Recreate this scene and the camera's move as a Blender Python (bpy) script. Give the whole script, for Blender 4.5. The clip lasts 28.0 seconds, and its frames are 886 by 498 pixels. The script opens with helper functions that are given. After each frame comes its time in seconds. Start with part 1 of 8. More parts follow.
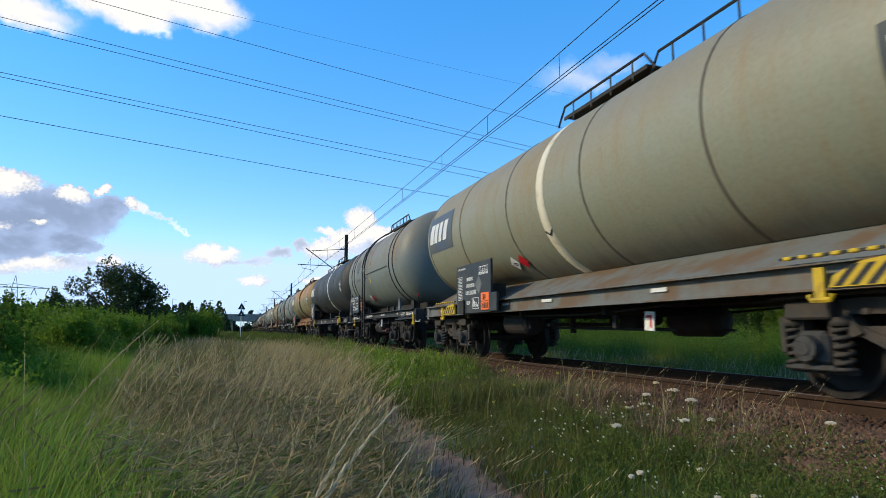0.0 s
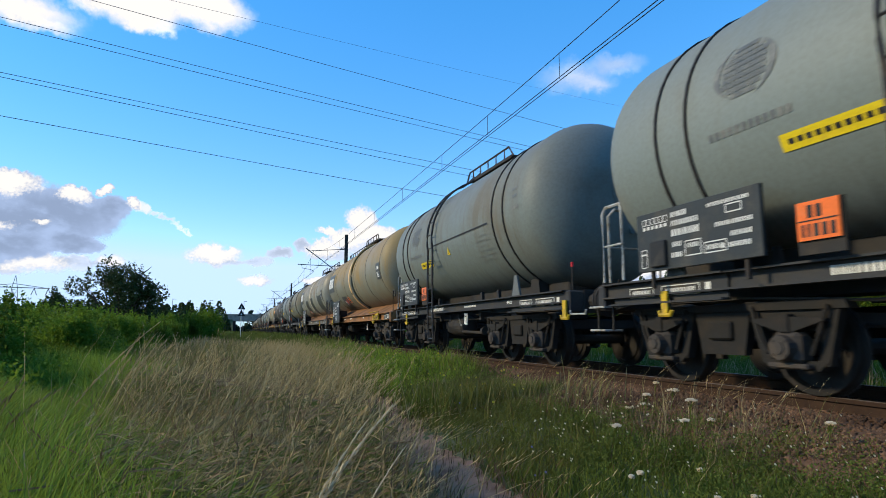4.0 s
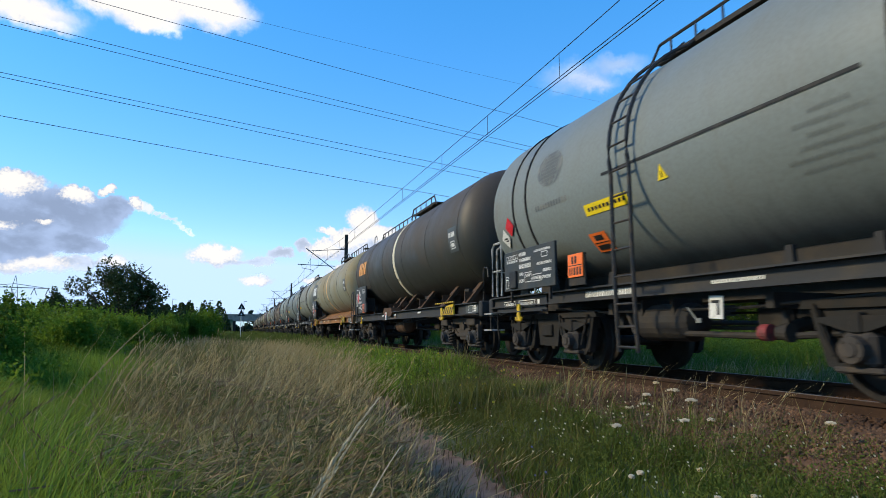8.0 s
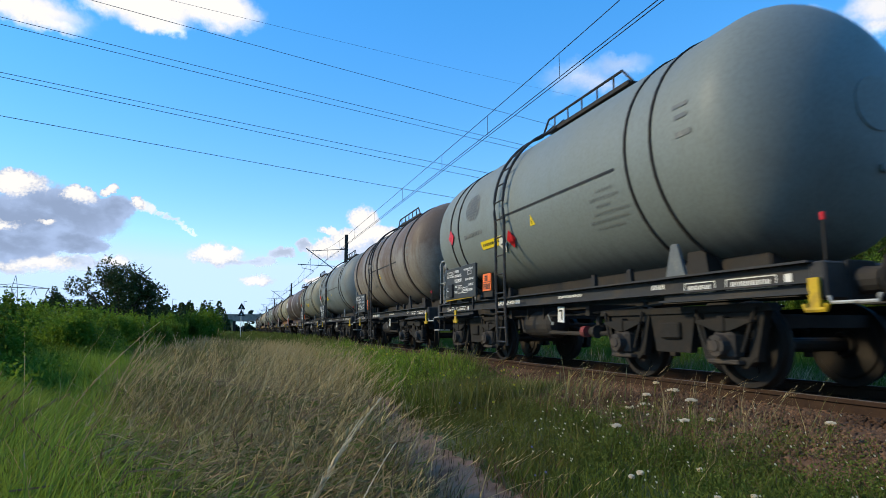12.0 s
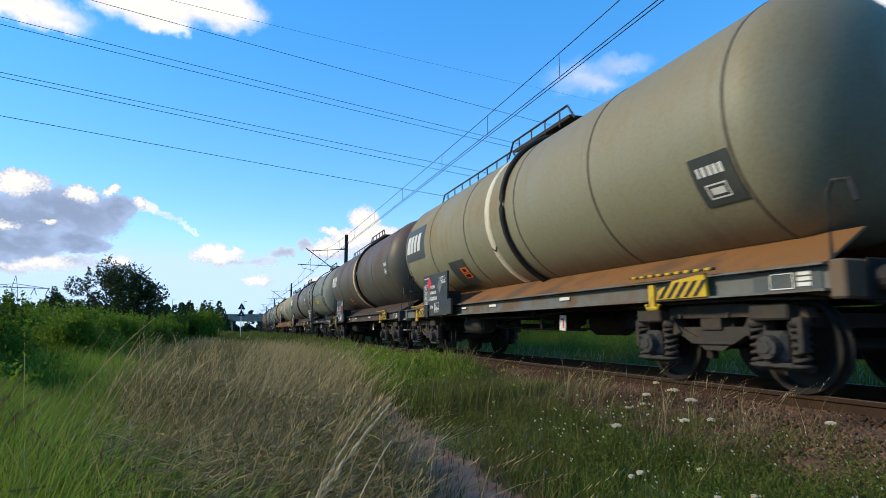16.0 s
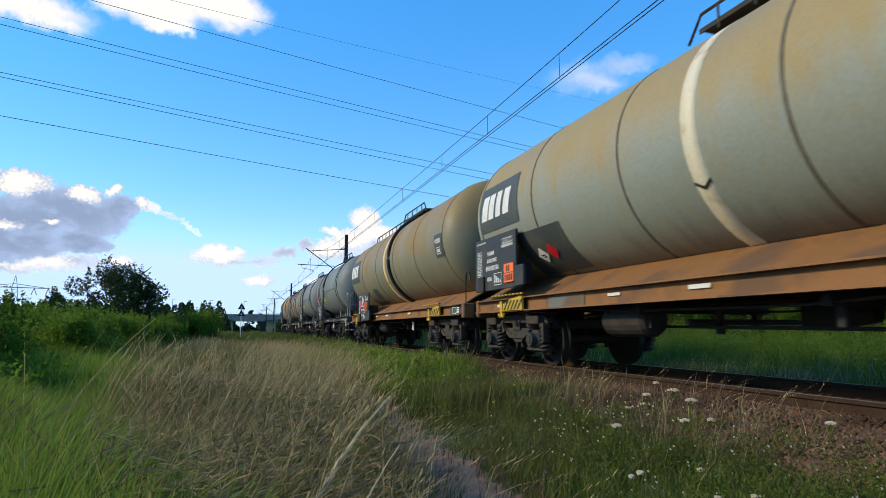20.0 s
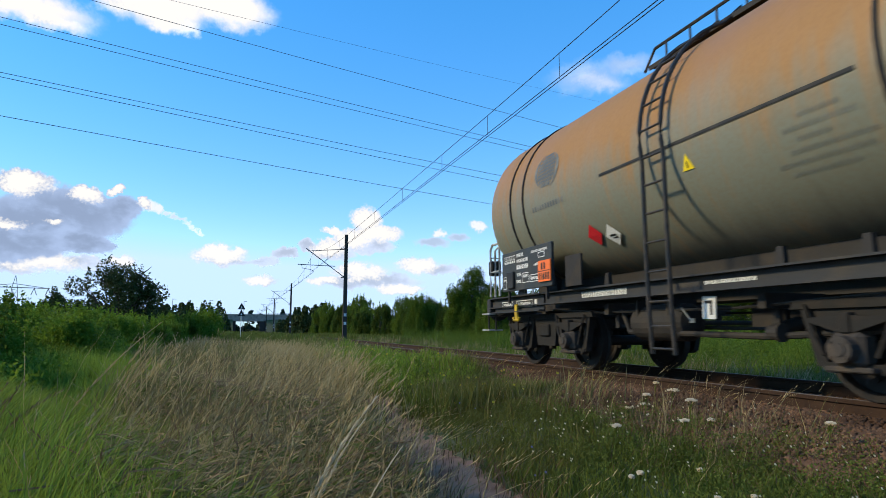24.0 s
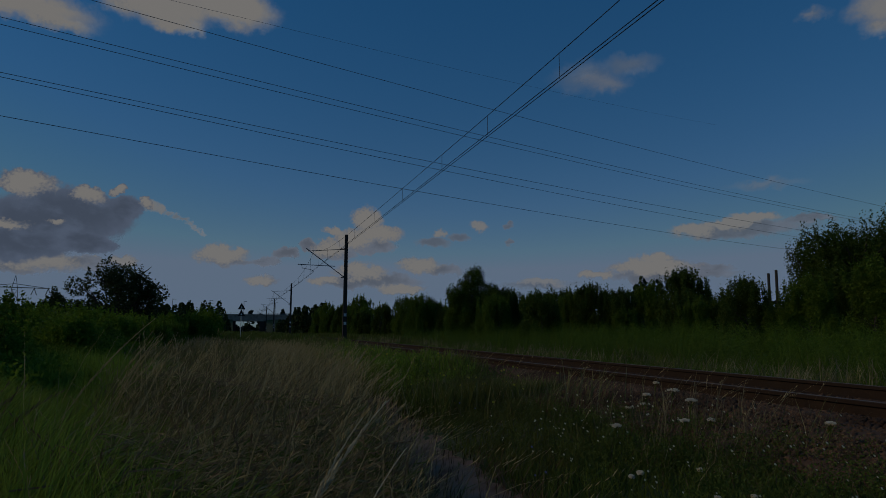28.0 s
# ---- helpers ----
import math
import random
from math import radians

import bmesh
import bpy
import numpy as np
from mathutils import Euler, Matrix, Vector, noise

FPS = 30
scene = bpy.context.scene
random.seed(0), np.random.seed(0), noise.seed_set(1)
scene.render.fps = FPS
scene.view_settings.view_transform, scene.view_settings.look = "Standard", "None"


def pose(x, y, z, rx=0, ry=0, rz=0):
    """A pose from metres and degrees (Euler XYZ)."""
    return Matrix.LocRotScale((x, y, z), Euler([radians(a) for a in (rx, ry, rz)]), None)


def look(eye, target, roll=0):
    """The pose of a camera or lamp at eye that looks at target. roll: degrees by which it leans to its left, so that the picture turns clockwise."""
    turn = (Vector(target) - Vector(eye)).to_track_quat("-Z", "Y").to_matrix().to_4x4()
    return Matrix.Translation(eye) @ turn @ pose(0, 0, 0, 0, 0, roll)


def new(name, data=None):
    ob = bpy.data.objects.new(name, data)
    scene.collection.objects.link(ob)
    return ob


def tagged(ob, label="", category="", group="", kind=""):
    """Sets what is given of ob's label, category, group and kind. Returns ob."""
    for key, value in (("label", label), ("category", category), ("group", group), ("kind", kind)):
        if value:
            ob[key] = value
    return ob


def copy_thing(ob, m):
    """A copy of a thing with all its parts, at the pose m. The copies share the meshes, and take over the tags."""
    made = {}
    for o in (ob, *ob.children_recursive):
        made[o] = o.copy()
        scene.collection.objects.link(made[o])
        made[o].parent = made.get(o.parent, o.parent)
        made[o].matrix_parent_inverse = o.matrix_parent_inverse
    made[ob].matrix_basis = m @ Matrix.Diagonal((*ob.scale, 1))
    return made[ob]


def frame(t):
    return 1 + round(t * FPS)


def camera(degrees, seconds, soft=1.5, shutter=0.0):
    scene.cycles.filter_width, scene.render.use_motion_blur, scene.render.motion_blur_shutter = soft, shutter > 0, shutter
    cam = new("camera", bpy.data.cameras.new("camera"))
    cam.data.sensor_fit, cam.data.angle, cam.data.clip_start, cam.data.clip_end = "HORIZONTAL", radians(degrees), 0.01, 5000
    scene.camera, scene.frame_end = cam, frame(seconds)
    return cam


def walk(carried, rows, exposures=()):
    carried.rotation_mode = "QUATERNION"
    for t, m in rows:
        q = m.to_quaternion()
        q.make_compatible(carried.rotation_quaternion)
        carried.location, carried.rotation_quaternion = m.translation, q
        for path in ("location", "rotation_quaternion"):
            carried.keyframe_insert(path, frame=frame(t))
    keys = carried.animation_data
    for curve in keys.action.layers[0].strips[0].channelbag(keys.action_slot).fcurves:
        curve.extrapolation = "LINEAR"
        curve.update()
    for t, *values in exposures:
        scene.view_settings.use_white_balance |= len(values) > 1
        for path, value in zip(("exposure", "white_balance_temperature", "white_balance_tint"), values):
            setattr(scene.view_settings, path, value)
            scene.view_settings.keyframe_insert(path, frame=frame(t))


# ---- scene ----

# ---------------------------------------------------------------- camera
RAIL = 0.70                      # top of the rails above the footpath
EYE = (0.0, 0.0, RAIL + 0.632)
WAY = (0.31932, 0.93820, 0.13346)
SPEED = 15.2                     # the train, metres a second
TRACK_X = 6.09

BRIGHT = 0.62
cam = camera(72.98, 28.0, soft=0.75, shutter=0.09)
STAND = look(EYE, (EYE[0] + WAY[0] * 10, EYE[1] + WAY[1] * 10, EYE[2] + WAY[2] * 10))
walk(cam, [(0.0, STAND), (28.0, STAND)],
     exposures=[(0.0, BRIGHT), (25.0, BRIGHT), (25.6, BRIGHT - 0.08), (26.2, BRIGHT - 0.10), (26.6, BRIGHT - 0.25), (27.0, BRIGHT - 0.75), (27.5, BRIGHT - 1.65), (28.0, BRIGHT - 2.65)])

# ---------------------------------------------------------------- light
SUN_TO = Vector((-0.97, 0.24, 0.0)).normalized()
SUN_UP = radians(29)
world = bpy.data.worlds.new("sky")
scene.world = world
world.use_nodes = True
wn = world.node_tree.nodes
wl = world.node_tree.links
sky = wn.new("ShaderNodeTexSky")
sky.sky_type = "NISHITA"
sky.sun_disc = False
sky.sun_elevation = SUN_UP
sky.sun_rotation = math.atan2(SUN_TO.x, SUN_TO.y)
sky.altitude = 100
sky.air_density = 1.0
sky.dust_density = 0.0
sky.ozone_density = 3.5
deep = wn.new("ShaderNodeHueSaturation")
deep.inputs["Saturation"].default_value = 1.70
even = wn.new("ShaderNodeGamma")
even.inputs["Gamma"].default_value = 0.62
wl.new(sky.outputs[0], even.inputs["Color"])
wl.new(even.outputs[0], deep.inputs["Color"])
cool = wn.new("ShaderNodeMix")
cool.data_type, cool.blend_type = "RGBA", "MULTIPLY"
cool.inputs[0].default_value = 1.0
cool.inputs[7].default_value = (1.98, 1.82, 2.00, 1.0)
wl.new(deep.outputs[0], cool.inputs[6])
pale = wn.new("ShaderNodeMix")          # the haze low over the land never gets whiter than this
pale.data_type, pale.blend_type = "RGBA", "DARKEN"
pale.inputs[0].default_value = 1.0
pale.inputs[7].default_value = (2.7, 3.75, 5.4, 1.0)
wl.new(cool.outputs[2], pale.inputs[6])
wl.new(pale.outputs[2], wn["Background"].inputs[0])
wn["Background"].inputs[1].default_value = 0.157

sun_data = bpy.data.lights.new("sun", "SUN")
sun_data.energy = 2.45
sun_data.angle = radians(7)
sun_data.color = (1.0, 0.85, 0.56)
sun = new("sun", sun_data)
sun.matrix_world = look((SUN_TO.x * 100, SUN_TO.y * 100, 100 * math.tan(SUN_UP)), (0, 0, 0))


# ---------------------------------------------------------------- materials
def nodes_of(name):
    m = bpy.data.materials.new(name)
    m.use_nodes = True
    t = m.node_tree
    return m, t.nodes, t.links, t.nodes["Principled BSDF"]


def noise_node(n, l, coord, scale, detail=4.0, rough=0.55, stretch=None, seed=0.0):
    mp = n.new("ShaderNodeMapping")
    mp.inputs["Location"].default_value = (seed * 3.1, seed * 1.7, seed * 2.3)
    if stretch:
        mp.inputs["Scale"].default_value = stretch
    l.new(coord, mp.inputs["Vector"])
    t = n.new("ShaderNodeTexNoise")
    t.inputs["Scale"].default_value = scale
    t.inputs["Detail"].default_value = detail
    t.inputs["Roughness"].default_value = rough
    l.new(mp.outputs[0], t.inputs["Vector"])
    return t.outputs["Fac"]


def ramp(n, l, fac, lo, hi, a=0.0, b=1.0):
    r = n.new("ShaderNodeMapRange")
    r.interpolation_type = "SMOOTHSTEP"
    for k, val in zip(("From Min", "From Max", "To Min", "To Max"), (lo, hi, a, b)):
        r.inputs[k].default_value = val
    l.new(fac, r.inputs["Value"])
    return r.outputs[0]


def mixed(n, l, fac, a, b, mode="MIX"):
    x = n.new("ShaderNodeMix")
    x.data_type = "RGBA"
    x.blend_type = mode
    for sock, val in ((x.inputs[0], fac), (x.inputs[6], a), (x.inputs[7], b)):
        if isinstance(val, (int, float)):
            sock.default_value = val
        elif isinstance(val, tuple):
            sock.default_value = (*val, 1.0)
        else:
            l.new(val, sock)
    return x.outputs[2]


def math_node(n, l, op, a, b):
    x = n.new("ShaderNodeMath")
    x.operation = op
    for sock, val in ((x.inputs[0], a), (x.inputs[1], b)):
        if isinstance(val, (int, float)):
            sock.default_value = val
        else:
            l.new(val, sock)
    return x.outputs[0]


def bump(n, l, bs, height, strength, dist=0.02):
    b = n.new("ShaderNodeBump")
    b.inputs["Strength"].default_value = strength
    b.inputs["Distance"].default_value = dist
    l.new(height, b.inputs["Height"])
    l.new(b.outputs[0], bs.inputs["Normal"])


def surf(name, base, dirt, rough=0.65, metal=0.0, scale=2.5, amount=(0.45, 0.7), fine=45.0, relief=0.25, island=0.0, own=0.12):
    """A surface of one paint or stuff, with dirt in patches, fine grain and a little change from piece to piece."""
    m, n, l, bs = nodes_of(name)
    co = n.new("ShaderNodeTexCoord").outputs["Object"]
    big = noise_node(n, l, co, scale)
    small = noise_node(n, l, co, fine, 3.0)
    col = mixed(n, l, ramp(n, l, big, *amount), base, dirt)
    col = mixed(n, l, ramp(n, l, small, 0.3, 0.75, 0.0, 0.35), col, tuple(c * 0.55 for c in base))
    if island:
        g = n.new("ShaderNodeNewGeometry").outputs["Random Per Island"]
        col = mixed(n, l, ramp(n, l, g, 0.0, 1.0, 0.0, island), col, dirt)
    if own:
        rnd = n.new("ShaderNodeObjectInfo").outputs["Random"]
        col = mixed(n, l, ramp(n, l, rnd, 0.0, 1.0, 0.0, own), col, (0.02, 0.018, 0.015))
    l.new(col, bs.inputs["Base Color"])
    bs.inputs["Metallic"].default_value = metal
    bs.inputs["Specular IOR Level"].default_value = 0.22
    l.new(ramp(n, l, big, 0.3, 0.7, rough * 0.85, min(1.0, rough * 1.15)), bs.inputs["Roughness"])
    if relief:
        bump(n, l, bs, small, relief, 0.004)
    return m


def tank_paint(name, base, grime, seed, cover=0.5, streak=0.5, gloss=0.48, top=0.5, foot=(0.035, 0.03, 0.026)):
    """Weathered tank paint: grime on the upper shell, runs down the side, rubbed patches, and a lower flank darkened by
    grime and painted shade.
    """
    m, n, l, bs = nodes_of(name)
    co = n.new("ShaderNodeTexCoord").outputs["Object"]
    xyz = n.new("ShaderNodeSeparateXYZ")
    l.new(co, xyz.inputs[0])
    patch = noise_node(n, l, co, 0.55, 5.0, 0.6, seed=seed)
    runs = noise_node(n, l, co, 1.6, 5.0, 0.6, stretch=(1.0, 3.2, 0.22), seed=seed + 5)
    grain = noise_node(n, l, co, 22.0, 4.0, 0.6, seed=seed)
    high = ramp(n, l, math_node(n, l, "ADD", xyz.outputs[2], math_node(n, l, "ADD", math_node(n, l, "MULTIPLY", patch, 1.5), math_node(n, l, "MULTIPLY", runs, 0.9))), 0.75, 1.75, 0.0, top)
    f = math_node(n, l, "ADD", high, ramp(n, l, patch, 0.75 - cover * 0.5, 1.0 - cover * 0.3, 0.0, 0.9))
    f = math_node(n, l, "ADD", f, ramp(n, l, runs, 0.5, 0.78, 0.0, streak))
    f = math_node(n, l, "MINIMUM", f, 0.92)
    col = mixed(n, l, f, base, grime)
    col = mixed(n, l, ramp(n, l, grain, 0.35, 0.7, 0.0, 0.22), col, tuple(c * 0.5 for c in grime))
    # lower flank darkens into foot: grime, with underside shade painted into the colour
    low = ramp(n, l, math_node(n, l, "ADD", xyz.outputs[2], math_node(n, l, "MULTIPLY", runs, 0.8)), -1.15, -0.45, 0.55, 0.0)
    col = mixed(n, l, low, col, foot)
    l.new(col, bs.inputs["Base Color"])
    l.new(ramp(n, l, patch, 0.3, 0.7, gloss, gloss + 0.25), bs.inputs["Roughness"])
    bs.inputs["Specular IOR Level"].default_value = 0.42
    wave = noise_node(n, l, co, 0.9, 2.0, 0.5, seed=seed + 2)
    bump(n, l, bs, wave, 0.12, 0.05)
    return m


def leafy(name, dark, light, warm, rough=0.55, through_it=0.25, tufts=0.0):
    """Leaves and blades: each piece its own tint, a little light let through."""
    m, n, l, bs = nodes_of(name)
    g = n.new("ShaderNodeNewGeometry").outputs["Random Per Island"]
    co = n.new("ShaderNodeTexCoord").outputs["Object"]
    zone = noise_node(n, l, co, 0.45, 3.0)
    col = mixed(n, l, g, dark, light)
    col = mixed(n, l, ramp(n, l, zone, 0.42, 0.62, 0.0, 0.75), col, warm)
    rnd = n.new("ShaderNodeObjectInfo").outputs["Random"]
    col = mixed(n, l, ramp(n, l, rnd, 0.0, 1.0, 0.0, 0.25), col, tuple(c * 0.5 for c in dark))
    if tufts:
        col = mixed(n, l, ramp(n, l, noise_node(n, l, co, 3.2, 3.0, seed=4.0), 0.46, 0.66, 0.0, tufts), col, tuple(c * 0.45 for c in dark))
        col = mixed(n, l, ramp(n, l, noise_node(n, l, co, 2.3, 3.0, seed=9.0), 0.52, 0.70, 0.0, tufts), col, light)
    l.new(col, bs.inputs["Base Color"])
    bs.inputs["Roughness"].default_value = rough
    bs.inputs["Specular IOR Level"].default_value = 0.06
    tr = n.new("ShaderNodeBsdfTranslucent")
    l.new(col, tr.inputs["Color"])
    mx = n.new("ShaderNodeMixShader")
    mx.inputs[0].default_value = through_it
    l.new(bs.outputs[0], mx.inputs[1])
    l.new(tr.outputs[0], mx.inputs[2])
    l.new(mx.outputs[0], n["Material Output"].inputs["Surface"])
    return m


def ground_mat():
    m, n, l, bs = nodes_of("soil_and_turf")
    co = n.new("ShaderNodeTexCoord").outputs["Object"]
    a = noise_node(n, l, co, 0.35, 6.0)
    b = noise_node(n, l, co, 9.0, 5.0)
    col = mixed(n, l, ramp(n, l, a, 0.4, 0.62), (0.05, 0.075, 0.018), (0.13, 0.115, 0.05))
    col = mixed(n, l, ramp(n, l, b, 0.35, 0.7, 0.0, 0.6), col, (0.035, 0.04, 0.015))
    l.new(col, bs.inputs["Base Color"])
    bs.inputs["Roughness"].default_value = 0.95
    bump(n, l, bs, b, 0.6, 0.05)
    return m


def puff_field(n, l, place, puffs):
    """How deep a spot of the sky lies inside the nearest of some round puffs (x, y, half width, half height)."""
    field = None
    for x, y, rx, ry in puffs:
        sub = n.new("ShaderNodeVectorMath")
        sub.operation = "SUBTRACT"
        l.new(place, sub.inputs[0])
        sub.inputs[1].default_value = (x, y, 0.0)
        mul = n.new("ShaderNodeVectorMath")
        mul.operation = "MULTIPLY"
        l.new(sub.outputs[0], mul.inputs[0])
        mul.inputs[1].default_value = (1.0 / rx, 1.0 / ry, 0.0)
        ln = n.new("ShaderNodeVectorMath")
        ln.operation = "LENGTH"
        l.new(mul.outputs[0], ln.inputs[0])
        one = math_node(n, l, "SUBTRACT", 1.0, ln.outputs["Value"])
        if field is None:
            field = one
        else:
            mx = n.new("ShaderNodeMath")
            mx.operation = "SMOOTH_MAX"
            l.new(field, mx.inputs[0])
            l.new(one, mx.inputs[1])
            mx.inputs[2].default_value = 0.18
            field = mx.outputs[0]
    return field


def cloud_mat(name, unit, grey, white, dense, edge, seed, shade):
    """Sunlit cloud in the far sky: a ragged body of puffs, its grey depth and sunlit white painted into the glow."""
    m = bpy.data.materials.new(name)
    m.use_nodes = True
    n, l = m.node_tree.nodes, m.node_tree.links
    n.remove(n["Principled BSDF"])
    co = n.new("ShaderNodeTexCoord").outputs["Object"]
    sc = n.new("ShaderNodeVectorMath")
    sc.operation = "SCALE"
    l.new(co, sc.inputs[0])
    sc.inputs["Scale"].default_value = 1.0 / unit
    place = sc.outputs[0]
    for scale, amount, off in ((0.030, 30.0, 0.0), (0.085, 12.0, 40.0), (0.24, 5.0, 80.0)):
        tex = n.new("ShaderNodeTexNoise")
        shift = n.new("ShaderNodeVectorMath")
        l.new(sc.outputs[0], shift.inputs[0])
        shift.inputs[1].default_value = (seed * 310.0 + off, seed * 170.0, off)
        l.new(shift.outputs[0], tex.inputs["Vector"])
        tex.inputs["Scale"].default_value = scale
        tex.inputs["Detail"].default_value = 3.0
        mid = n.new("ShaderNodeVectorMath")
        mid.operation = "SUBTRACT"
        l.new(tex.outputs["Color"], mid.inputs[0])
        mid.inputs[1].default_value = (0.5, 0.5, 0.5)
        big = n.new("ShaderNodeVectorMath")
        big.operation = "SCALE"
        l.new(mid.outputs[0], big.inputs[0])
        big.inputs["Scale"].default_value = amount
        add = n.new("ShaderNodeVectorMath")
        l.new(place, add.inputs[0])
        l.new(big.outputs[0], add.inputs[1])
        place = add.outputs[0]
        fine = tex.outputs["Fac"]
    body = puff_field(n, l, place, grey + white)
    lit = puff_field(n, l, place, white)
    alpha = ramp(n, l, body, 0.0, edge, 0.0, dense)
    bright = ramp(n, l, math_node(n, l, "ADD", lit, math_node(n, l, "MULTIPLY", math_node(n, l, "SUBTRACT", fine, 0.5), 0.9)), -0.08, 0.55)
    billow = noise_node(n, l, sc.outputs[0], 0.022, 5.0, 0.55, stretch=(1.0, 1.7, 1.0), seed=seed)
    deep = mixed(n, l, ramp(n, l, body, 0.05, 0.7, 0.0, 0.8), tuple(c * 1.5 for c in shade), shade)
    deep = mixed(n, l, ramp(n, l, billow, 0.44, 0.70, 0.0, 0.6), deep, tuple(c * 1.75 for c in shade))
    col = mixed(n, l, bright, deep, (0.68, 0.655, 0.63))
    em = n.new("ShaderNodeEmission")
    l.new(col, em.inputs["Color"])
    tr = n.new("ShaderNodeBsdfTransparent")
    mx = n.new("ShaderNodeMixShader")
    l.new(alpha, mx.inputs[0])
    l.new(tr.outputs[0], mx.inputs[1])
    l.new(em.outputs[0], mx.inputs[2])
    l.new(mx.outputs[0], n["Material Output"].inputs["Surface"])
    return m


STEEL_DARK = surf("sooty_steel", (0.030, 0.027, 0.025), (0.055, 0.044, 0.034), 0.75, 0.0, 3.0)
SEAM = surf("grimy_weld_seam", (0.105, 0.090, 0.066), (0.15, 0.135, 0.10), 0.7, 0.0, 2.0)
AXLE_BOX = surf("dusty_grey_axle_box", (0.054, 0.051, 0.048), (0.046, 0.038, 0.032), 0.7, 0.0, 6.0)
BOGIE = surf("greasy_brown_steel", (0.050, 0.043, 0.038), (0.085, 0.066, 0.050), 0.8, 0.0, 5.0)
BOGIE_OLD = surf("sooty_bogie_steel", (0.018, 0.0165, 0.015), (0.034, 0.028, 0.023), 0.8, 0.0, 5.0)
WHEEL = surf("wheel_steel", (0.024, 0.021, 0.019), (0.042, 0.033, 0.026), 0.65, 0.2, 4.0)
TREAD = surf("polished_steel", (0.17, 0.125, 0.095), (0.10, 0.07, 0.05), 0.6, 0.1, 6.0, fine=60, relief=0.05)
RUST = surf("rusty_rail_steel", (0.036, 0.018, 0.010), (0.055, 0.030, 0.017), 0.95, 0.0, 6.0)
GREY_RAIL = surf("pale_grey_handrail_paint", (0.42, 0.42, 0.40), (0.2, 0.17, 0.13), 0.5, 0.0, 9.0)
GREY_DARK_RAIL = surf("worn_grey_handrail_paint", (0.11, 0.11, 0.105), (0.07, 0.06, 0.05), 0.5, 0.0, 9.0)
BLACK_RAIL = surf("black_handrail_paint", (0.03, 0.03, 0.03), (0.08, 0.06, 0.045), 0.5, 0.0, 9.0)
YELLOW = surf("yellow_warning_paint", (0.612, 0.399, 0.025), (0.289, 0.187, 0.043), 0.5, 0.0, 5.0, (0.5, 0.75))
BLACK = surf("black_paint", (0.02, 0.02, 0.02), (0.05, 0.045, 0.04), 0.55, 0.0, 5.0)
CREAM = surf("cream_band_paint", (0.74, 0.66, 0.48), (0.50, 0.40, 0.25), 0.55, 0.0, 3.0, (0.5, 0.75))
SALMON = surf("ochre_band_paint", (0.80, 0.52, 0.24), (0.55, 0.36, 0.18), 0.55, 0.0, 3.0, (0.5, 0.75))
WHITE_MARK = surf("white_marking", (0.74, 0.73, 0.69), (0.45, 0.42, 0.36), 0.55, 0.0, 6.0, (0.55, 0.8))
ORANGE_MARK = surf("faded_orange_marking", (0.72, 0.33, 0.10), (0.5, 0.3, 0.15), 0.55, 0.0, 6.0, (0.55, 0.8))
GREY_MARK = surf("faded_grey_marking", (0.13, 0.14, 0.14), (0.22, 0.22, 0.2), 0.6, 0.0, 6.0)
CAP_RED = surf("faded_red_cap", (0.26, 0.045, 0.045), (0.10, 0.045, 0.04), 0.6, 0.0, 8.0)
RED_MARK = surf("red_hazard_sticker", (0.62, 0.02, 0.03), (0.5, 0.06, 0.05), 0.4, 0.0, 6.0, (0.55, 0.8))
ORANGE_PLATE = surf("orange_hazard_plate", (0.90, 0.18, 0.03), (0.75, 0.22, 0.08), 0.4, 0.0, 6.0, (0.55, 0.8))
YELLOW_STICKER = surf("yellow_sticker", (0.82, 0.60, 0.02), (0.6, 0.45, 0.06), 0.4, 0.0, 6.0, (0.55, 0.8))
PANEL_GREY = surf("blue_grey_paint_field", (0.085, 0.098, 0.100), (0.12, 0.11, 0.10), 0.55, 0.0, 3.0)
PANEL_DARK = surf("charcoal_data_panel", (0.036, 0.042, 0.045), (0.072, 0.068, 0.060), 0.55, 0.0, 3.0)
PATCH_DARK = surf("slate_paint_patch", (0.062, 0.072, 0.072), (0.10, 0.10, 0.085), 0.5, 0.0, 1.5)
PATCH_BLUE = surf("slate_blue_logo_ground", (0.075, 0.095, 0.125), (0.13, 0.12, 0.09), 0.5, 0.0, 1.5)
SILL_GREY = surf("grey_sill_paint", (0.155, 0.160, 0.150), (0.150, 0.095, 0.055), 0.6, 0.0, 1.3, (0.42, 0.6))
SILL_RUST = surf("rust_stained_sill", (0.270, 0.125, 0.045), (0.150, 0.085, 0.050), 0.7, 0.0, 1.0, (0.48, 0.62))
SILL_BROWN = surf("brown_sill_paint", (0.083, 0.056, 0.044), (0.053, 0.045, 0.041), 0.65, 0.0, 1.2)
SILL_BLACK = surf("black_sill_paint", (0.036, 0.036, 0.038), (0.066, 0.056, 0.046), 0.6, 0.0, 1.5)
RUST_BROWN = surf("rust_brown_steel", (0.092, 0.050, 0.028), (0.050, 0.033, 0.022), 0.8, 0.0, 2.5)
SLEEPER = surf("oil_dark_sleeper", (0.052, 0.028, 0.016), (0.034, 0.020, 0.012), 0.95, 0.0, 3.0, fine=30)
STONE = surf("brown_ballast_stone", (0.185, 0.100, 0.056), (0.056, 0.030, 0.018), 0.95, 0.0, 1.2, island=0.8, own=0.0)
PATH = surf("trodden_sandy_soil", (0.300, 0.172, 0.112), (0.160, 0.092, 0.060), 0.98, 0.0, 3.5, fine=60, relief=0.7, own=0.0)
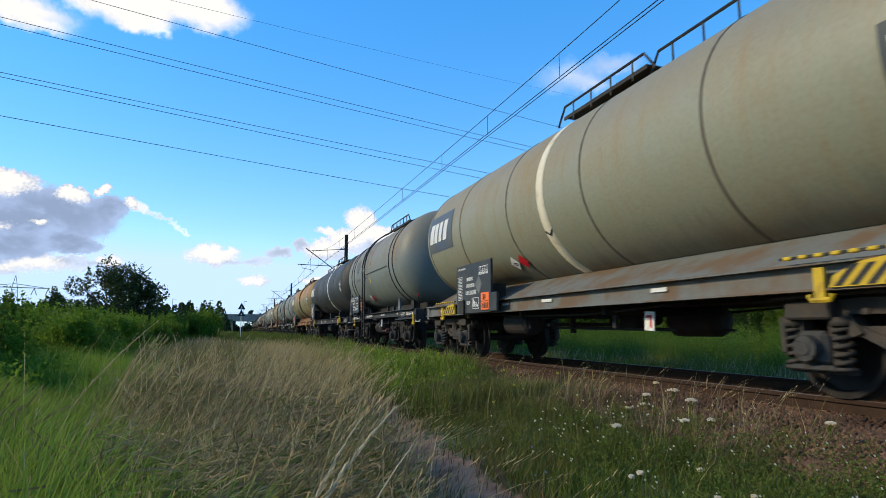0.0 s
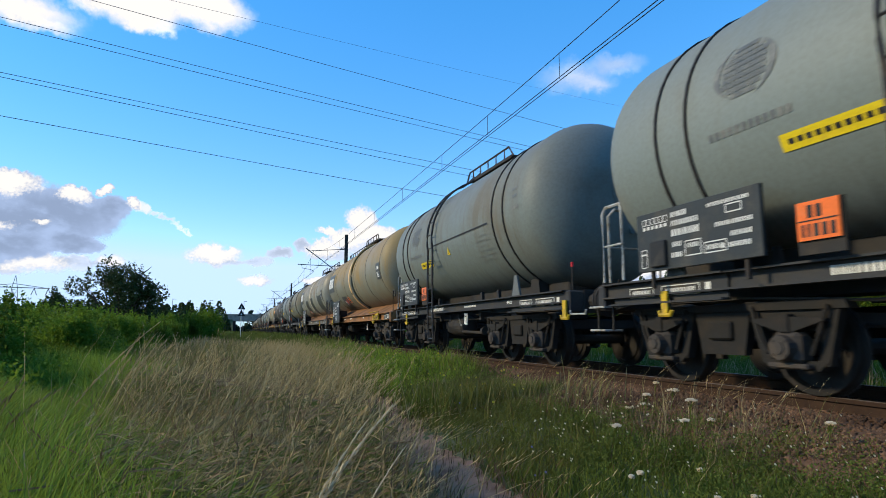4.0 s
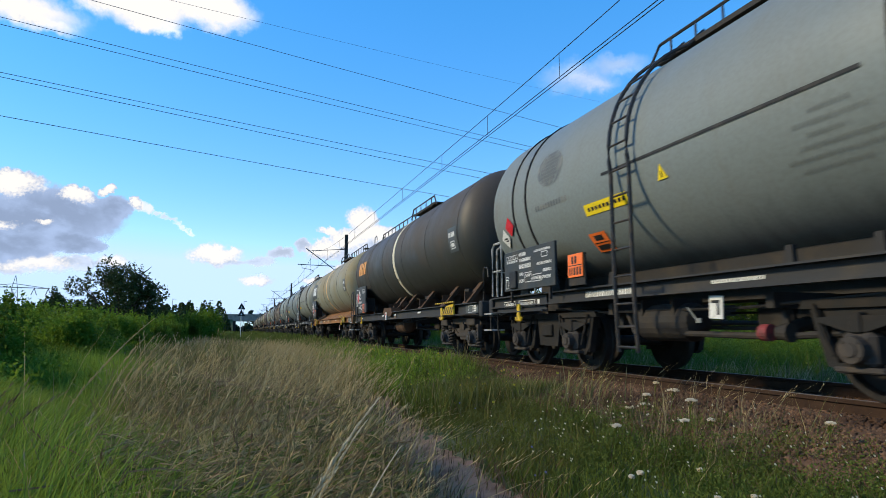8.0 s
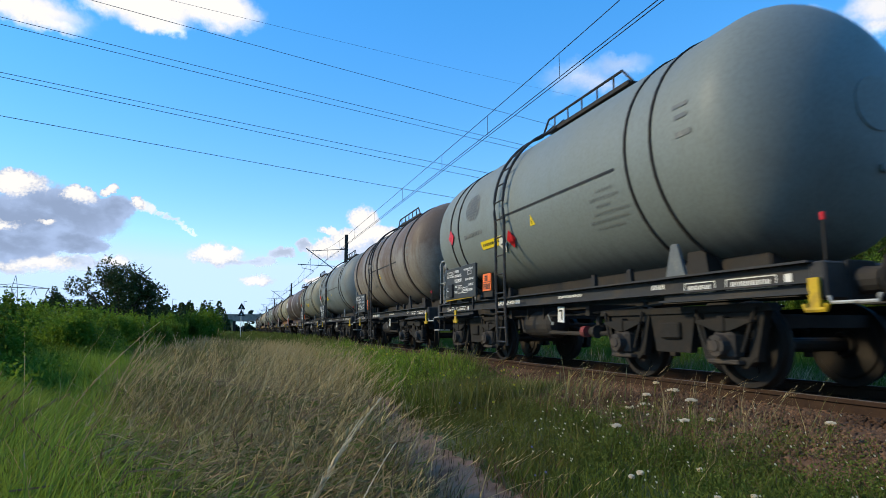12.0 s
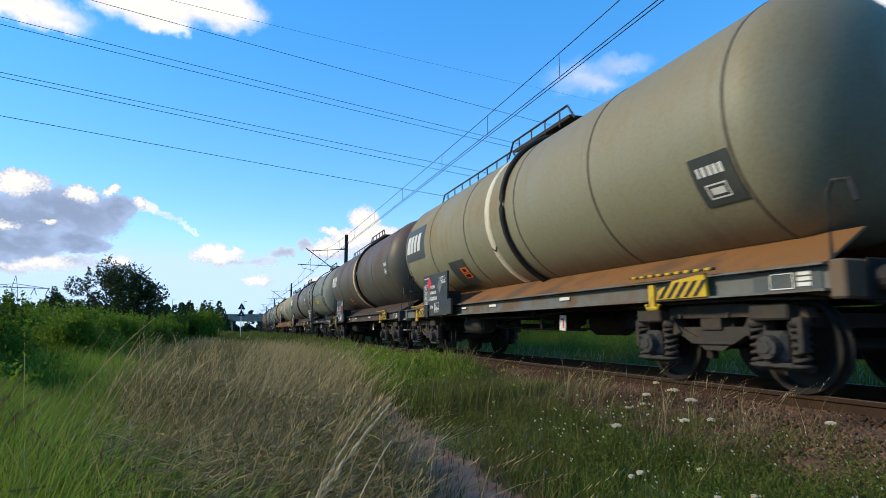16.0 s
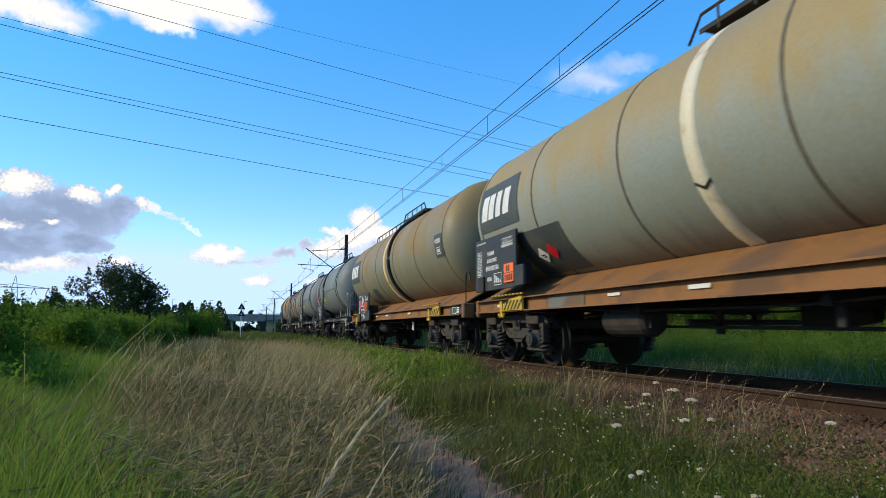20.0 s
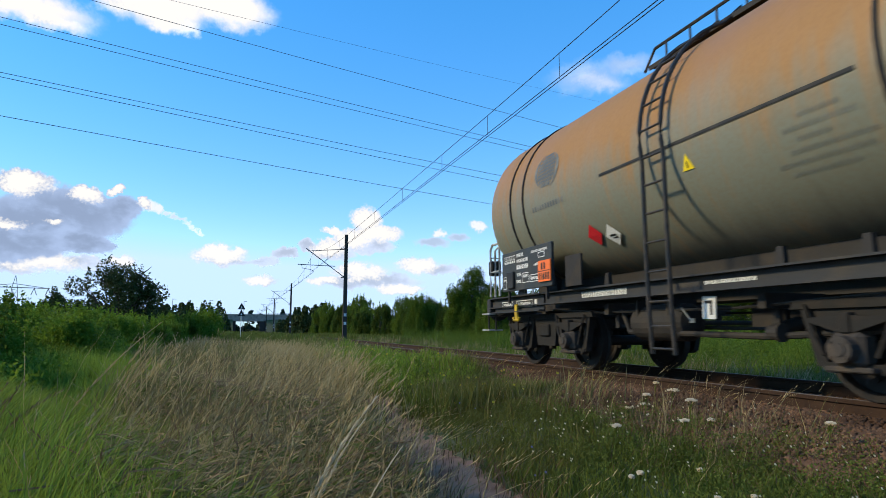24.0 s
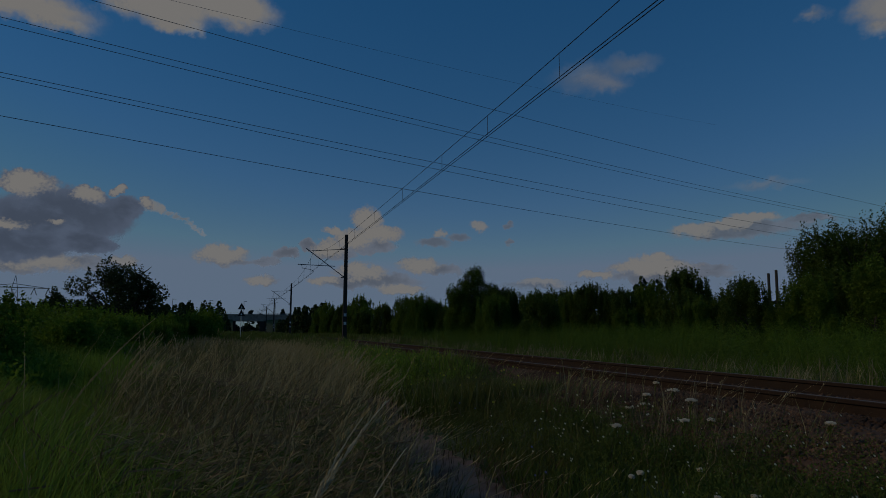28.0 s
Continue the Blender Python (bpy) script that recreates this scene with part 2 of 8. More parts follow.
CONCRETE = surf("grey_concrete", (0.30, 0.265, 0.22), (0.20, 0.175, 0.145), 0.85, 0.0, 0.8)
MAST = surf("dark_mast_concrete", (0.052, 0.042, 0.034), (0.085, 0.070, 0.056), 0.85, 0.0, 1.2)
GALV = surf("galvanised_steel", (0.20, 0.21, 0.22), (0.12, 0.12, 0.12), 0.5, 0.6, 4.0)
HIGH_WIRE = surf("pale_aluminium_wire", (0.20, 0.22, 0.25), (0.15, 0.165, 0.19), 0.5, 0.2, 8.0)
WIRE = surf("dark_wire", (0.035, 0.035, 0.04), (0.05, 0.045, 0.04), 0.5, 0.4, 8.0)
BARK = surf("grey_brown_bark", (0.085, 0.070, 0.055), (0.04, 0.035, 0.03), 0.9, 0.0, 5.0, fine=30, relief=0.6)
GROUND = ground_mat()

LEAF_MID = leafy("shrub_leaf", (0.066, 0.112, 0.012), (0.165, 0.228, 0.030), (0.104, 0.156, 0.017), through_it=0.35)
LEAF_WILLOW = leafy("willow_leaf", (0.040, 0.068, 0.010), (0.110, 0.150, 0.026), (0.068, 0.100, 0.014), through_it=0.3)
LEAF_DARK = leafy("dark_tree_leaf", (0.031, 0.047, 0.014), (0.072, 0.092, 0.030), (0.049, 0.065, 0.020), through_it=0.12)
LEAF_BRIGHT = leafy("bright_leaf", (0.090, 0.170, 0.014), (0.210, 0.300, 0.036), (0.148, 0.215, 0.020), through_it=0.45)
NEEDLE = leafy("far_pine_foliage", (0.016, 0.028, 0.014), (0.035, 0.052, 0.026), (0.022, 0.036, 0.018), through_it=0.05)
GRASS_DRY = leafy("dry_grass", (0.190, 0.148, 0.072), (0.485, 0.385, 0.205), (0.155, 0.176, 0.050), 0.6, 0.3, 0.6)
GRASS_STRAW = leafy("straw_seed_head", (0.420, 0.310, 0.140), (0.680, 0.530, 0.270), (0.440, 0.310, 0.140), 0.6, 0.3)
FEATHER = leafy("pale_feather_grass", (0.60, 0.50, 0.33), (0.80, 0.70, 0.50), (0.66, 0.55, 0.37), 0.6, 0.35)
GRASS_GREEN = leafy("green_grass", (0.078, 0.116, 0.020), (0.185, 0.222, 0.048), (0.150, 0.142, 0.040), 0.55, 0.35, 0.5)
GRASS_FAR = leafy("far_bank_grass", (0.070, 0.120, 0.014), (0.162, 0.228, 0.032), (0.120, 0.164, 0.026), 0.6, 0.35)
GRASS_FRESH = leafy("fresh_tall_grass", (0.138, 0.218, 0.024), (0.295, 0.390, 0.055), (0.224, 0.282, 0.044), 0.55, 0.4, 0.5)
WEED_DEAD = leafy("dead_brown_weed", (0.150, 0.096, 0.056), (0.310, 0.205, 0.125), (0.185, 0.118, 0.070), 0.7, 0.2)
FAINT = surf("faint_worn_lettering", (0.150, 0.156, 0.140), (0.22, 0.225, 0.21), 0.6, 0.0, 6.0)
PETAL = leafy("white_petal", (0.72, 0.62, 0.44), (0.88, 0.80, 0.62), (0.76, 0.67, 0.48), 0.6, 0.3)
PETAL_SMALL = leafy("small_white_petal", (0.85, 0.68, 0.38), (0.92, 0.78, 0.48), (0.88, 0.72, 0.42), 0.6, 0.3)
# dark weeds on the path; in the meadow the dark colour paints shaded gaps
WEED_AND_SHADE = leafy("withered_stalk_and_gap_shade", (0.040, 0.028, 0.015), (0.085, 0.055, 0.028), (0.060, 0.050, 0.018), 0.7, 0.15)
PETAL_BLUE = leafy("blue_petal", (0.16, 0.15, 0.26), (0.28, 0.26, 0.36), (0.2, 0.18, 0.3), 0.6, 0.3)
PETAL_YELLOW = leafy("yellow_petal", (0.55, 0.42, 0.04), (0.75, 0.6, 0.08), (0.6, 0.5, 0.06), 0.6, 0.3)


# ---------------------------------------------------------------- mesh helpers
MESHES = {}
CARRIERS = set()


def shaped(key, build, smooth=False):
    """The mesh of that key, built once and shared."""
    if key not in MESHES:
        bm = bmesh.new()
        build(bm)
        me = bpy.data.meshes.new(key)
        bm.normal_update()
        bm.to_mesh(me)
        bm.free()
        me.materials.append(None)
        if smooth:
            me.polygons.foreach_set("use_smooth", [True] * len(me.polygons))
        MESHES[key] = me
    return MESHES[key]


def put(name, me, mat, parent=None, m=None, label=""):
    """One mesh object of a thing, with its own material."""
    if parent in CARRIERS:      # marks on the shell or the panel are parts of the wagon itself
        m = parent.matrix_basis @ (m if m is not None else Matrix())
        parent = parent.parent
    ob = new(name, me)
    ob.material_slots[0].link = "OBJECT"
    ob.material_slots[0].material = mat
    ob.parent = parent
    if m is not None:
        ob.matrix_basis = m
    if label:
        ob["label"] = label
    return ob


def part(name, build, mat, parent=None, m=None, label="", key=None, smooth=False):
    return put(name, shaped(key or name, build, smooth), mat, parent, m, label)


def box(bm, c, s, turn=None, bevel=0.0):
    r = bmesh.ops.create_cube(bm, size=1.0)
    vs = r["verts"]
    bmesh.ops.scale(bm, vec=s, verts=vs)
    if bevel:
        es = list({e for v in vs for e in v.link_edges})
        out = bmesh.ops.bevel(bm, geom=es, offset=bevel, segments=1, affect="EDGES")
        vs = list({v for f in out["faces"] for v in f.verts} | {v for v in vs if v.is_valid})
    if turn is not None:
        bmesh.ops.rotate(bm, cent=(0, 0, 0), matrix=turn.to_matrix() if isinstance(turn, Euler) else turn, verts=vs)
    bmesh.ops.translate(bm, vec=c, verts=vs)
    return vs


def tube(bm, a, b, r0, r1=None, seg=8, caps=True):
    a, b = Vector(a), Vector(b)
    r1 = r0 if r1 is None else r1
    q = (b - a).to_track_quat("Z", "Y").to_matrix()
    rings = []
    for p, r in ((a, r0), (b, r1)):
        rings.append([bm.verts.new(p + q @ Vector((r * math.cos(k * math.tau / seg), r * math.sin(k * math.tau / seg), 0))) for k in range(seg)])
    for k in range(seg):
        bm.faces.new((rings[0][k], rings[0][(k + 1) % seg], rings[1][(k + 1) % seg], rings[1][k]))
    if caps:
        bm.faces.new(rings[0][::-1])
        bm.faces.new(rings[1])


def bent(bm, pts, r, seg=6):
    """A bar bent through the points."""
    pts = [Vector(p) for p in pts]
    rings = []
    for i, p in enumerate(pts):
        d = (pts[min(i + 1, len(pts) - 1)] - pts[max(i - 1, 0)]).normalized()
        q = d.to_track_quat("Z", "Y").to_matrix()
        rr = r[i] if isinstance(r, (list, tuple)) else r
        rings.append([bm.verts.new(p + q @ Vector((rr * math.cos(k * math.tau / seg), rr * math.sin(k * math.tau / seg), 0))) for k in range(seg)])
    for a, b in zip(rings, rings[1:]):
        for k in range(seg):
            bm.faces.new((a[k], a[(k + 1) % seg], b[(k + 1) % seg], b[k]))
    bm.faces.new(rings[0][::-1])
    bm.faces.new(rings[-1])


def prism(bm, outline, x0, x1):
    """A plate of (y, z) outline between two x."""
    a = [bm.verts.new((x0, y, z)) for y, z in outline]
    b = [bm.verts.new((x1, y, z)) for y, z in outline]
    n = len(outline)
    bm.faces.new(a)
    bm.faces.new(b[::-1])
    for k in range(n):
        bm.faces.new((a[k], b[k], b[(k + 1) % n], a[(k + 1) % n]))


def bulk(name, co, sizes, idx, mat, smooth=False):
    """One big mesh from arrays of places, corner counts and corners."""
    me = bpy.data.meshes.new(name)
    co = np.asarray(co, dtype=np.float32).reshape(-1, 3)
    sizes = np.asarray(sizes, dtype=np.int32)
    idx = np.asarray(idx, dtype=np.int32)
    me.vertices.add(len(co))
    me.vertices.foreach_set("co", co.ravel())
    me.loops.add(len(idx))
    me.loops.foreach_set("vertex_index", idx)
    me.polygons.add(len(sizes))
    me.polygons.foreach_set("loop_start", np.concatenate(([0], np.cumsum(sizes)[:-1])).astype(np.int32))
    me.polygons.foreach_set("loop_total", sizes)
    me.materials.append(mat)
    me.update(calc_edges=True)
    if smooth:
        me.polygons.foreach_set("use_smooth", [True] * len(sizes))
    return me


# ---------------------------------------------------------------- ground
def bend(y):
    """How far the line has swung to the right, y metres along it."""
    return 3.0e-5 * np.maximum(0.0, np.asarray(y, dtype=float) - 45.0) ** 2


PROFILE_X = [-4000, -60, -14, -7, -3, -0.5, 1.1, 2.2, 3.1, 3.9, 4.6, 7.7, 9.1, 12, 18, 4000]
PROFILE_Z = [0.0, 0.0, 0.25, 0.28, 0.22, 0.10, 0.0, 0.02, 0.20, 0.34, 0.40, 0.40, 0.08, 0.08, 0.15, 0.15]


def gz(x, y):
    x, y = np.asarray(x, dtype=float), np.asarray(y, dtype=float)
    lumps = 0.03 * np.sin(x * 1.3 + y * 0.7) + 0.025 * np.sin(x * 0.5 - y * 1.1)
    return np.interp(x - bend(y), PROFILE_X, PROFILE_Z) + lumps * np.exp(-np.abs(y) / 150)


gx = np.concatenate((-np.geomspace(4000, 16, 26), np.linspace(-14, 18, 97), np.geomspace(20, 4000, 26)))
gy = np.concatenate((-np.geomspace(900, 12, 12), np.linspace(-10, 60, 150), np.geomspace(62, 4500, 50)))
GX, GY = np.meshgrid(gx, gy)
ny, nx = GX.shape
GZ = gz(GX, GY)
quad = np.arange((ny - 1) * (nx - 1))
q0 = (quad // (nx - 1)) * nx + quad % (nx - 1)
ground = new("ground", bulk("ground", np.stack((GX + bend(GY), GY, GZ), -1), np.full(len(q0), 4),
                            np.stack((q0, q0 + 1, q0 + 1 + nx, q0 + nx), -1).ravel(), GROUND, True))
tagged(ground, "grassy trackside soil with dry and green turf", "ground", kind="structure")


def strip(name, left, right, y0, y1, step, lift, mat, label, category, cross=6, wobble=0.0, middle=None):
    ys = np.arange(y0, y1, step)
    u = np.linspace(0, 1, cross)
    w0 = left + wobble * (np.sin(ys * 1.7) + 0.6 * np.sin(ys * 3.9 + 1) + 0.5 * np.sin(ys * 9.1))
    w1 = right + wobble * (np.sin(ys * 1.3 + 2) + 0.6 * np.sin(ys * 4.7) + 0.5 * np.sin(ys * 8.3 + 1))
    xs = w0[:, None] * (1 - u) + w1[:, None] * u
    yy = np.repeat(ys[:, None], cross, 1)
    xs = xs + bend(yy) + (middle(yy) if middle else 0.0)
    zs = gz(xs, yy) + lift
    zs = zs + 0.006 * np.sin(xs * 23 + 2 * np.sin(yy * 7)) * np.sin(yy * 17 + xs * 9)
    zs[:, 0] -= 0.02
    zs[:, -1] -= 0.02
    k = np.arange((len(ys) - 1) * (cross - 1))
    a = (k // (cross - 1)) * cross + k % (cross - 1)
    ob = new(name, bulk(name, np.stack((xs, yy, zs), -1), np.full(len(a), 4), np.stack((a, a + 1, a + 1 + cross, a + cross), -1).ravel(), mat, True))
    return tagged(ob, label, category, kind="structure")


def way_x(y):
    """Middle of the footpath."""
    return 1.33 + 0.10 * np.clip(np.asarray(y, dtype=float), -3, 11)


strip("footpath", -0.37, 0.37, -6, 26, 0.10, 0.012, PATH, "narrow trodden footpath of pinkish sandy soil", "path", 9, 0.09, way_x)

# ---------------------------------------------------------------- ballast and track
BALLAST_X = [3.55, 3.8, 4.2, 4.65, 5.15, 5.5, 6.7, 7.40, 7.55, 8.3, 9.0]
BALLAST_Z = [0.22, 0.37, 0.46, 0.54, 0.565, 0.53, 0.53, 0.55, 0.53, 0.30, 0.03]


def bed(x, y):
    return np.interp(x - bend(y), BALLAST_X, BALLAST_Z)


bx = np.linspace(3.55, 9.0, 40)
by = np.concatenate((np.arange(-25, 40, 0.35), np.arange(40, 520, 6.0)))
BX, BY = np.meshgrid(bx, by)
rough = np.random.uniform(-0.025, 0.025, BX.shape)
BZ = np.interp(BX, BALLAST_X, BALLAST_Z) + rough
k = np.arange((len(by) - 1) * (len(bx) - 1))
a = (k // (len(bx) - 1)) * len(bx) + k % (len(bx) - 1)
ballast = new("ballast_bed", bulk("ballast_bed", np.stack((BX + bend(BY), BY, BZ), -1), np.full(len(a), 4),
                                  np.stack((a, a + 1, a + 1 + len(bx), a + len(bx)), -1).ravel(), STONE))
tagged(ballast, "brown rust-dusted railway ballast bed", "ballast", kind="structure")


def stones(n, x0, x1, y0, y1, size, seed):
    """Loose broken stones on the bed."""
    g = np.random.default_rng(seed)
    x = g.uniform(x0, x1, n)
    y = g.uniform(y0, y1, n)
    s = size * g.uniform(0.55, 1.35, n)
    unit = np.array([(1, 0, 0), (-1, 0, 0), (0, 1, 0), (0, -1, 0), (0, 0, 1), (0, 0, -1)], dtype=float)
    face = np.array([(0, 2, 4), (2, 1, 4), (1, 3, 4), (3, 0, 4), (2, 0, 5), (1, 2, 5), (3, 1, 5), (0, 3, 5)])
    ang = g.uniform(0, math.tau, n)
    jit = g.uniform(0.6, 1.25, (n, 6, 1))
    v = unit[None] * jit * s[:, None, None] * np.array([1.0, 0.85, 0.65])
    tilt = g.uniform(-0.5, 0.5, n)
    vz = v[..., 2] + v[..., 0] * tilt[:, None]
    c, d = np.cos(ang)[:, None], np.sin(ang)[:, None]
    px = v[..., 0] * c - v[..., 1] * d + x[:, None] + bend(y)[:, None]
    py = v[..., 0] * d + v[..., 1] * c + y[:, None]
    pz = vz + (np.interp(x, BALLAST_X, BALLAST_Z) + 0.008)[:, None]
    idx = (face[None] + (np.arange(n) * 6)[:, None, None]).ravel()
    return np.stack((px, py, pz), -1), np.full(n * 8, 3), idx


ob = new("ballast_stones", bulk("ballast_stones", *stones(34000, 3.5, 5.3, 1.5, 24, 0.033, 3), STONE))
tagged(ob, "loose angular brown ballast stones beside the rails", "stones", kind="stuff")
ob = new("ballast_stones", bulk("ballast_stones", *stones(14000, 5.3, 8.3, 1.5, 24, 0.030, 4), STONE))
tagged(ob, "loose angular brown ballast stones between the rails", "stones", kind="stuff")

ob = new("ballast_stones", bulk("ballast_stones", *stones(16000, 3.6, 8.3, -9, 1.5, 0.030, 5), STONE))
tagged(ob, "loose angular brown ballast stones behind the stand", "stones", kind="stuff")

track = tagged(new("railway_track"), "single railway track with polished rails on worn sleepers", "railway track")
RAIL_OUT = [(-0.075, -0.172), (0.075, -0.172), (0.075, -0.160), (0.012, -0.140), (0.010, -0.045), (0.036, -0.036), (0.036, -0.006),
            (0.028, 0.0), (-0.028, 0.0), (-0.036, -0.006), (-0.036, -0.036), (-0.010, -0.045), (-0.012, -0.140), (-0.075, -0.160)]


def rail_mesh(bm, x, outline):
    rings = []
    for y in list(np.arange(-40, 60, 5.0)) + list(np.arange(60, 520, 20.0)):
        rings.append([bm.verts.new((x + float(bend(y)) + u, y, RAIL + w)) for u, w in outline])
    m = len(outline)
    for p, q in zip(rings, rings[1:]):
        for i in range(m):
            bm.faces.new((p[i], p[(i + 1) % m], q[(i + 1) % m], q[i]))
    bm.faces.new(rings[0])
    bm.faces.new(rings[-1][::-1])


for side in (-0.7535, 0.7535):
    r = part("rail", lambda bm: rail_mesh(bm, TRACK_X + side, RAIL_OUT), RUST, track, key="rail%+.0f" % side)
    part("rail_head", lambda bm: rail_mesh(bm, TRACK_X + side, [(-0.026, 0.0005), (0.026, 0.0005), (0.026, 0.003), (-0.026, 0.003)]), TREAD, r,
         label="polished running surface", key="rail_head%+.0f" % side)


def sleeper_mesh(bm):
    for sgn in (-1, 1):
        prism_pts = [(-0.14, -0.20), (0.14, -0.20), (0.115, 0.0), (-0.115, 0.0)]
        a = [bm.verts.new((sgn * 1.25, y, z)) for y, z in prism_pts]
        b = [bm.verts.new((sgn * 0.45, y, z)) for y, z in prism_pts]
        c = [bm.verts.new((0, y, z - 0.03 if z > -0.1 else z)) for y, z in prism_pts]
        for p, q in ((a, b), (b, c)):
            for i in range(4):
                f = (p[i], p[(i + 1) % 4], q[(i + 1) % 4], q[i])
                bm.faces.new(f if sgn > 0 else f[::-1])
        bm.faces.new(a[::-1] if sgn > 0 else a)
    bmesh.ops.remove_doubles(bm, verts=bm.verts, dist=0.001)


def clip_mesh(bm):
    box(bm, (0, 0, 0.004), (0.26, 0.14, 0.014), bevel=0.004)
    for s in (-1, 1):
        box(bm, (s * 0.09, 0, 0.018), (0.05, 0.08, 0.016), bevel=0.004)
        tube(bm, (s * 0.095, 0, 0.02), (s * 0.095, 0, 0.036), 0.013, seg=6)


for i in range(115):
    y = -9.7 + 0.62 * i
    sl = part("sleeper", sleeper_mesh, SLEEPER, track, pose(TRACK_X + float(bend(y)), y, RAIL - 0.178))
    if -1 < y < 32:
        for side in (-0.7535, 0.7535):
            part("rail_clip", clip_mesh, RUST, sl, pose(side, 0, 0.0))


# ---------------------------------------------------------------- overhead line
def mast_mesh(bm):
    w0, w1 = 0.19, 0.13
    a = [bm.verts.new((sx * w0, sy * w0, -0.6)) for sx, sy in ((-1, -1), (1, -1), (1, 1), (-1, 1))]
    b = [bm.verts.new((sx * w1, sy * w1, 9.95)) for sx, sy in ((-1, -1), (1, -1), (1, 1), (-1, 1))]
    for i in range(4):
        bm.faces.new((a[i], a[(i + 1) % 4], b[(i + 1) % 4], b[i]))
    bm.faces.new(b)
    bm.faces.new(a[::-1])


def overhead_mast(x, y, base):
    thing = tagged(new("catenary_mast"), "dark concrete railway mast with steel bracket arms over the track", "mast", group="masts along the railway")
    thing.matrix_basis = pose(x, y, base)
    h = RAIL - base
    part("pole", mast_mesh, MAST, thing)
    arm_z, tip = h + 7.75, TRACK_X - 9.15 - 0.35
    part("stay_tube", lambda bm: tube(bm, (-0.1, 0, h + 7.95), (tip, 0, arm_z - 0.1), 0.028), GALV, thing, key="stay_tube")
    part("bracket_tube", lambda bm: tube(bm, (-0.1, 0, h + 5.35), (tip - 0.2, 0, arm_z + 0.15), 0.04), GALV, thing, key="bracket_tube")
    part("registration_tube", lambda bm: tube(bm, (-0.95, 0, h + 6.35), (tip - 0.9, 0, h + 6.42), 0.032), GALV, thing, key="registration_tube")
    part("steady_arm", lambda bm: bent(bm, [(tip - 0.55, 0, h + 6.4), (tip - 0.5, 0, h + 6.1), (tip + 0.35, 0, h + 5.95), (tip + 0.55, 0, h + 5.8)], 0.02), GALV, thing, key="steady_arm")
    for dz in (5.35, 7.95):
        part("insulator", lambda bm: [tube(bm, (-0.16 - 0.06 * j, 0, h + dz), (-0.19 - 0.06 * j, 0, h + dz), 0.075) for j in range(5)], WIRE, thing, key="insulator%.1f" % dz)
    for dz in (1.2, 1.95):
        part("mast_plate", lambda bm: box(bm, (0, -0.20, h + dz), (0.24, 0.012, 0.26)), WHITE_MARK, thing, label="pale plate on the mast", key="number_plate%.2f" % dz)
    return thing


for y in (54.5, 116.0, 178.0, 240.0):
    overhead_mast(9.15 + float(bend(y)), y, 0.05)
MASTS = [-10.0, 54.5, 116.0, 178.0, 240.0, 302.0]


def overhead_wires():
    thing = tagged(new("overhead_line"), "dark overhead contact wires with droppers above the track", "overhead line")
    for n, (y0, y1) in enumerate(zip(MASTS, MASTS[1:])):
        mid = 0.5 * (y0 + y1)
        x0, x1 = TRACK_X + float(bend(y0)) + (0.18 if n % 2 else -0.05), TRACK_X + float(bend(y1)) + (-0.05 if n % 2 else 0.18)
        if n == 0:
            x0, x1 = TRACK_X + 0.0, TRACK_X + 0.0

        def at(y, top, off=0.0):
            u = (y - y0) / (y1 - y0)
            x = x0 + (x1 - x0) * u + off
            low = RAIL + 5.80
            if not top:
                return (x, y, low - 0.03 * math.sin(math.pi * u))
            return (x, y, low + 0.50 + 1.45 * (2 * u - 1) ** 4)
        ys = [y0 + (y1 - y0) * i / 24 for i in range(25)]
        thick = 0.009 if n == 0 else 0.012
        part("messenger_wire", lambda bm: bent(bm, [at(y, True) for y in ys], thick, 5), WIRE, thing, key="messenger_wire%d" % n)
        for off in (-0.045, 0.045):
            part("contact_wire", lambda bm: bent(bm, [at(y, False, off) for y in ys], thick, 5), WIRE, thing, key="contact_wire%d%+.0f" % (n, off * 100))
        for i in range(11):
            y = {0: 10.4, 1: 14.2, 2: 18.0, 3: 23.0, 4: 28.3, 5: 33.5, 6: 39.0, 7: 44.5, 8: 49.5, 9: 5.0, 10: 0.0}[i] if n == 0 else y0 + (y1 - y0) * (i + 0.5) / 11
            part("dropper", lambda bm: tube(bm, at(y, True), at(y, False), 0.007 if n == 0 else 0.012, seg=4), WIRE, thing, key="dropper%d_%d" % (n, i))
    return thing


overhead_wires()


# ---------------------------------------------------------------- sky: clouds and high-voltage wires
FOCUS = 784 / math.tan(radians(72.98) / 2)
STAND3 = STAND.to_3x3()


def sight(px, py):
    """Direction from the stand towards a spot of the view, given in parts of a 1568 wide field."""
    return (STAND3 @ Vector(((px - 784) / FOCUS, (441 - py) / FOCUS, -1.0))).normalized()


HEAVY, MILD, PALE = (0.185, 0.240, 0.355), (0.30, 0.35, 0.45), (0.44, 0.48, 0.54)
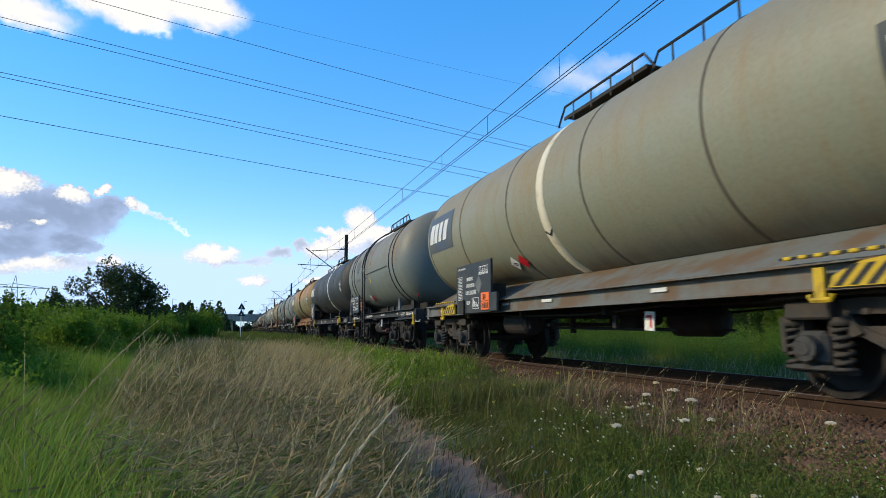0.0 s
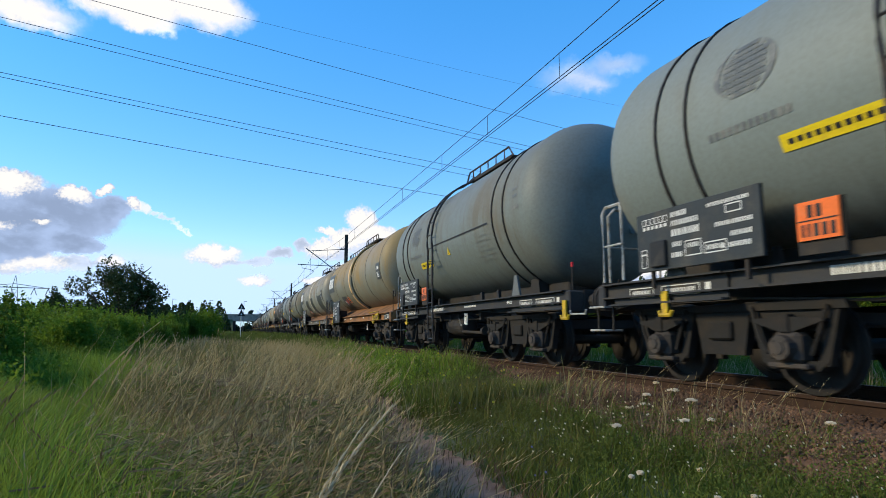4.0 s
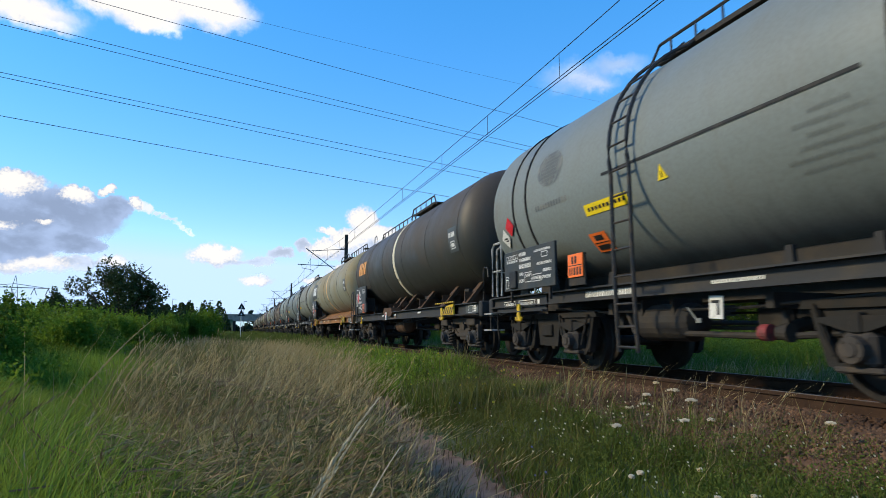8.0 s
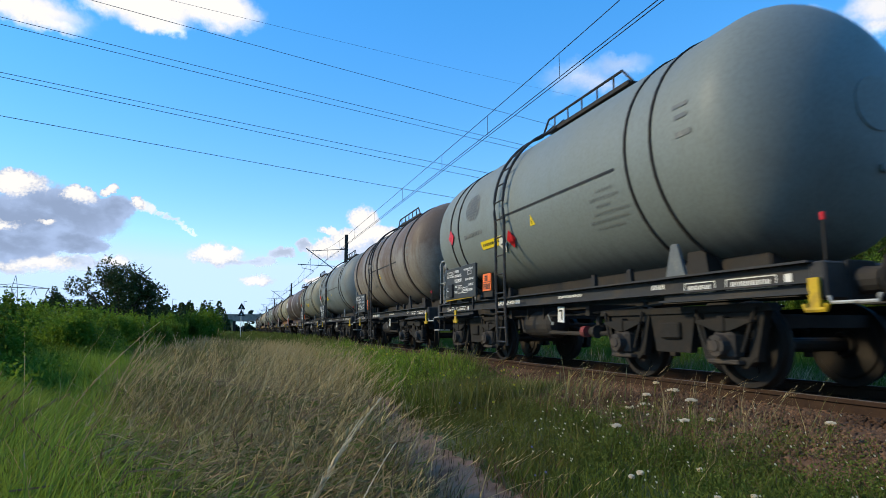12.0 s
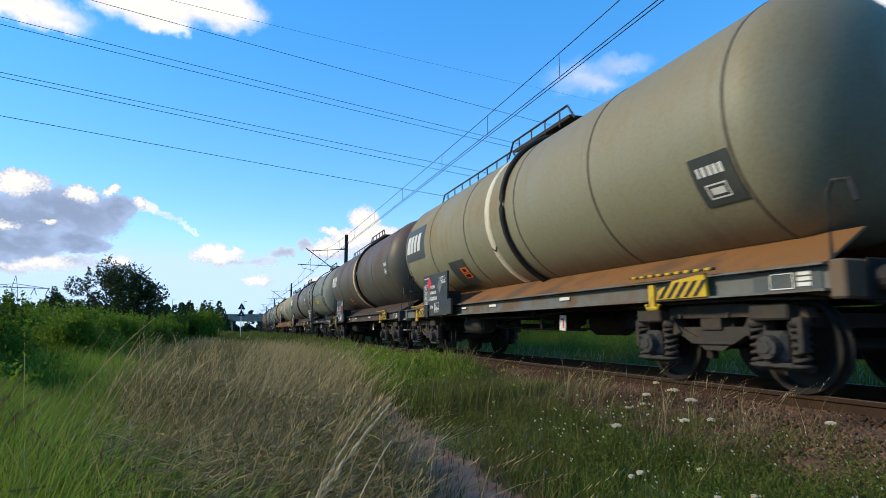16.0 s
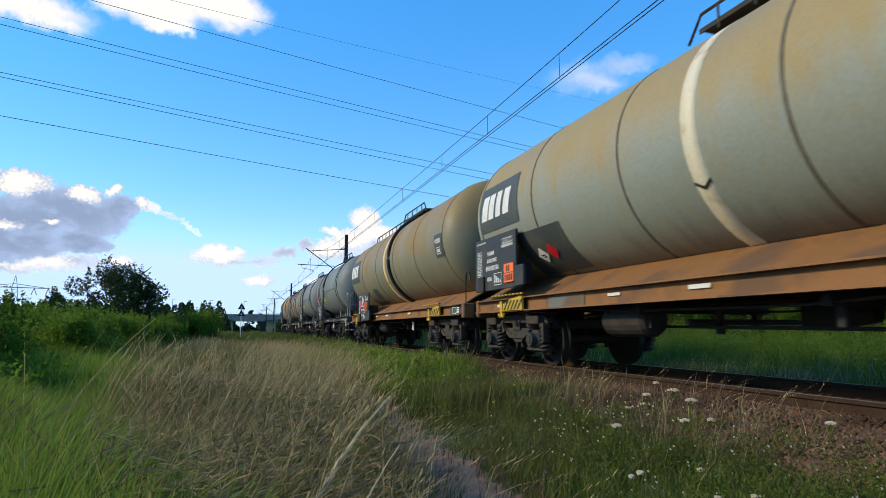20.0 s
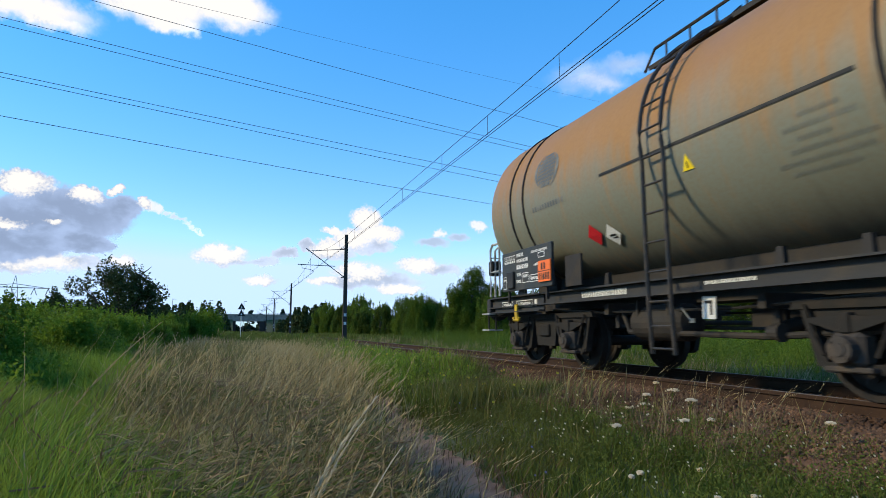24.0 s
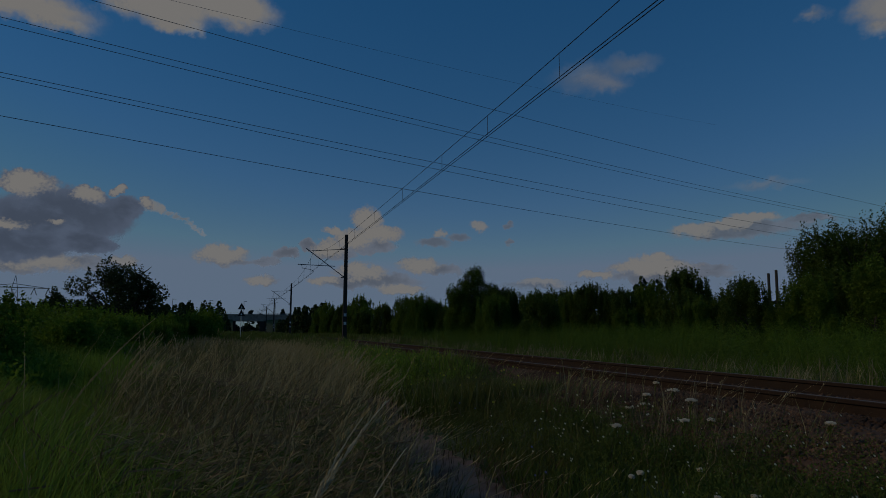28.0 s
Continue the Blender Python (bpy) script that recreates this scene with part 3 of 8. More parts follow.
# each cloud: label, drift in 28 s, density, softness, shade, grey puffs, sunlit puffs (middle and half size in the view)
CLOUDS = [
    ("heavy grey-blue cloud with a bright upper rim", 32, 1.0, 0.22, HEAVY,
     [(78, 372, 100, 44), (148, 362, 30, 24), (10, 418, 84, 36), (100, 414, 52, 18), (30, 390, 80, 42), (-70, 405, 90, 62)],
     [(18, 334, 44, 20), (102, 340, 27, 15), (140, 330, 13, 9), (176, 346, 12, 11), (-8, 396, 42, 9), (60, 390, 13, 5)]),
    ("white sunlit cumulus cloud with grey base", 28, 0.95, 0.35, MILD, [(104, 462, 40, 13), (40, 472, 70, 12)], [(54, 462, 62, 19), (60, 452, 34, 12)]),
    ("grey-white flat cloud low in the sky", 26, 0.85, 0.5, MILD, [(165, 462, 62, 7)], [(196, 456, 24, 8), (150, 458, 20, 5)]),
    ("small white cloud with a thin slanting trail", 30, 0.8, 0.6, PALE, [(277 + 9 * i, 377 + 4.4 * i, 9, 4.2) for i in range(8)], [(259, 369, 18, 10), (272, 372, 10, 8)]),
    ("white sunlit cumulus cloud with grey base", 15, 0.95, 0.4, MILD, [(458, 463, 28, 11), (400, 464, 50, 10)], [(386, 452, 52, 19), (372, 448, 24, 13), (410, 446, 20, 10)]),
    ("white sunlit cumulus cloud with grey base", 12, 0.9, 0.5, MILD, [(466, 498, 22, 8)], [(456, 495, 28, 10)]),
    ("bright towering cumulus cloud with a grey foot", 12, 1.0, 0.28, MILD, [(648, 434, 56, 16), (544, 434, 17, 12), (506, 448, 24, 11), (588, 450, 44, 14)],
     [(643, 388, 32, 24), (664, 412, 50, 20), (587, 410, 26, 10), (577, 440, 34, 19), (620, 420, 40, 20)]),
    ("white sunlit cumulus cloud with grey base", 10, 0.95, 0.4, MILD, [(664, 497, 90, 15), (777, 477, 46, 13), (600, 500, 50, 12)], [(634, 481, 56, 18), (735, 469, 46, 16), (706, 510, 52, 10), (568, 496, 34, 9)]),
    ("grey-white flat cloud low in the sky", 8, 0.85, 0.5, MILD, [(762, 430, 40, 13), (808, 418, 26, 10), (895, 400, 14, 9), (898, 425, 12, 7)], [(773, 415, 16, 8), (841, 399, 17, 11)]),
    ("grey-white flat cloud low in the sky", 6, 0.9, 0.5, MILD, [(1308, 405, 128, 15), (1400, 396, 50, 9)], [(1237, 399, 50, 13), (1328, 388, 48, 11), (1290, 394, 60, 9)]),
    ("white sunlit cumulus cloud with grey base", 6, 0.95, 0.4, MILD, [(1178, 488, 118, 13), (1230, 478, 50, 11)], [(1148, 472, 84, 17), (1163, 459, 38, 12), (1060, 482, 40, 10)]),
    ("white sunlit cumulus cloud with soft edges", 60, 1.0, 0.55, PALE, [(305, 40, 34, 20), (230, 20, 60, 24)], [(274, 12, 100, 46), (364, 2, 88, 38), (280, 40, 34, 18)]),
    ("white sunlit cumulus cloud with soft edges", 45, 1.0, 0.7, PALE, [(60, 22, 70, 18)], [(40, 8, 100, 30), (0, 14, 60, 24)]),
    ("thin white veil of cloud", 30, 0.5, 1.0, PALE, [(1030, 135, 80, 34), (1095, 120, 60, 22), (1060, 150, 50, 20)], [(1050, 145, 44, 18)]),
    ("white sunlit cumulus cloud with soft edges", 10, 0.9, 0.8, PALE, [(1560, 40, 40, 20)], [(1556, 14, 50, 34)]),
    ("thin white veil of cloud", 10, 0.5, 0.9, PALE, [(1430, 30, 24, 12)], [(1424, 30, 12, 7)]),
    ("thin white veil of cloud", 10, 0.35, 1.0, PALE, [(1350, 325, 70, 11)], [(1345, 322, 30, 6)]),
    ("grey-white flat cloud low in the sky", 8, 0.7, 0.7, MILD, [(950, 505, 86, 11)], [(955, 500, 50, 8)]),
]
DRIFTS = []
for n, (label, drift, dense, edge, shade, grey, white) in enumerate(CLOUDS):
    far = 2600.0 + 12 * n
    unit = far / FOCUS
    puffs = grey + white
    x0, x1 = min(p[0] - p[2] for p in puffs) - 26, max(p[0] + p[2] for p in puffs) + 26
    y0, y1 = min(p[1] - p[3] for p in puffs) - 26, max(p[1] + p[3] for p in puffs) + 26
    px, py = 0.5 * (x0 + x1), 0.5 * (y0 + y1)
    w, h = (x1 - x0) * unit, (y1 - y0) * unit
    mat = cloud_mat("cloud", unit, [(a - px, py - b, c, d) for a, b, c, d in grey], [(a - px, py - b, c, d) for a, b, c, d in white], dense, edge, n + 1.0, shade)
    me = bulk("cloud", [(-w / 2, -h / 2, 0), (w / 2, -h / 2, 0), (w / 2, h / 2, 0), (-w / 2, h / 2, 0)], [4], [0, 1, 2, 3], mat)
    ob = tagged(new("cloud", me), label, "cloud", group="clouds", kind="structure")
    poses = []
    for d in (0.0, drift):
        way = sight(px + d - drift / 2, py)
        poses.append(look(Vector(EYE) + way * far, Vector(EYE) + way * far * 2))
    DRIFTS.append((ob, poses))


def sky_wire(a, b, da, db, sag):
    pa, pb = Vector(EYE) + sight(*a) * da, Vector(EYE) + sight(*b) * db
    pts = []
    for i in range(-8, 33):
        u = i / 24
        p = pa.lerp(pb, u)
        p.z -= sag * 4 * u * (1 - u)
        pts.append(p)
    return pts


power = tagged(new("power_line_wires"), "thin dark high-voltage wires spanning the sky", "power line")
for n, (a, b) in enumerate([((160, 0), (1560, 365)), ((0, 30), (1500, 383)), ((0, 43), (1460, 380)), ((0, 128), (1440, 411)), ((0, 136), (1420, 421)), ((0, 205), (1390, 441)),
                            ((300, 0), (1180, 205))]):
    pts = sky_wire(a, b, 75.0, 190.0, 0.9 if n < 6 else 0.5)
    part("wire", lambda bm: bent(bm, pts, 0.033 if n < 6 else 0.018, 4), HIGH_WIRE, power, key="hv_wire%d" % n)


# ---------------------------------------------------------------- the train: shared shapes
TANK_R = 1.46
TANK_Z = 2.93


def lathe(bm, prof, seg=64):
    """Turns (y, radius) about the y axis."""
    rings = []
    for y, r in prof:
        if r < 1e-4:
            rings.append([bm.verts.new((0, y, 0))])
        else:
            rings.append([bm.verts.new((r * math.cos(k * math.tau / seg), y, r * math.sin(k * math.tau / seg))) for k in range(seg)])
    for a, b in zip(rings, rings[1:]):
        for k in range(seg):
            j = (k + 1) % seg
            if len(a) == 1:
                bm.faces.new((a[0], b[k], b[j]))
            elif len(b) == 1:
                bm.faces.new((a[k], b[0], a[j]))
            else:
                bm.faces.new((a[k], b[k], b[j], a[j]))
    bmesh.ops.recalc_face_normals(bm, faces=bm.faces)


def tank_profile(half, dish, r):
    prof = [(-half, 0.0)]
    for i in range(1, 13):
        u = math.radians(90 * i / 12)
        prof.append((-(half - dish) - dish * math.cos(u), r * (math.sin(u) ** 0.84)))
    n = 14
    for i in range(1, n):
        prof.append((-(half - dish) + 2 * (half - dish) * i / n, r))
    for i in range(12, 0, -1):
        u = math.radians(90 * i / 12)
        prof.append(((half - dish) + dish * math.cos(u), r * (math.sin(u) ** 0.84)))
    prof.append((half, 0.0))
    return prof


def on_shell(y, arc, r):
    """A spot of the near side of the shell: along it, and up its curve from mid height."""
    return (-r * math.cos(arc / TANK_R), y, r * math.sin(arc / TANK_R))


def decal(bm, y0, y1, a0, a1, lift=0.006, skew=0.0):
    n = max(2, int(abs(a1 - a0) / 0.12))
    r = TANK_R + lift
    rows = []
    for i in range(n + 1):
        a = a0 + (a1 - a0) * i / n
        s = skew * (i / n)
        rows.append((bm.verts.new(on_shell(y0 + s, a, r)), bm.verts.new(on_shell(y1 + s, a, r))))
    for p, q in zip(rows, rows[1:]):
        bm.faces.new((p[0], q[0], q[1], p[1]))


def diamond(bm, y, a, s, lift=0.008):
    r = TANK_R + lift
    vs = [bm.verts.new(on_shell(y + dy * s, a + da * s, r)) for dy, da in ((1, 0), (0, 1), (-1, 0), (0, -1))]
    bm.faces.new(vs)


def hoop(bm, y, w, lift, a0=-1.9, a1=6.5, thick=0.0):
    """A band round the shell."""
    n = 40
    rows = []
    for i in range(n + 1):
        a = a0 + (a1 - a0) * i / n
        rows.append([bm.verts.new(on_shell(y + dy, a, TANK_R + dl)) for dy, dl in ((-w / 2, 0.0), (-w / 2, lift), (w / 2, lift), (w / 2, 0.0))])
    for p, q in zip(rows, rows[1:]):
        for j in range(3):
            bm.faces.new((p[j], q[j], q[j + 1], p[j + 1]))
    bmesh.ops.recalc_face_normals(bm, faces=bm.faces)


def pipe_hoop(bm, y, r=0.05):
    pts = [on_shell(y, -1.75 + 5.6 * i / 36, TANK_R + 0.05) for i in range(37)]
    bent(bm, pts, r, 8)


# lettering: plain bars, rows of (y, arc, width, height)
def bars_on_shell(bm, rows, lift=0.007):
    for y, a, w, h in rows:
        decal(bm, y - w / 2, y + w / 2, a - h / 2, a + h / 2, lift)


def wheelset_mesh(bm):
    for s in (-1, 1):
        prof = [(0.09, 0.0), (0.09, 0.02)]
        lo = bmesh.new()
        ring = [(0.585, 0.10), (0.585, 0.13), (0.655, 0.16), (0.655, 0.38), (0.680, 0.40), (0.680, 0.485), (0.715, 0.49), (0.728, 0.462), (0.815, 0.457), (0.818, 0.40), (0.735, 0.385), (0.725, 0.17),
                (0.80, 0.14), (0.80, 0.10)]
        lathe(lo, [(s * x, r) for x, r in ring], 36)
        bmesh.ops.rotate(lo, cent=(0, 0, 0), matrix=Matrix.Rotation(-math.pi / 2, 3, "Z"), verts=lo.verts)
        me = bpy.data.meshes.new("tmp")
        lo.to_mesh(me)
        lo.free()
        bm.from_mesh(me)
        bpy.data.meshes.remove(me)
        for k in range(3):
            c, d = math.cos(k * math.tau / 3), math.sin(k * math.tau / 3)
            box(bm, (s * 0.74, 0.27 * c, 0.27 * d), (0.02, 0.05, 0.05))
    tube(bm, (-1.05, 0, 0), (1.05, 0, 0), 0.08, seg=14)


def frame_y(bm):
    """Cast side frame with a hanging belly."""
    prism(bm, [(-1.25, 0.74), (-1.2, 0.84), (-0.5, 0.90), (0.5, 0.90), (1.2, 0.84), (1.25, 0.74), (0.6, 0.76), (-0.6, 0.76)], -0.07, 0.07)
    belly = [(-0.72, 0.74), (-0.55, 0.60), (-0.3, 0.47), (0.3, 0.47), (0.55, 0.60), (0.72, 0.74), (0.60, 0.74), (0.46, 0.64), (0.24, 0.55), (-0.24, 0.55), (-0.46, 0.64), (-0.60, 0.74)]
    prism(bm, belly, -0.06, 0.06)
    for s in (-1, 1):
        for d in (-0.17, 0.17):
            prism(bm, [(s * 0.9 + d * 1.15 - 0.04, 0.28), (s * 0.9 + d * 1.15 + 0.04, 0.28), (s * 0.9 + d + 0.05, 0.78), (s * 0.9 + d - 0.05, 0.78)], -0.09, 0.05)
        box(bm, (-0.02, s * 0.9, 0.26), (0.08, 0.62, 0.05))
    box(bm, (0, 0, 0.70), (0.12, 0.30, 0.14))
    prism(bm, [(-0.50, 0.66), (0.50, 0.66), (0.14, 0.40), (-0.14, 0.40)], -0.03, 0.03)
    prism(bm, [(-1.32, 0.905), (-0.62, 0.925), (0.62, 0.925), (1.32, 0.905), (1.32, 0.93), (0.62, 0.955), (-0.62, 0.955), (-1.32, 0.93)], -0.16, 0.10)
    for s in (-1, 1):
        prism(bm, [(s * 0.58, 0.78), (s * 0.72, 0.78), (s * 0.56, 0.56), (s * 0.46, 0.60)], -0.09, 0.07)
        box(bm, (-0.12, s * 0.9, 0.80), (0.16, 0.46, 0.16), bevel=0.02)
        box(bm, (-0.10, s * 1.20, 0.58), (0.10, 0.06, 0.34), bevel=0.01)
        tube(bm, (-0.15, s * 0.36, 0.78), (-0.18, s * 0.36, 0.78), 0.03, seg=8)
    bmesh.ops.recalc_face_normals(bm, faces=bm.faces)


def frame_old(bm):
    """Deep pressed side frame: a slanting web round each axle box, hung from a flat top rail."""
    prism(bm, [(-1.5, 0.82), (-1.46, 0.90), (1.46, 0.90), (1.5, 0.82)], -0.08, 0.06)
    for s in (-1, 1):
        c = s * 0.9
        prism(bm, [(c - 0.50, 0.82), (c - 0.40, 0.82), (c - 0.24, 0.30), (c - 0.36, 0.30)], -0.06, 0.04)
        prism(bm, [(c + 0.40, 0.82), (c + 0.50, 0.82), (c + 0.36, 0.30), (c + 0.24, 0.30)], -0.06, 0.04)
        prism(bm, [(c - 0.40, 0.82), (c + 0.40, 0.82), (c + 0.30, 0.62), (c - 0.30, 0.62)], -0.04, 0.03)
        prism(bm, [(c - 0.36, 0.34), (c + 0.36, 0.34), (c + 0.26, 0.25), (c - 0.26, 0.25)], -0.07, 0.03)
        prism(bm, [(c - 0.40, 0.71), (c - 0.08, 0.61), (c + 0.08, 0.61), (c + 0.40, 0.71), (c + 0.38, 0.735), (c + 0.08, 0.75), (c - 0.08, 0.75), (c - 0.38, 0.735)], -0.15, -0.07)
        box(bm, (-0.12, c, 0.69), (0.10, 0.10, 0.18), bevel=0.01)
        bent(bm, [(-0.11, c - 0.42, 0.86), (-0.13, c - 0.33, 0.58), (-0.12, c - 0.24, 0.40)], 0.02)
        bent(bm, [(-0.11, c + 0.42, 0.86), (-0.13, c + 0.33, 0.58), (-0.12, c + 0.24, 0.40)], 0.02)
    prism(bm, [(-0.40, 0.84), (0.40, 0.84), (0.30, 0.36), (-0.30, 0.36)], -0.05, 0.05)
    box(bm, (-0.06, 0, 0.62), (0.08, 0.34, 0.20), bevel=0.02)
    bmesh.ops.recalc_face_normals(bm, faces=bm.faces)


def box_mesh(bm):
    box(bm, (0, 0, 0), (0.22, 0.30, 0.32), bevel=0.05)
    box(bm, (-0.02, 0, -0.17), (0.18, 0.44, 0.05), bevel=0.012)
    tube(bm, (-0.08, 0, 0), (-0.19, 0, 0), 0.125, 0.115, 16)
    tube(bm, (-0.19, 0, 0), (-0.205, 0, 0), 0.06, seg=10)
    for k in range(4):
        c, d = math.cos(k * 1.571 + 0.785), math.sin(k * 1.571 + 0.785)
        tube(bm, (-0.18, 0.09 * c, 0.09 * d), (-0.2, 0.09 * c, 0.09 * d), 0.014, seg=6)


def spring_mesh(bm):
    pts = []
    for i in range(45):
        u = i / 44
        pts.append((0.072 * math.cos(u * math.tau * 5), 0.072 * math.sin(u * math.tau * 5), 0.30 + 0.36 * u))
    bent(bm, pts, 0.022, 5)
    tube(bm, (0, 0, 0.27), (0, 0, 0.30), 0.10, seg=12)
    tube(bm, (0, 0, 0.66), (0, 0, 0.74), 0.10, seg=12)


def bolster_mesh(bm):
    box(bm, (0, 0, 0.72), (1.9, 0.42, 0.22), bevel=0.03)
    box(bm, (0, 0, 0.90), (0.6, 0.5, 0.14), bevel=0.02)
    for s in (-1, 1):
        box(bm, (0, s * 1.15, 0.72), (1.9, 0.10, 0.14))
        for t in (-1, 1):
            box(bm, (t * 0.72, s * 0.36, 0.46), (0.10, 0.10, 0.34), bevel=0.01)


WHEELSETS = []


def bogie(thing, y, kind, mats):
    b = part("bogie", bolster_mesh, STEEL_DARK, thing, pose(0, y, 0), "sprung two-axle bogie of soot-brown steel", key="bogie_bolster")
    for s in (-1, 1):
        m = pose(s * 1.0, 0, 0, 0, 0, 0 if s < 0 else 180)
        part("side_frame", frame_y if kind == "y" else frame_old, mats, b, m, key="side_frame_" + kind)
        for d in (-0.9, 0.9):
            part("axle_box", box_mesh, AXLE_BOX if kind == "y" else BOGIE, b, pose(s * 1.06, d, 0.46, 0, 0, 0 if s < 0 else 180), key="axle_box")
            if kind == "y":
                for e in (-0.24, 0.24):
                    part("spring", spring_mesh, mats, b, pose(s * 1.06, d + e, 0), key="spring", smooth=True)
    for d in (-0.9, 0.9):
        w = part("wheelset", wheelset_mesh, WHEEL, b, pose(0, d, 0.46), key="wheelset")
        WHEELSETS.append((w, thing, y + d, d))
    return b


def buffer_mesh(bm):
    tube(bm, (0, 0.0, 0), (0, 0.28, 0), 0.125, 0.115, 14)
    tube(bm, (0, 0.28, 0), (0, 0.43, 0), 0.09, seg=14)
    lo = [(0.43, 0.0), (0.43, 0.245), (0.46, 0.25), (0.485, 0.20), (0.495, 0.0)]
    rings = []
    for y, r in lo:
        rings.append([bm.verts.new((max(r, 0.001) * math.cos(k * math.tau / 22), y, max(r, 0.001) * math.sin(k * math.tau / 22))) for k in range(22)])
    for a, b in zip(rings, rings[1:]):
        for k in range(22):
            bm.faces.new((a[k], b[k], b[(k + 1) % 22], a[(k + 1) % 22]))
    box(bm, (0, 0.01, 0), (0.36, 0.03, 0.36), bevel=0.008)


def coupling_mesh(bm):
    box(bm, (0, 0.14, 0), (0.12, 0.30, 0.14), bevel=0.02)
    bent(bm, [(0, 0.25, 0.05), (0, 0.38, 0.04), (0, 0.44, -0.06), (0, 0.36, -0.14)], 0.035)
    for x in (-0.06, 0.06):
        bent(bm, [(x, 0.26, 0), (x, 0.34, -0.28), (x, 0.28, -0.5)], 0.02)
    for x in (-0.34, 0.34):
        bent(bm, [(x, 0.02, -0.05), (x, 0.22, -0.10), (x * 0.8, 0.30, -0.42), (x * 0.5, 0.2, -0.5)], 0.025)


def headstock_mesh(bm):
    box(bm, (0, 0, 0), (2.6, 0.16, 0.34), bevel=0.02)
    box(bm, (0, -0.2, -0.05), (0.5, 0.5, 0.26))
    for s in (-1, 1):
        prism(bm, [(-0.08, -0.16), (-0.8, -0.05), (-0.8, 0.12), (-0.08, 0.16)], s * 1.1, s * 1.13)
    bmesh.ops.recalc_face_normals(bm, faces=bm.faces)


def ends(thing, rear, front, sill):
    for s, turn in ((rear, 0), (-front, 180)):
        hs = part("headstock", headstock_mesh, sill, thing, pose(0, s, 1.06, 0, 0, turn))
        for x in (-0.875, 0.875):
            part("buffer", buffer_mesh, STEEL_DARK, hs, pose(x, 0.08, 0.0) @ Matrix.Diagonal((1.0, 0.8, 1.0, 1.0)), "round steel buffer")
        part("coupling", coupling_mesh, STEEL_DARK, hs, pose(0, 0.06, -0.02))


def step_mesh(bm):
    for z in (0.40, 0.72):
        box(bm, (0, 0, z), (0.30, 0.36, 0.03), bevel=0.005)


def step_frame_mesh(bm):
    for y in (-0.18, 0.18):
        bent(bm, [(0.12, y, 1.1), (0.0, y, 0.86), (0.0, y, 0.40)], 0.018)


def end_steps(thing, y, mat, sx=-1):
    st = part("step_hanger", step_frame_mesh, STEEL_DARK, thing, pose(sx * 1.18, y, 0.22))
    part("step_board", step_mesh, mat, st, label="pale worn step boards")


def end_rail_mesh(bm):
    bent(bm, [(-0.02, 0.22, 0.0), (-0.02, 0.22, 0.95), (0, 0.17, 1.05), (0, -0.17, 1.05), (-0.02, -0.22, 0.95), (-0.02, -0.22, 0.0)], 0.025)
    bent(bm, [(0.0, 0.22, 0.5), (0.0, -0.22, 0.5)], 0.015)


def cross_rail_mesh(bm):
    bent(bm, [(-1.15, 0, 0), (-1.15, 0, 0.95), (-1.05, 0, 1.05), (-0.35, 0, 1.05), (-0.3, 0, 0.95), (-0.3, 0, 0.0)], 0.022)
    bent(bm, [(-1.15, 0, 0.5), (-0.3, 0, 0.5)], 0.014)
    bent(bm, [(1.15, 0, 0), (1.15, 0, 0.95), (1.05, 0, 1.05), (0.35, 0, 1.05), (0.3, 0, 0.95), (0.3, 0, 0.0)], 0.022)
    bent(bm, [(0, 0, 0), (0, -0.02, 0.62)], 0.016)


def deck_mesh(bm, ln, wd, z):
    """Chequer-plate deck with turned-down edges."""
    out = [(-wd / 2, z - 0.05), (-wd / 2 + 0.02, z - 0.05), (-wd / 2 + 0.02, z - 0.01), (wd / 2 - 0.02, z - 0.01), (wd / 2 - 0.02, z - 0.05), (wd / 2, z - 0.05), (wd / 2, z + 0.015), (-wd / 2, z + 0.015)]
    p = [bm.verts.new((x, -ln / 2, w)) for x, w in out]
    q = [bm.verts.new((x, ln / 2, w)) for x, w in out]
    for i in range(8):
        bm.faces.new((p[i], p[(i + 1) % 8], q[(i + 1) % 8], q[i]))
    bm.faces.new(p[::-1])
    bm.faces.new(q)
    bmesh.ops.recalc_face_normals(bm, faces=bm.faces)


def top_rail_mesh(bm, ln, x, z, high, posts):
    """Handrail of a walkway on the crown of the tank."""
    base = z
    bent(bm, [(x, -ln / 2 - 0.25, base), (x, -ln / 2, base + high), (x, ln / 2, base + high), (x, ln / 2 + 0.25, base)], 0.022)
    for i in range(posts):
        y = -ln / 2 + ln * (i + 0.5) / posts
        bent(bm, [(x, y, base), (x, y, base + high)], 0.016)


def ladder_side_mesh(bm):
    """Ladder over the side of the shell."""
    for y in (-0.19, 0.19):
        pts = [(-1.50, y, -2.42), (-1.52, y, -1.95), (-1.53, y, -1.2)] + [on_shell(y, a, TANK_R + 0.09) for a in np.linspace(-0.25, 1.75, 12)] + [(-0.28, y, 1.70)]
        bent(bm, pts, 0.026, 6)
    for z in (-2.36, -2.12):
        tube(bm, (-1.505, -0.19, z), (-1.505, 0.19, z), 0.016, seg=6)
    for i in range(12):
        if i < 5:
            z = -1.85 + 0.33 * i
            p = (-1.525, z)
        else:
            a = -0.2 + (i - 5) * 0.3
            q = on_shell(0, a, TANK_R + 0.09)
            p = (q[0], q[2])
        tube(bm, (p[0], -0.19, p[1]), (p[0], 0.19, p[1]), 0.014, seg=6)


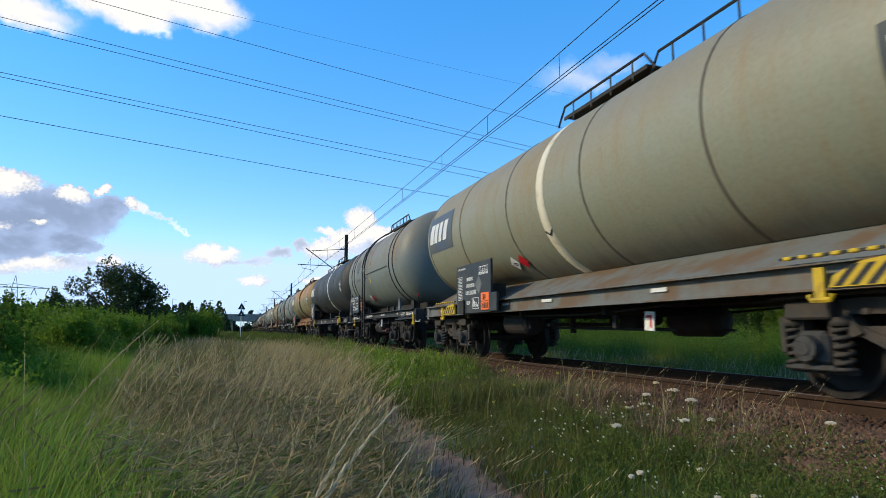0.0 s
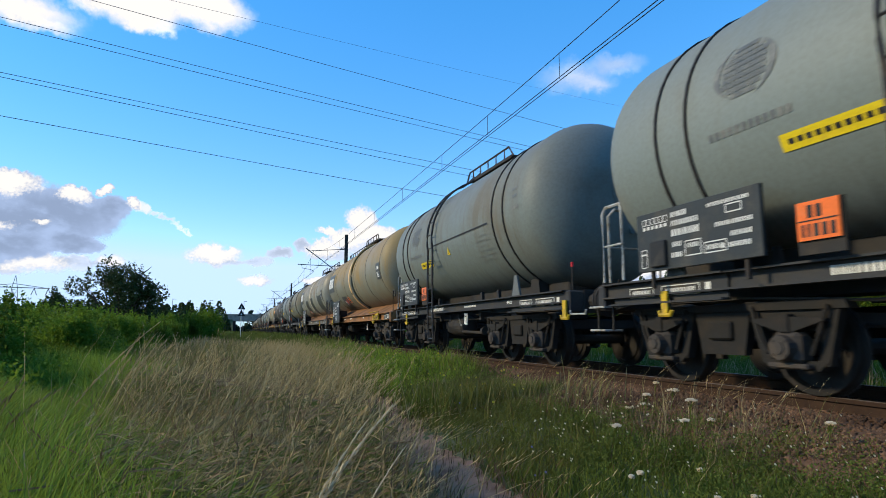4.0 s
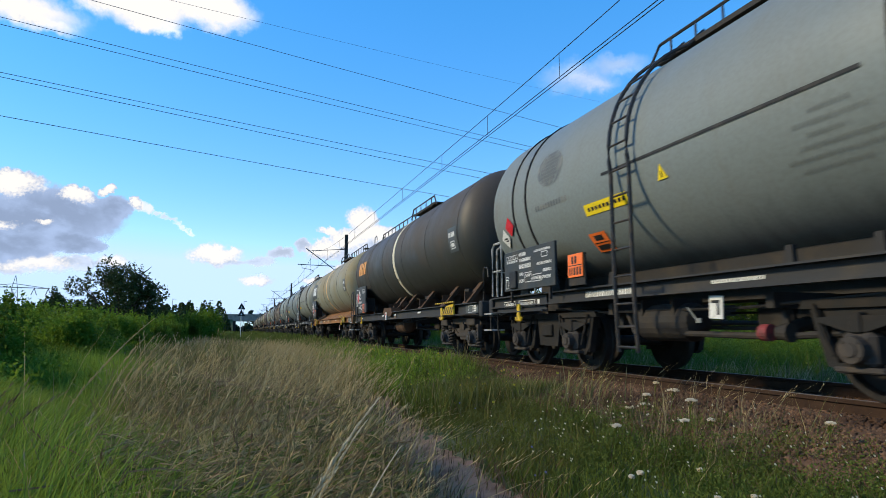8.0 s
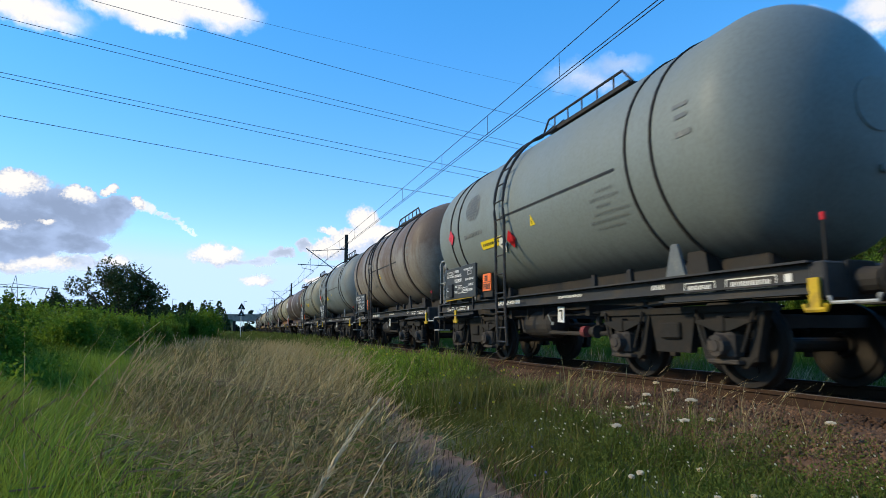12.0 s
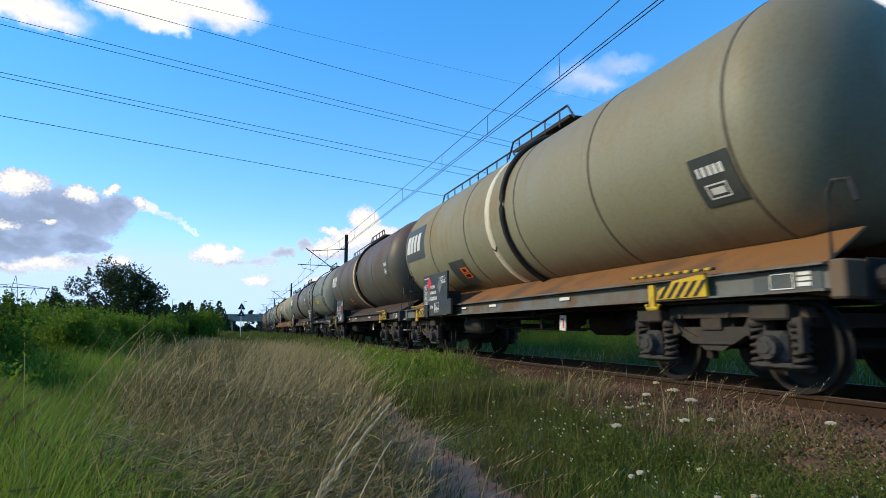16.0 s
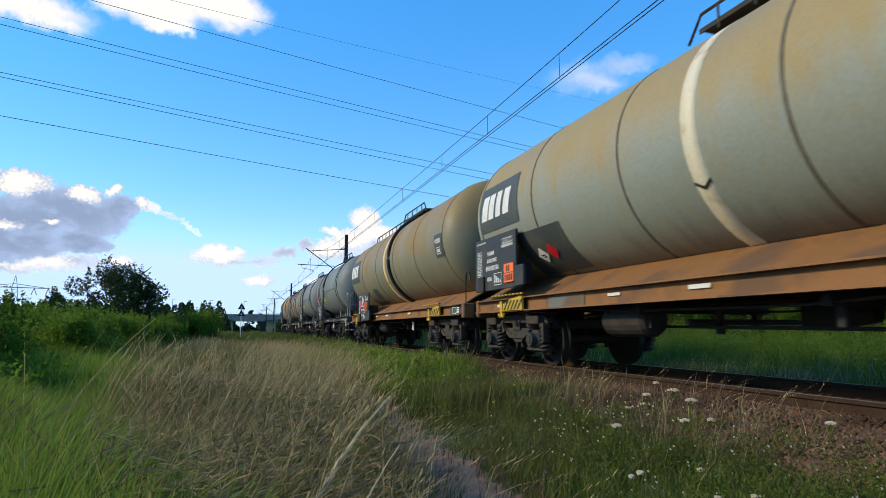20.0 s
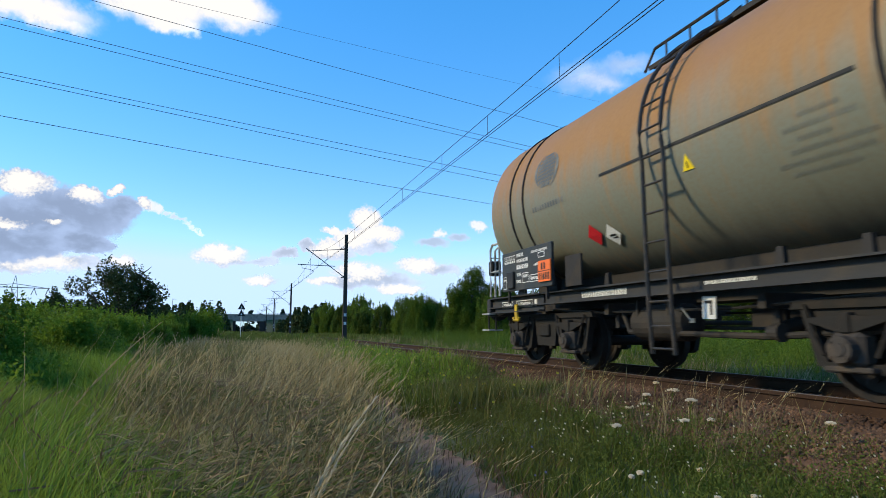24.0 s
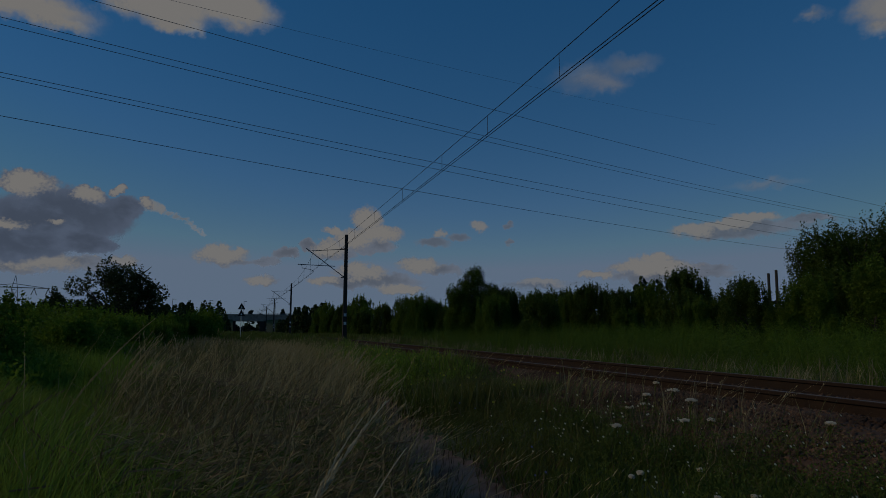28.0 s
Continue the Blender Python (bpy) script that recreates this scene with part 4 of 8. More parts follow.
def ladder_end_mesh(bm):
    """Ladder up the end of the tank with hoops above the crown."""
    for x in (-0.45, -0.05):
        bent(bm, [(x, -0.25, -1.5), (x, -0.22, 0.6), (x, 0.0, 1.3), (x, 0.35, 1.66)], 0.024)
        bent(bm, [(x, 0.2, 1.5), (x, 0.16, 1.95), (x, 0.3, 2.05), (x, 0.6, 2.0), (x, 0.68, 1.5)], 0.02)
    for i in range(9):
        z = -1.3 + 0.3 * i
        y = -0.25 if z < 0.6 else -0.22 + (z - 0.6) * 0.33
        tube(bm, (-0.45, y, z), (-0.05, y, z), 0.013, seg=6)


def manway_mesh(bm):
    tube(bm, (0, 0, 1.40), (0, 0, 1.62), 0.32, seg=20)
    tube(bm, (0, 0, 1.62), (0, 0, 1.68), 0.36, 0.30, seg=20)
    box(bm, (0.0, 0.42, 1.52), (0.10, 0.10, 0.22), bevel=0.02)


def pressed_panel_mesh(bm, w, h):
    box(bm, (0.015, 0, 0), (0.05, w, h), bevel=0.006)


def flat_bars(bm, rows, x=-0.014):
    for y, z, w, h in rows:
        bm.faces.new([bm.verts.new((x, y + a * w / 2, z + b * h / 2)) for a, b in ((1, -1), (1, 1), (-1, 1), (-1, -1))])


def outline_box(rows, y, z, w, h, t=0.012):
    rows += [(y, z + h / 2, w, t), (y, z - h / 2, w, t), (y + w / 2, z, t, h), (y - w / 2, z, t, h)]


def writing(rows, y, z, w, h, g, gap=0.35):
    """A line of writing as a row of plain bars."""
    cur = 0.0
    while cur < w - h * 0.4:
        c = h * g.uniform(0.32, 0.6)
        rows.append((y + w / 2 - cur - c / 2, z, c * (1 - gap * 0.5), h))
        cur += c + h * gap * 0.5


def panel_rows(long_one):
    g = random.Random(5 if long_one else 9)
    rows = []
    if long_one:      # the tall panel of the long wagons
        writing(rows, 0.62, 0.44, 0.46, 0.035, g)
        for i in range(4):
            outline_box(rows, 0.72, 0.22 - 0.13 * i, 0.24, 0.10)
            writing(rows, 0.72, 0.22 - 0.13 * i, 0.18, 0.05, g)
        writing(rows, 0.15, 0.20, 0.34, 0.075, g)
        writing(rows, 0.10, 0.06, 0.48, 0.075, g)
        writing(rows, 0.08, -0.09, 0.62, 0.09, g)
        writing(rows, 0.22, -0.30, 0.22, 0.075, g)
        outline_box(rows, -0.16, -0.32, 0.34, 0.22)
        for i in range(4):
            rows.append((-0.28 + 0.08 * i, -0.37 + 0.02 * i, 0.05, 0.05 + 0.035 * i))
        for i in range(5):
            outline_box(rows, -0.42 - 0.09 * i, 0.36, 0.08, 0.09, 0.01)
        writing(rows, -0.6, 0.27, 0.5, 0.055, g)
    else:
        for i in range(6):
            outline_box(rows, 0.78 - 0.075 * i, 0.24, 0.065, 0.07, 0.008)
            rows.append((0.78 - 0.075 * i, 0.165, 0.045, 0.04))
        writing(rows, 0.18, 0.26, 0.26, 0.06, g)
        writing(rows, 0.10, 0.16, 0.42, 0.06, g)
        writing(rows, 0.08, 0.05, 0.46, 0.075, g)
        writing(rows, 0.22, -0.08, 0.16, 0.055, g)
        writing(rows, 0.22, -0.20, 0.2, 0.055, g)
        outline_box(rows, -0.02, -0.15, 0.24, 0.16)
        writing(rows, -0.02, -0.12, 0.18, 0.05, g)
        outline_box(rows, -0.34, -0.18, 0.30, 0.11)
        writing(rows, -0.34, -0.18, 0.24, 0.05, g)
        writing(rows, -0.52, 0.26, 0.55, 0.04, g)
        outline_box(rows, -0.6, 0.18, 0.2, 0.08)
        writing(rows, -0.6, 0.04, 0.5, 0.045, g)
        writing(rows, -0.68, -0.08, 0.26, 0.05, g)
        writing(rows, -0.62, -0.19, 0.40, 0.05, g)
        outline_box(rows, 0.80, -0.22, 0.1, 0.16, 0.01)
        outline_box(rows, 0.80, -0.12, 0.1, 0.06, 0.01)
    return rows


def hazard_flat(bm, y, z, s, x=-0.018):
    bm.faces.new([bm.verts.new((x, y + a * s, z + b * s)) for a, b in ((1, 0), (0, 1), (-1, 0), (0, -1))])


def plate_orange_mesh(bm):
    box(bm, (0, 0, 0), (0.02, 0.40, 0.34))


def plate_text_mesh(bm):
    g = random.Random(2)
    rows = [(0, 0.0, 0.38, 0.012)]
    writing(rows, 0, 0.08, 0.2, 0.11, g)
    writing(rows, 0, -0.085, 0.32, 0.11, g)
    flat_bars(bm, rows, -0.013)


def reservoir_mesh(bm):
    tube(bm, (0, -0.42, 0), (0, 0.42, 0), 0.235, seg=20)
    for s in (-1, 1):
        [tube(bm, (0, s * 0.42, 0), (0, s * 0.49, 0), 0.235, 0.19, seg=20), tube(bm, (0, s * 0.49, 0), (0, s * 0.53, 0), 0.19, 0.08, seg=20)]
    for y in (-0.3, 0.3):
        box(bm, (0, y, 0.14), (0.44, 0.05, 0.30))


def brake_gear_mesh(bm):
    for x in (-0.5, 0.5):
        tube(bm, (x, -2.2, 0.62), (x, 2.2, 0.68), 0.022, seg=6)
    tube(bm, (-0.9, 0.6, 0.72), (0.9, 0.6, 0.72), 0.035, seg=8)
    box(bm, (-0.4, 0.6, 0.78), (0.06, 0.10, 0.42))
    box(bm, (0.2, -0.4, 0.80), (0.34, 0.5, 0.34), bevel=0.03)
    tube(bm, (0.2, -0.7, 0.80), (0.2, -0.95, 0.80), 0.14, 0.10, 12)
    for y in (-1.4, 1.3):
        box(bm, (0, y, 0.92), (2.2, 0.10, 0.16))
        for x in (-0.9, 0.9):
            box(bm, (x, y, 0.80), (0.05, 0.08, 0.30))
    for s in (-1, 1):
        bent(bm, [(s * 1.0, -3.0, 0.95), (s * 1.02, -1.0, 0.86), (s * 1.02, 1.5, 0.88), (s * 1.0, 3.0, 0.96)], 0.018)


def hook_mesh(bm):
    box(bm, (0, 0, 0.0), (0.03, 0.10, 0.26))
    bent(bm, [(0, -0.11, -0.10), (0, -0.09, -0.15), (0, 0.09, -0.15), (0, 0.11, -0.10)], 0.026)


def brake_plate_mesh(bm):
    box(bm, (0, 0, 0), (0.015, 0.19, 0.25), turn=Euler((0.06, 0, 0)))


def brake_mark_mesh(bm):
    flat_bars(bm, [(0.0, 0.06, 0.12, 0.032), (-0.035, -0.02, 0.035, 0.13)], -0.012)


def stripe_mesh(bm):
    prism(bm, [(-0.42, -0.12), (0.40, -0.12), (0.36, -0.02), (0.10, 0.08), (-0.40, 0.13)], -0.02, 0.02)
    bmesh.ops.recalc_face_normals(bm, faces=bm.faces)


def stripe_black_mesh(bm):
    a = [(0.06, -0.11), (0.13, -0.11), (-0.03, 0.06), (-0.10, 0.06)]
    bm.faces.new([bm.verts.new((-0.024, u, z)) for u, z in a][::-1])


def stripe_bar_mesh(bm):
    box(bm, (0, 0, 0), (0.05, 0.085, 0.035), bevel=0.008)


def stripe_bar_core(bm):
    box(bm, (0, 0, 0), (0.035, 1.42, 0.022))


# ---------------------------------------------------------------- the train: wagons
def seam(bm, y):
    hoop(bm, y, 0.042, 0.008)


def chevron_mesh(bm, y):
    for s in (-1, 1):
        r = TANK_R + 0.012
        vs = [on_shell(y, -0.76, r), on_shell(y + s * 0.12, -0.68, r), on_shell(y + s * 0.12, -0.725, r), on_shell(y, -0.81, r)]
        vs = [bm.verts.new(v) for v in vs]
        bm.faces.new(vs if s > 0 else vs[::-1])


def logo_block_mesh(bm):
    """Four slanted blocks in the place of a company name."""
    for i, w in enumerate((0.30, 0.26, 0.24, 0.28)):
        y = 6.02 - 0.33 * i
        decal(bm, y - w * 0.92, y, -0.15, 0.33, 0.014, skew=-0.10)


def emblem_mesh(bm):
    """Round emblem of crossing bars with two crescents, and a bar for its name."""
    cy, ca = 2.25, 0.30
    rr = 0.27
    n = 9
    for i in range(n):
        for j in range(n):
            u, w = -1 + 2 * (i + 0.5) / n, -1 + 2 * (j + 0.5) / n
            if u * u + w * w < 1:
                decal(bm, cy + u * rr - rr / n * 0.86, cy + u * rr + rr / n * 0.86, ca + w * rr - rr / n * 0.86, ca + w * rr + rr / n * 0.86, 0.006)
    for s in (-1, 1):
        prev = None
        for i in range(13):
            t = -1.1 + 2.2 * i / 12
            pts = [on_shell(cy + s * q * math.cos(t), ca + q * math.sin(t) + 0.02 * s, TANK_R + 0.006) for q in (0.31, 0.31 + 0.08 * math.cos(t * 1.4) ** 2 + 0.004)]
            cur = [bm.verts.new(p) for p in pts]
            if prev:
                bm.faces.new((prev[0], prev[1], cur[1], cur[0]) if s > 0 else (prev[0], cur[0], cur[1], prev[1]))
            prev = cur
    for i in range(12):
        decal(bm, 1.75 + 0.085 * i, 1.75 + 0.085 * i + 0.055, -0.30, -0.22, 0.006)


def shell_rows():
    """Broken lines of small faded writing."""
    g = random.Random(3)
    rows = []
    for i, w in enumerate((0.42, 0.7, 0.34, 0.8, 0.88, 0.66)):
        writing(rows, -2.45 + g.uniform(-0.08, 0.08), -0.34 - 0.10 * i, w, 0.045, g, 0.9)
    return rows


def saddle_mesh(bm):
    prism(bm, [(-0.20, 1.22), (0.20, 1.22), (0.14, 1.62), (-0.14, 1.62)], -0.80, -0.5)
    prism(bm, [(-0.20, 1.22), (0.20, 1.22), (0.14, 1.62), (-0.14, 1.62)], 0.5, 0.80)
    box(bm, (0, 0, 1.36), (1.6, 0.3, 0.3))
    bmesh.ops.recalc_face_normals(bm, faces=bm.faces)


def cradle_mesh(bm):
    """Slanting plate between the long sill and the shell."""
    a = [bm.verts.new(p) for p in ((-1.24, -6.92, 1.20), (-0.52, -6.80, 1.60), (-0.52, 6.60, 1.60), (-1.24, 6.70, 1.20))]
    b = [bm.verts.new((v.co.x + 0.05, v.co.y, v.co.z)) for v in a]
    bm.faces.new(a)
    bm.faces.new(b[::-1])
    for i in range(4):
        bm.faces.new((a[i], b[i], b[(i + 1) % 4], a[(i + 1) % 4]))
    bmesh.ops.recalc_face_normals(bm, faces=bm.faces)


def bracket_mesh(bm):
    """Slanted three-cornered web between the sill and the shell."""
    a = [bm.verts.new(p) for p in ((-1.26, -0.17, 1.20), (-1.26, 0.17, 1.20), (-0.80, 0.10, 1.74), (-0.80, -0.10, 1.74))]
    b = [bm.verts.new(p) for p in ((-1.20, -0.17, 1.14), (-1.20, 0.17, 1.14), (-0.74, 0.10, 1.68), (-0.74, -0.10, 1.68))]
    bm.faces.new(a)
    bm.faces.new(b[::-1])
    for i in range(4):
        bm.faces.new((a[i], b[i], b[(i + 1) % 4], a[(i + 1) % 4]))
    box(bm, (-0.98, 0, 1.34), (0.5, 0.03, 0.3))
    bmesh.ops.recalc_face_normals(bm, faces=bm.faces)


def channel_mesh(bm, ln, h):
    t = 0.022
    out = [(-0.06, -h / 2), (0.06, -h / 2), (0.06, h / 2), (-0.06, h / 2), (-0.06, h / 2 - t), (0.035, h / 2 - t), (0.035, -h / 2 + t), (-0.06, -h / 2 + t)]
    p = [bm.verts.new((x, -ln / 2, z)) for x, z in out]
    q = [bm.verts.new((x, ln / 2, z)) for x, z in out]
    for i in range(8):
        bm.faces.new((p[i], p[(i + 1) % 8], q[(i + 1) % 8], q[i]))
    bm.faces.new(p[::-1])
    bm.faces.new(q)
    bmesh.ops.recalc_face_normals(bm, faces=bm.faces)


def hatch_mesh(bm):
    box(bm, (0, 0, 0), (0.05, 0.26, 0.3), bevel=0.01)


def marks(thing, tank, spec, panel, place):
    """Hazard marks: (kind, where, y, height)."""
    for kind, where, y, z in spec:
        mat, label = {"red": (RED_MARK, "red hazard diamond"), "white": (WHITE_MARK, "white hazard diamond"), "orange": (ORANGE_PLATE, "orange hazard plate"), "grey": (GREY_MARK, "dark empty placard frame")}[kind]
        if where == "shell":
            if kind == "orange":
                o = part("hazard_plate", lambda bm: decal(bm, y - 0.2, y + 0.2, z - 0.16, z + 0.16, 0.012), mat, tank, label=label, key="plate_shell%.2f_%.2f" % (y, z))
                part("plate_writing", lambda bm: bars_on_shell(bm, [(y, z, 0.36, 0.012), (y, z + 0.08, 0.2, 0.08), (y, z - 0.08, 0.3, 0.08)], 0.015), BLACK, o, key="plate_shell_bars%.2f_%.2f" % (y, z))
            else:
                o = part("hazard_sticker", lambda bm: diamond(bm, y, z, 0.17, 0.026), mat, tank, label=label, key="sticker%.2f_%.2f" % (y, z))
                if kind == "white":
                    part("sticker_mark", lambda bm: bars_on_shell(bm, [(y, z, 0.14, 0.03), (y - 0.03, z - 0.04, 0.1, 0.025)], 0.028), BLACK, o, key="stickmark%.2f_%.2f" % (y, z))
        else:
            if kind == "orange":
                o = part("hazard_plate", plate_orange_mesh, mat, panel, pose(-0.03, y, z), label)
                part("plate_writing", plate_text_mesh, BLACK, o)
            else:
                o = part("hazard_sticker", lambda bm: hazard_flat(bm, 0, 0, 0.19), mat, panel, pose(0, y, z), label, key="flat_sticker")
                if kind == "white":
                    part("sticker_mark", lambda bm: flat_bars(bm, [(0, 0.02, 0.05, 0.1), (-0.03, -0.05, 0.1, 0.03)], -0.022), BLACK, o, pose(0, 0, 0), key="flat_mark")


def long_wagon(spec):
    """Long tank wagon with deep cradle plates, a midship walkway and a tall data panel."""
    t = tagged(new("tank_wagon"), spec["label"], "tank wagon", group="wagons of the train")
    paint, sill = spec["paint"], spec["sill"]
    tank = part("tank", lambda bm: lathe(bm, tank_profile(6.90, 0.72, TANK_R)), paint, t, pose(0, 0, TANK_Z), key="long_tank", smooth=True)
    CARRIERS.add(tank)
    for y in (-6.12, -3.6, -1.15, 1.4, 3.85, 6.12):
        part("weld_seam", lambda bm: seam(bm, y), SEAM if spec.get("ground") else paint, tank, key="seam%.2f" % y)
    if spec.get("band"):
        band = part("band", lambda bm: hoop(bm, 0.08, 0.24, 0.006, -1.72, 6.3), spec["band"], tank, pose(0, spec.get("band_y", 0.0), 0), "pale band round the shell", key="long_band", smooth=True)
        part("band_mark", lambda bm: chevron_mesh(bm, 0.08), BLACK, tank, pose(0, spec.get("band_y", 0.0), 0), key="band_mark")
    if spec.get("ring"):
        part("heating_pipe", lambda bm: pipe_hoop(bm, -0.72), paint if spec["ring"] == 1 else STEEL_DARK, tank, label="pipe bent round the shell", key="heating_pipe", smooth=True)
    if spec.get("ground"):
        part("logo_ground", lambda bm: decal(bm, 4.40, 6.14, -0.38, 0.54, 0.009), spec["ground"], tank, label="dark painted field", key="logo_ground", smooth=True)
    part("logo", logo_block_mesh, spec.get("logo", WHITE_MARK), tank, pose(0, spec.get("logo_y", 0.0), 0), label="slanted pale blocks", key="logo_blocks")
    for i, (y0, y1, a0, a1) in enumerate(spec.get("patches", ())):
        part("paint_patch", lambda bm: decal(bm, y0, y1, a0, a1, 0.009), PATCH_DARK, tank, label="dark repainted patch", key="patch%.2f_%.2f_%.2f_%.2f" % (y0, y1, a0, a1), smooth=True)
    dp = part("capacity_patch", lambda bm: decal(bm, -6.08, -5.50, -0.52, 0.06, 0.012), PATCH_DARK, tank, pose(0, 0, 0, 0, math.degrees(spec.get("cap", 0.0) / TANK_R), 0), key="capacity_patch", smooth=True)
    part("capacity_writing", lambda bm: bars_on_shell(bm, [(-5.60, -0.11, 0.04, 0.11), (-5.68, -0.11, 0.06, 0.11), (-5.77, -0.11, 0.06, 0.11), (-5.85, -0.11, 0.06, 0.11), (-5.93, -0.11, 0.06, 0.11), (-5.77, -0.43, 0.30, 0.02), (-5.77, -0.27, 0.30, 0.02), (-5.63, -0.35, 0.02, 0.16), (-5.91, -0.35, 0.02, 0.16), (-5.77, -0.35, 0.20, 0.08)], 0.016), WHITE_MARK, dp, key="capacity_bars")
    # walkway on the crown
    wk = part("walkway", lambda bm: deck_mesh(bm, 2.4, 1.0, 1.60), STEEL_DARK, tank, pose(0, -0.35, 0), key="long_deck")
    part("walkway_rail", lambda bm: top_rail_mesh(bm, 2.3, -0.50, 1.48, 0.32, 4), BLACK_RAIL, wk, key="walk_rail")
    part("manway", manway_mesh, STEEL_DARK, tank, pose(0, -0.9, 0), key="manway")
    if spec.get("rail_rear", True):
        part("crown_rail", lambda bm: top_rail_mesh(bm, 4.7, -0.40, 1.38, 0.30, 8), BLACK_RAIL, tank, pose(0, 3.4, 0), key="crown_rail_rear")
    if spec.get("rail_front"):
        part("crown_rail", lambda bm: top_rail_mesh(bm, 4.2, -0.40, 1.38, 0.38, 7), BLACK_RAIL, tank, pose(0, -3.8, 0), key="crown_rail_front")
    if spec.get("ladder"):
        part("end_ladder", ladder_end_mesh, BLACK_RAIL, tank, pose(0.36, -6.84, 0), key="end_ladder")
        part("end_deck", lambda bm: deck_mesh(bm, 0.5, 1.1, 1.52), STEEL_DARK, tank, pose(0, -5.9, 0), key="end_deck")
    # frame
    if spec.get("open_frame"):
        for y in (-5.0, -1.7, 1.7, 5.0):
            part("saddle", saddle_mesh, STEEL_DARK, t, pose(0, y, 0), "saddle under the shell", key="saddle")
        for y in (-6.0, -4.4, -2.4, -0.6, 0.55, 1.25) if spec["open_frame"] == 1 else ():
            for turn in (0, 180):
                part("shell_bracket", bracket_mesh, RUST_BROWN if spec["open_frame"] == 1 else STEEL_DARK, t, pose(0, y if turn == 0 else y, 0, 0, 0, turn), "triangular bracket under the shell", key="shell_bracket")
        if spec["open_frame"] == 1:
            part("valve_chest", lambda bm: prism(bm, [(-0.62, -0.05), (-0.45, -0.16), (0.5, -0.12), (0.62, 0.0), (0.5, 0.13), (-0.5, 0.12)], -0.16, 0.16), RUST_BROWN, t, pose(-1.22, 0.85, 1.22), "brown valve chest on the frame", key="valve_chest")
    else:
        part("cradle_plate", cradle_mesh, spec.get("cradle", sill), t, key="cradle")
        part("cradle_plate", cradle_mesh, spec.get("cradle", sill), t, pose(0, 0, 0, 0, 0, 180), key="cradle")
    for s in (-1, 1):
        sl = part("side_sill", lambda bm: channel_mesh(bm, 13.7, 0.25), sill, t, pose(s * 1.30, -0.16, 1.085, 0, 0, 0 if s < 0 else 180), key="long_sill")
        if s < 0:
            part("sill_plate", lambda bm: box(bm, (-0.0, 0, 0), (0.014, 1.1, 0.2)), SILL_GREY, sl, pose(0.028, 3.3 if spec.get("ground") else 0.8, 0), key="sill_plate", label="grey painted field on the sill")
            part("sill_writing", lambda bm: flat_bars(bm, [(5.7, 0.0, 0.3, 0.05), (2.0, 0.02, 0.28, 0.04), (0.4, 0.02, 0.34, 0.05), (-2.4, 0.02, 0.3, 0.05), (-6.36, 0.06, 0.26, 0.01), (-6.36, -0.08, 0.26, 0.01), (-6.235, -0.01, 0.01, 0.14), (-6.485, -0.01, 0.01, 0.14), (-6.60, 0.05, 0.14, 0.035), (-6.60, 0.0, 0.14, 0.035), (-6.60, -0.05, 0.14, 0.035)], 0.010), WHITE_MARK, sl, key="sill_bars")
            part("sill_plate", lambda bm: box(bm, (0, 0, 0), (0.014, 0.74, 0.19)), PANEL_GREY, sl, pose(0.028, -6.40, 0), key="sill_end_plate", label="blue-grey painted field with white frames")
    part("centre_sill", lambda bm: box(bm, (0, 0, 1.08), (0.55, 12.6, 0.24)), STEEL_DARK, t, key="centre_sill")
    for y in (-5.35, 5.35):
        part("bolster_beam", lambda bm: box(bm, (0, 0, 1.12), (2.3, 0.6, 0.22)), STEEL_DARK, t, pose(0, y, 0), key="bolster_beam")
    nose = 0.36 if spec.get("front_loop") else 0.22
    ends(t, 6.72, 6.86 + nose, sill)
    for y in (-5.35, 5.35):
        bogie(t, y, "y", BOGIE)
    part("brake_gear", brake_gear_mesh, STEEL_DARK, t, pose(0, 0.3, 0))
    part("air_reservoir", reservoir_mesh, RUST_BROWN if spec.get("open_frame") == 1 else STEEL_DARK, t, pose(-0.80, 0.65 if spec.get("open_frame") else 2.1, 0.76), key="reservoir")
    part("air_reservoir", reservoir_mesh, STEEL_DARK, t, pose(0.5, -1.2, 0.76), key="reservoir")
    bp = part("brake_plate", brake_plate_mesh, WHITE_MARK, t, pose(-1.38, 1.05, 1.08) if spec.get("open_frame") else pose(-1.0, -2.0, 0.74), "white brake change plate")
    part("brake_plate_mark", brake_mark_mesh, RED_MARK, bp)
    for y in (5.35, -4.75):
        hk = part("jacking_hook", hook_mesh, YELLOW, t, pose(-1.36, y, 1.03), "yellow jacking hook")
        if spec.get("stripes", 2) == 2 or (y > 0) == (spec["stripes"] > 0):
            st = part("hazard_board", stripe_mesh, YELLOW, t, pose(-1.365, y - 0.50, 1.10), "yellow and black striped board")
            for k in range(5):
                part("black_stripe", stripe_black_mesh, BLACK, st, pose(0, 0.22 - 0.14 * k, 0))
            sb = part("grab_bar", stripe_bar_core, BLACK, t, pose(-1.42, y - 0.38, 1.26))
            for k in range(9):
                part("yellow_sleeve", stripe_bar_mesh, YELLOW, sb, pose(0, -0.62 + 0.155 * k, 0))
    # data panel at the trailing end
    pn = part("data_panel", lambda bm: pressed_panel_mesh(bm, 1.9, 1.04), PANEL_DARK, t, pose(-1.47, spec.get("panel_y", 3.40), spec.get("panel_z", 1.49 if not spec.get("open_frame") else 1.79)), "dark data panel with white markings", key="long_panel")
    CARRIERS.add(pn)
    part("panel_writing", lambda bm: flat_bars(bm, panel_rows(True)), WHITE_MARK, pn, key="long_panel_bars")
